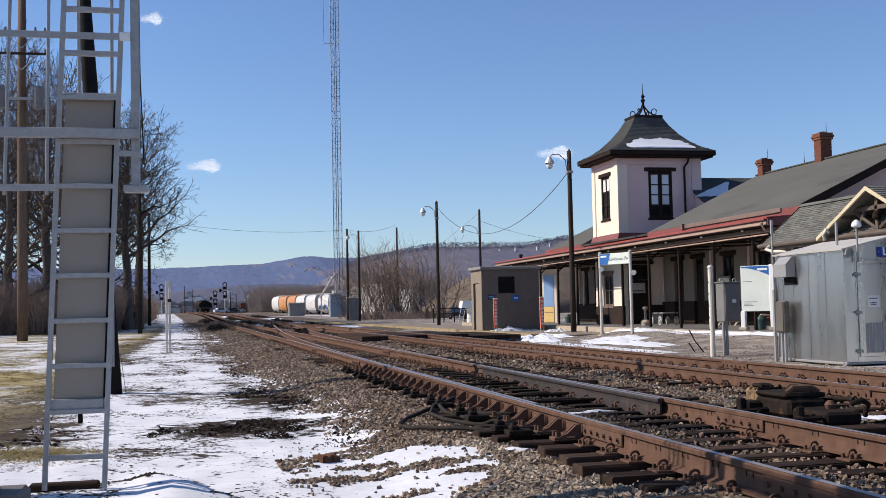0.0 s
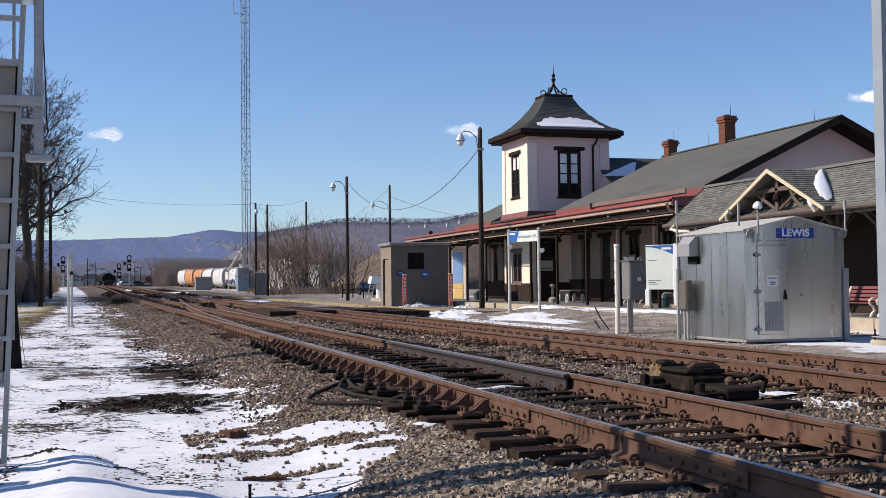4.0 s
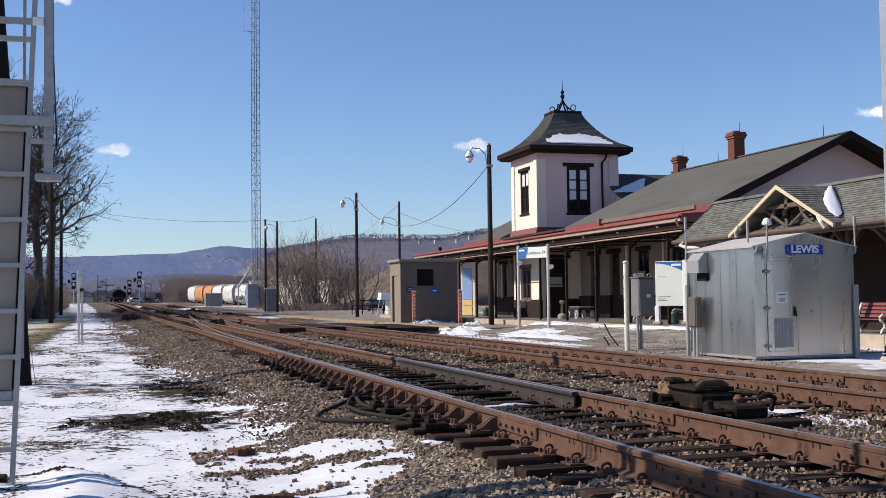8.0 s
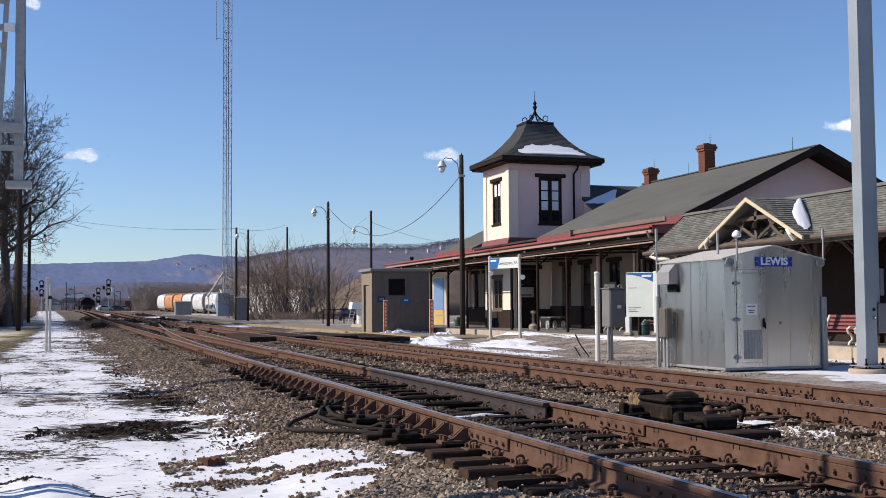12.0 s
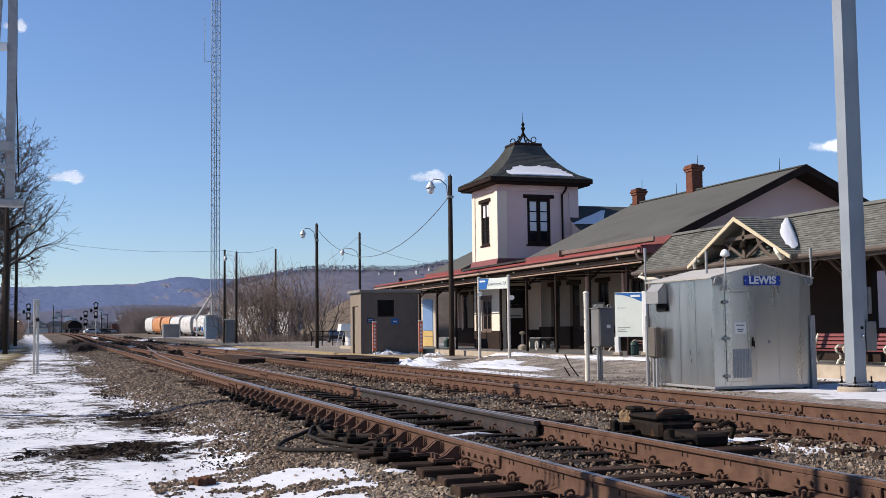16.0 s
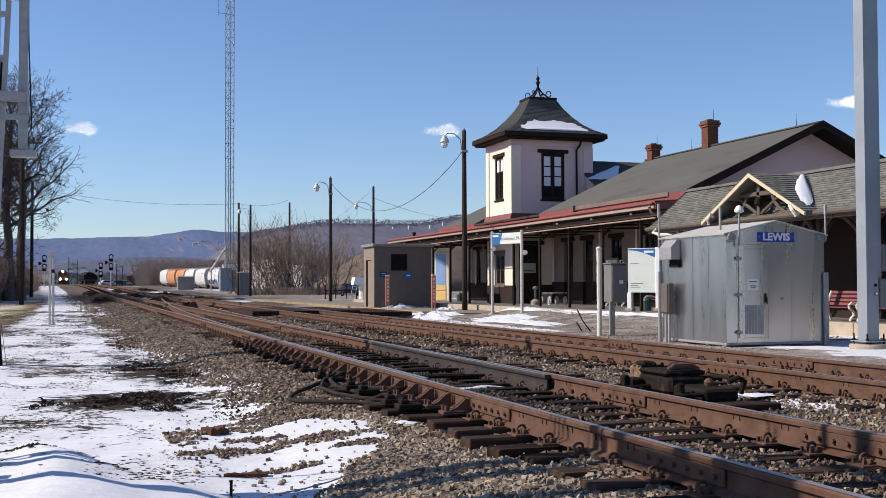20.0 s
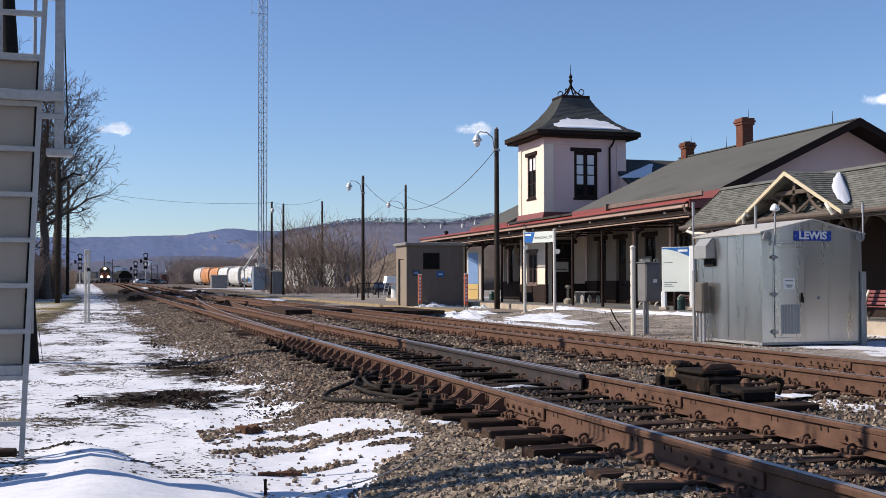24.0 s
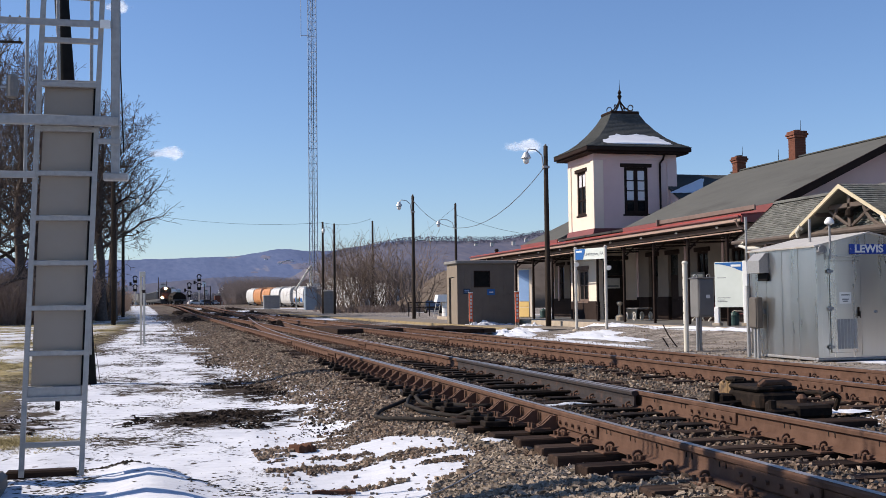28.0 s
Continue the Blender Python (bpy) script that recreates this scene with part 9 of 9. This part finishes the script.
def treeline():
    """Bare trees along the crest of the brown hill, and pale houses on it."""
    rng = random.Random(77)
    g = Geo()
    for _ in range(4200):
        x = rng.uniform(205, 800)
        h = near_top(x) + rng.uniform(-7, 2)
        z = rng.uniform(1.6, 3.6)
        p = Vector((x, 1478 + rng.uniform(-40, 0), h))
        g.tube([p, p + Vector((0, 0, z * 0.5))], [0.22, 0.15], 3, cap=False)
        for _k in range(5):
            q = p + Vector((0, 0, z * rng.uniform(0.2, 0.6)))
            g.tube([q, q + Vector((rng.uniform(-2, 2), 0, rng.uniform(0.3, 0.5) * z))], [0.16, 0.07], 3, cap=False)
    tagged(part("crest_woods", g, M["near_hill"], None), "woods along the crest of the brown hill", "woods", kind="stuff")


treeline()
for k, (x, y, z) in enumerate(((395, 1400, 78), (418, 1405, 80), (446, 1400, 81), (470, 1420, 86), (372, 1380, 72), (500, 1420, 88), (352, 1350, 62))):
    t = thing("house", "pale house high on the brown hillside", "building", (x, y, z - 3))
    part("wall", Geo().box(-2, 2, -2, 2, -4, 0.9), "tan_wall", t)
    part("roof", Geo().prism([(-2.2, 0.9), (2.2, 0.9), (0, 2.1)], -2.2, 2.2), "shed_roof", t)


def far_z(x, y):
    return hill_z(x, y, (y - 1900) / 1300, far_top, 3.3, 2.6)


def hill_field(cx, cy, rx, ry, seed):
    """A cleared field on the far ridge, ragged where the woods eat into it."""
    vs, fs, n = [(cx, cy, far_z(cx, cy) + 1.6)], [], 40
    for j in range(1, 7):
        for i in range(n):
            a = 6.2832 * i / n
            r = j / 6 * (1 + 0.7 * noise.noise((math.cos(a) * 2.2, math.sin(a) * 2.2, seed)))
            x, y = cx + rx * r * math.cos(a), cy + ry * r * math.sin(a)
            vs.append((x, y, far_z(x, y) + 1.6 - 2.4 * (j / 6) ** 4))
    fs += [(0, 1 + i, 1 + (i + 1) % n) for i in range(n)]
    fs += [(1 + j * n + i, 1 + (j + 1) * n + i, 1 + (j + 1) * n + (i + 1) % n, 1 + j * n + (i + 1) % n) for j in range(5) for i in range(n)]
    me = bpy.data.meshes.new("hill_field")
    me.from_pydata(vs, [], fs)
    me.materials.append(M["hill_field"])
    tagged(new("hill_field", me), "haze-tinted cleared field on the wooded ridge", "field", kind="structure")


# Field colours keep the ridge's painted blue haze.
M["hill_field"] = hill_material("hazed_cleared_field", (0.135, 0.142, 0.200), (0.185, 0.175, 0.215), (0.11, 0.13, 0.205), 12.0, 24.0, 0.40)
for k, (cx, cy, rx, ry) in enumerate(((268, 3045, 14, 60), (340, 2730, 46, 95), (188, 3150, 22, 34), (392, 2800, 40, 110), (208, 2650, 9, 30), (302, 2860, 20, 50))):
    hill_field(cx, cy, rx, ry, 3.0 * k)
for k, (x, y) in enumerate(((306, 2872), (298, 2850), (313, 2880), (283, 2826), (322, 2884), (290, 2836), (344, 2760), (262, 2980))):
    t = thing("house", "tiny white house on the far blue ridge", "building", (x, y, far_z(x, y)))
    part("wall", Geo().box(-3.0, 3.0, -3, 3, -8, 2.5), "white", t)
    part("roof", Geo().prism([(-3.3, 2.5), (3.3, 2.5), (0, 4.2)], -3.3, 3.3), "shed_roof", t)

# gravel heap near the yard
def heap(x, y, r, h, label):
    g = Geo()
    g.lathe([(r, 0), (r * 0.8, h * 0.28), (r * 0.55, h * 0.6), (r * 0.28, h * 0.88), (0.3, h)], (0, 0, 0), 40)
    g.v = [(a + 1.5 * noise.noise((a * 0.3, b * 0.3, c * 0.3)), b, c + 0.8 * noise.noise((a * 0.25, b * 0.25, 4.0))) for a, b, c in g.v]
    o = part("earth_mound", g, "heap", None, smooth=True)
    o.matrix_world = pose(x, y, -0.5)
    tagged(o, label, "heap")


M["heap"] = surface("brown_earth", (0.115, 0.090, 0.070), (0.17, 0.136, 0.108), 2.0, 0.95, 0, 0.05, 0.8, (0.4, 0.385, 0.375), 6.0, 0.12)
heap(59, 190, 22, 10.0, "large brown earth heap behind the shed")
heap(86, 230, 34, 12.0, "broad brown earth bank behind the station")


# ---- clouds ----
def cloud_material(seed):
    m = bpy.data.materials.new("cloud")
    m.use_nodes = True
    n, ln = m.node_tree.nodes, m.node_tree.links
    b = n["Principled BSDF"]
    b.inputs["Base Color"].default_value = (0.95, 0.95, 0.96, 1)
    b.inputs["Roughness"].default_value = 1.0
    # Weak emission put in for sunlight scattered through the cloud.
    b.inputs["Emission Color"].default_value = (0.86, 0.88, 0.92, 1)
    b.inputs["Emission Strength"].default_value = 0.45
    tc = n.new("ShaderNodeTexCoord")
    vm = n.new("ShaderNodeVectorMath")
    vm.operation = "MULTIPLY"
    vm.inputs[1].default_value = (1 / 58.0, 0.0, 1 / 19.0)
    ln.new(tc.outputs["Object"], vm.inputs[0])
    ll = n.new("ShaderNodeVectorMath")
    ll.operation = "LENGTH"
    ln.new(vm.outputs[0], ll.inputs[0])
    t = n.new("ShaderNodeTexNoise")
    t.noise_dimensions = "4D"
    t.inputs["W"].default_value = seed
    t.inputs["Scale"].default_value, t.inputs["Detail"].default_value = 0.035, 7.0
    ln.new(tc.outputs["Object"], t.inputs["Vector"])
    s = n.new("ShaderNodeMath")
    s.operation = "MULTIPLY_ADD"
    s.inputs[1].default_value, s.inputs[2].default_value = 1.9, -0.45
    ln.new(t.outputs["Fac"], s.inputs[0])
    d = n.new("ShaderNodeMath")
    d.operation = "SUBTRACT"
    ln.new(s.outputs[0], d.inputs[0])
    ln.new(ll.outputs["Value"], d.inputs[1])
    r = n.new("ShaderNodeMapRange")
    r.interpolation_type = "SMOOTHSTEP"
    r.inputs["From Min"].default_value, r.inputs["From Max"].default_value = -0.45, 0.35
    r.inputs["To Max"].default_value = 0.8
    ln.new(d.outputs[0], r.inputs["Value"])
    ln.new(r.outputs[0], b.inputs["Alpha"])
    return m


def cloud(seed, label):
    g = Geo()
    vs, fs = [], []
    nu, nv = 28, 12
    for j in range(nv + 1):
        ph = math.pi * j / nv
        for i in range(nu):
            a = 2 * math.pi * i / nu
            k = 1 + 0.2 * noise.noise((math.cos(a) * 2, math.sin(a) * 2 + seed, ph * 2))
            vs.append((62 * math.sin(ph) * math.cos(a) * k, 9 * math.sin(ph) * math.sin(a) * k, 21 * math.cos(ph) * k))
    for j in range(nv):
        for i in range(nu):
            fs.append((j * nu + i, j * nu + (i + 1) % nu, (j + 1) * nu + (i + 1) % nu, (j + 1) * nu + i))
    g.add(vs, fs)
    c = part("cloud", g, cloud_material(seed), None, smooth=True)
    c.visible_shadow = False
    return tagged(c, label, "cloud", "small clouds")


cloud_a = cloud(1.7, "small white fair-weather cloud low in the blue sky")
cloud_b = cloud(5.2, "small white cloud behind the station tower")
cloud_d = cloud(3.3, "faint small puff of cloud high above the ladder")
cloud_d.scale = (0.62, 1, 0.9)
cloud_c = cloud(9.9, "faint white cloud above the station gable")


# ---- the approaching train ----
def build_locomotive():
    l = thing("locomotive", "dark freight locomotive with an orange-red nose and three glowing headlights", "locomotive", (0, 0, 0))
    part("frame", Geo().box(-1.5, 1.5, 0.2, 21.0, 1.0, 1.5, 0.05), "ember", l)
    part("hood", Geo().box(-1.0, 1.0, 5.2, 20.5, 1.5, 4.2, 0.12), "ember", l)
    part("cab", Geo().prism([(-1.5, 1.5), (1.5, 1.5), (1.5, 4.0), (0.9, 4.6), (-0.9, 4.6), (-1.5, 4.0)], 2.4, 5.1), "loco_dark_red", l)
    n = part("nose", Geo().prism([(-1.1, 1.5), (1.1, 1.5), (1.1, 2.7), (0.85, 3.1), (-0.85, 3.1), (-1.1, 2.7)], 0.4, 2.39), "loco_red", l, "orange-red nose")
    for x in (-0.75, 0.75):
        part("windscreen", Geo().box(x - 0.55, x + 0.55, 2.37, 2.395, 3.3, 4.0, 0.01), "pane", l)
    for x in (-0.95, 0.95):
        part("ditch_light", Geo().cyl((x, 0.05, 1.75), (x, 0.18, 1.75), 0.34, n=14), "lamp_glow", l, "glowing lower headlight")
    part("headlight", Geo().cyl((0, 2.2, 4.25), (0, 2.36, 4.25), 0.36, n=14), "lamp_glow", l, "glowing upper headlight")
    part("pilot", Geo().box(-1.5, 1.5, 0.0, 0.19, 0.25, 1.5, 0.05), "ember", l)
    part("coupler", Geo().box(-0.2, 0.2, -0.5, -0.01, 0.8, 1.15, 0.05), "dark_iron", l)
    part("horn", Geo().cyl((0.3, 4.0, 4.6), (0.3, 4.0, 5.1), 0.08, n=6), "dark_iron", l)
    for y in (4.0, 17.0):
        b = part("bogie", Geo().box(-1.25, 1.25, y - 2.0, y + 2.0, 0.4, 0.98, 0.06), "ember", l)
        for dy in (-1.6, 0, 1.6):
            for sx in (-0.8, 0.8):
                part("wheel", Geo().cyl((sx - 0.07, y + dy, 0.5), (sx + 0.07, y + dy, 0.5), 0.5, n=16), "dark_iron", b)
    part("fuel_tank", Geo().box(-1.2, 1.2, 7.5, 13.0, 0.3, 0.98, 0.1), "ember", l)
    return l


M["loco_dark_red"] = surface("loco_shaded_red", (0.045, 0.022, 0.016), (0.07, 0.032, 0.024), 0.8, 0.5)
locomotive = build_locomotive()


def coal_hopper():
    c = thing("train_wagon", "grey open hopper wagon behind the locomotive", "railway wagon", (0, 0, 0), group="wagons of the approaching train")
    part("body", Geo().prism([(-1.2, 0.9), (1.2, 0.9), (1.58, 1.6), (1.58, 3.6), (-1.58, 3.6), (-1.58, 1.6)], 0.3, 14.4), "wagon_grey", c)
    for k in range(11):
        y = 0.5 + k * 1.36
        part("side_rib", Geo().box(-1.66, -1.585, y, y + 0.14, 1.5, 3.6), "wagon_grey", c)
        part("side_rib", Geo().box(1.585, 1.66, y, y + 0.14, 1.5, 3.6), "wagon_grey", c)
    part("top_rim", Geo().box(-1.7, -1.585, 0.3, 14.4, 3.6, 3.75).box(1.585, 1.7, 0.3, 14.4, 3.6, 3.75), "wagon_grey", c)
    for y in (2.2, 12.5):
        b = part("bogie", Geo().box(-1.2, 1.2, y - 1.2, y + 1.2, 0.4, 0.88, 0.05), "ember", c)
        for dy in (-0.85, 0.85):
            for sx in (-0.8, 0.8):
                part("wheel", Geo().cyl((sx - 0.07, y + dy, 0.45), (sx + 0.07, y + dy, 0.45), 0.45, n=14), "dark_iron", b)
    return c


M["wagon_grey"] = surface("grey_wagon_steel", (0.15, 0.15, 0.15), (0.21, 0.205, 0.20), 1.2, 0.6, 0.2, 0.002, 0.1, (0.12, 0.09, 0.07), 0.8, 0.3)
wagon = coal_hopper()
TRAIN = [(locomotive, 0.0), (wagon, 22.0)] + [(copy_thing(wagon, Matrix()), 22.0 + 15.2 * k) for k in range(1, 9)]



# ---- what moves ----
def train_y(t):
    """The locomotive's front along the line."""
    return 385.0 - 9.4 * (t - 20.0)


def on_line(y):
    x, x2 = 4.13 + bend(y), 4.13 + bend(y + 2.0)
    return pose(x, y, rise(y), 0, 0, -math.degrees(math.atan2(x2 - x, 2.0)))


def motions():
    for car, back in TRAIN:
        walk(car, [(t, on_line(train_y(t) + back)) for t in range(0, 29)])
    for c, (xa, ya, za), (xb, yb, zb), turn in (
            (cloud_a, (47, 2947, 382), (16, 2990, 398), -3),
            (cloud_b, (933, 2744, 396), (908, 2735, 400), 18),
            (cloud_d, (-84, 2900, 752), (-110, 2930, 762), -3),
            (cloud_c, (1915, 2410, 466), (1900, 2410, 470), 35)):
        walk(c, [(0, pose(xa, ya, za, 0, 0, -turn)), (16, pose(xa + (xb - xa) * 0.8, ya, za + (zb - za) * 0.8, 0, 0, -turn)), (28, pose(xb, yb, zb, 0, 0, -turn))])


motions()
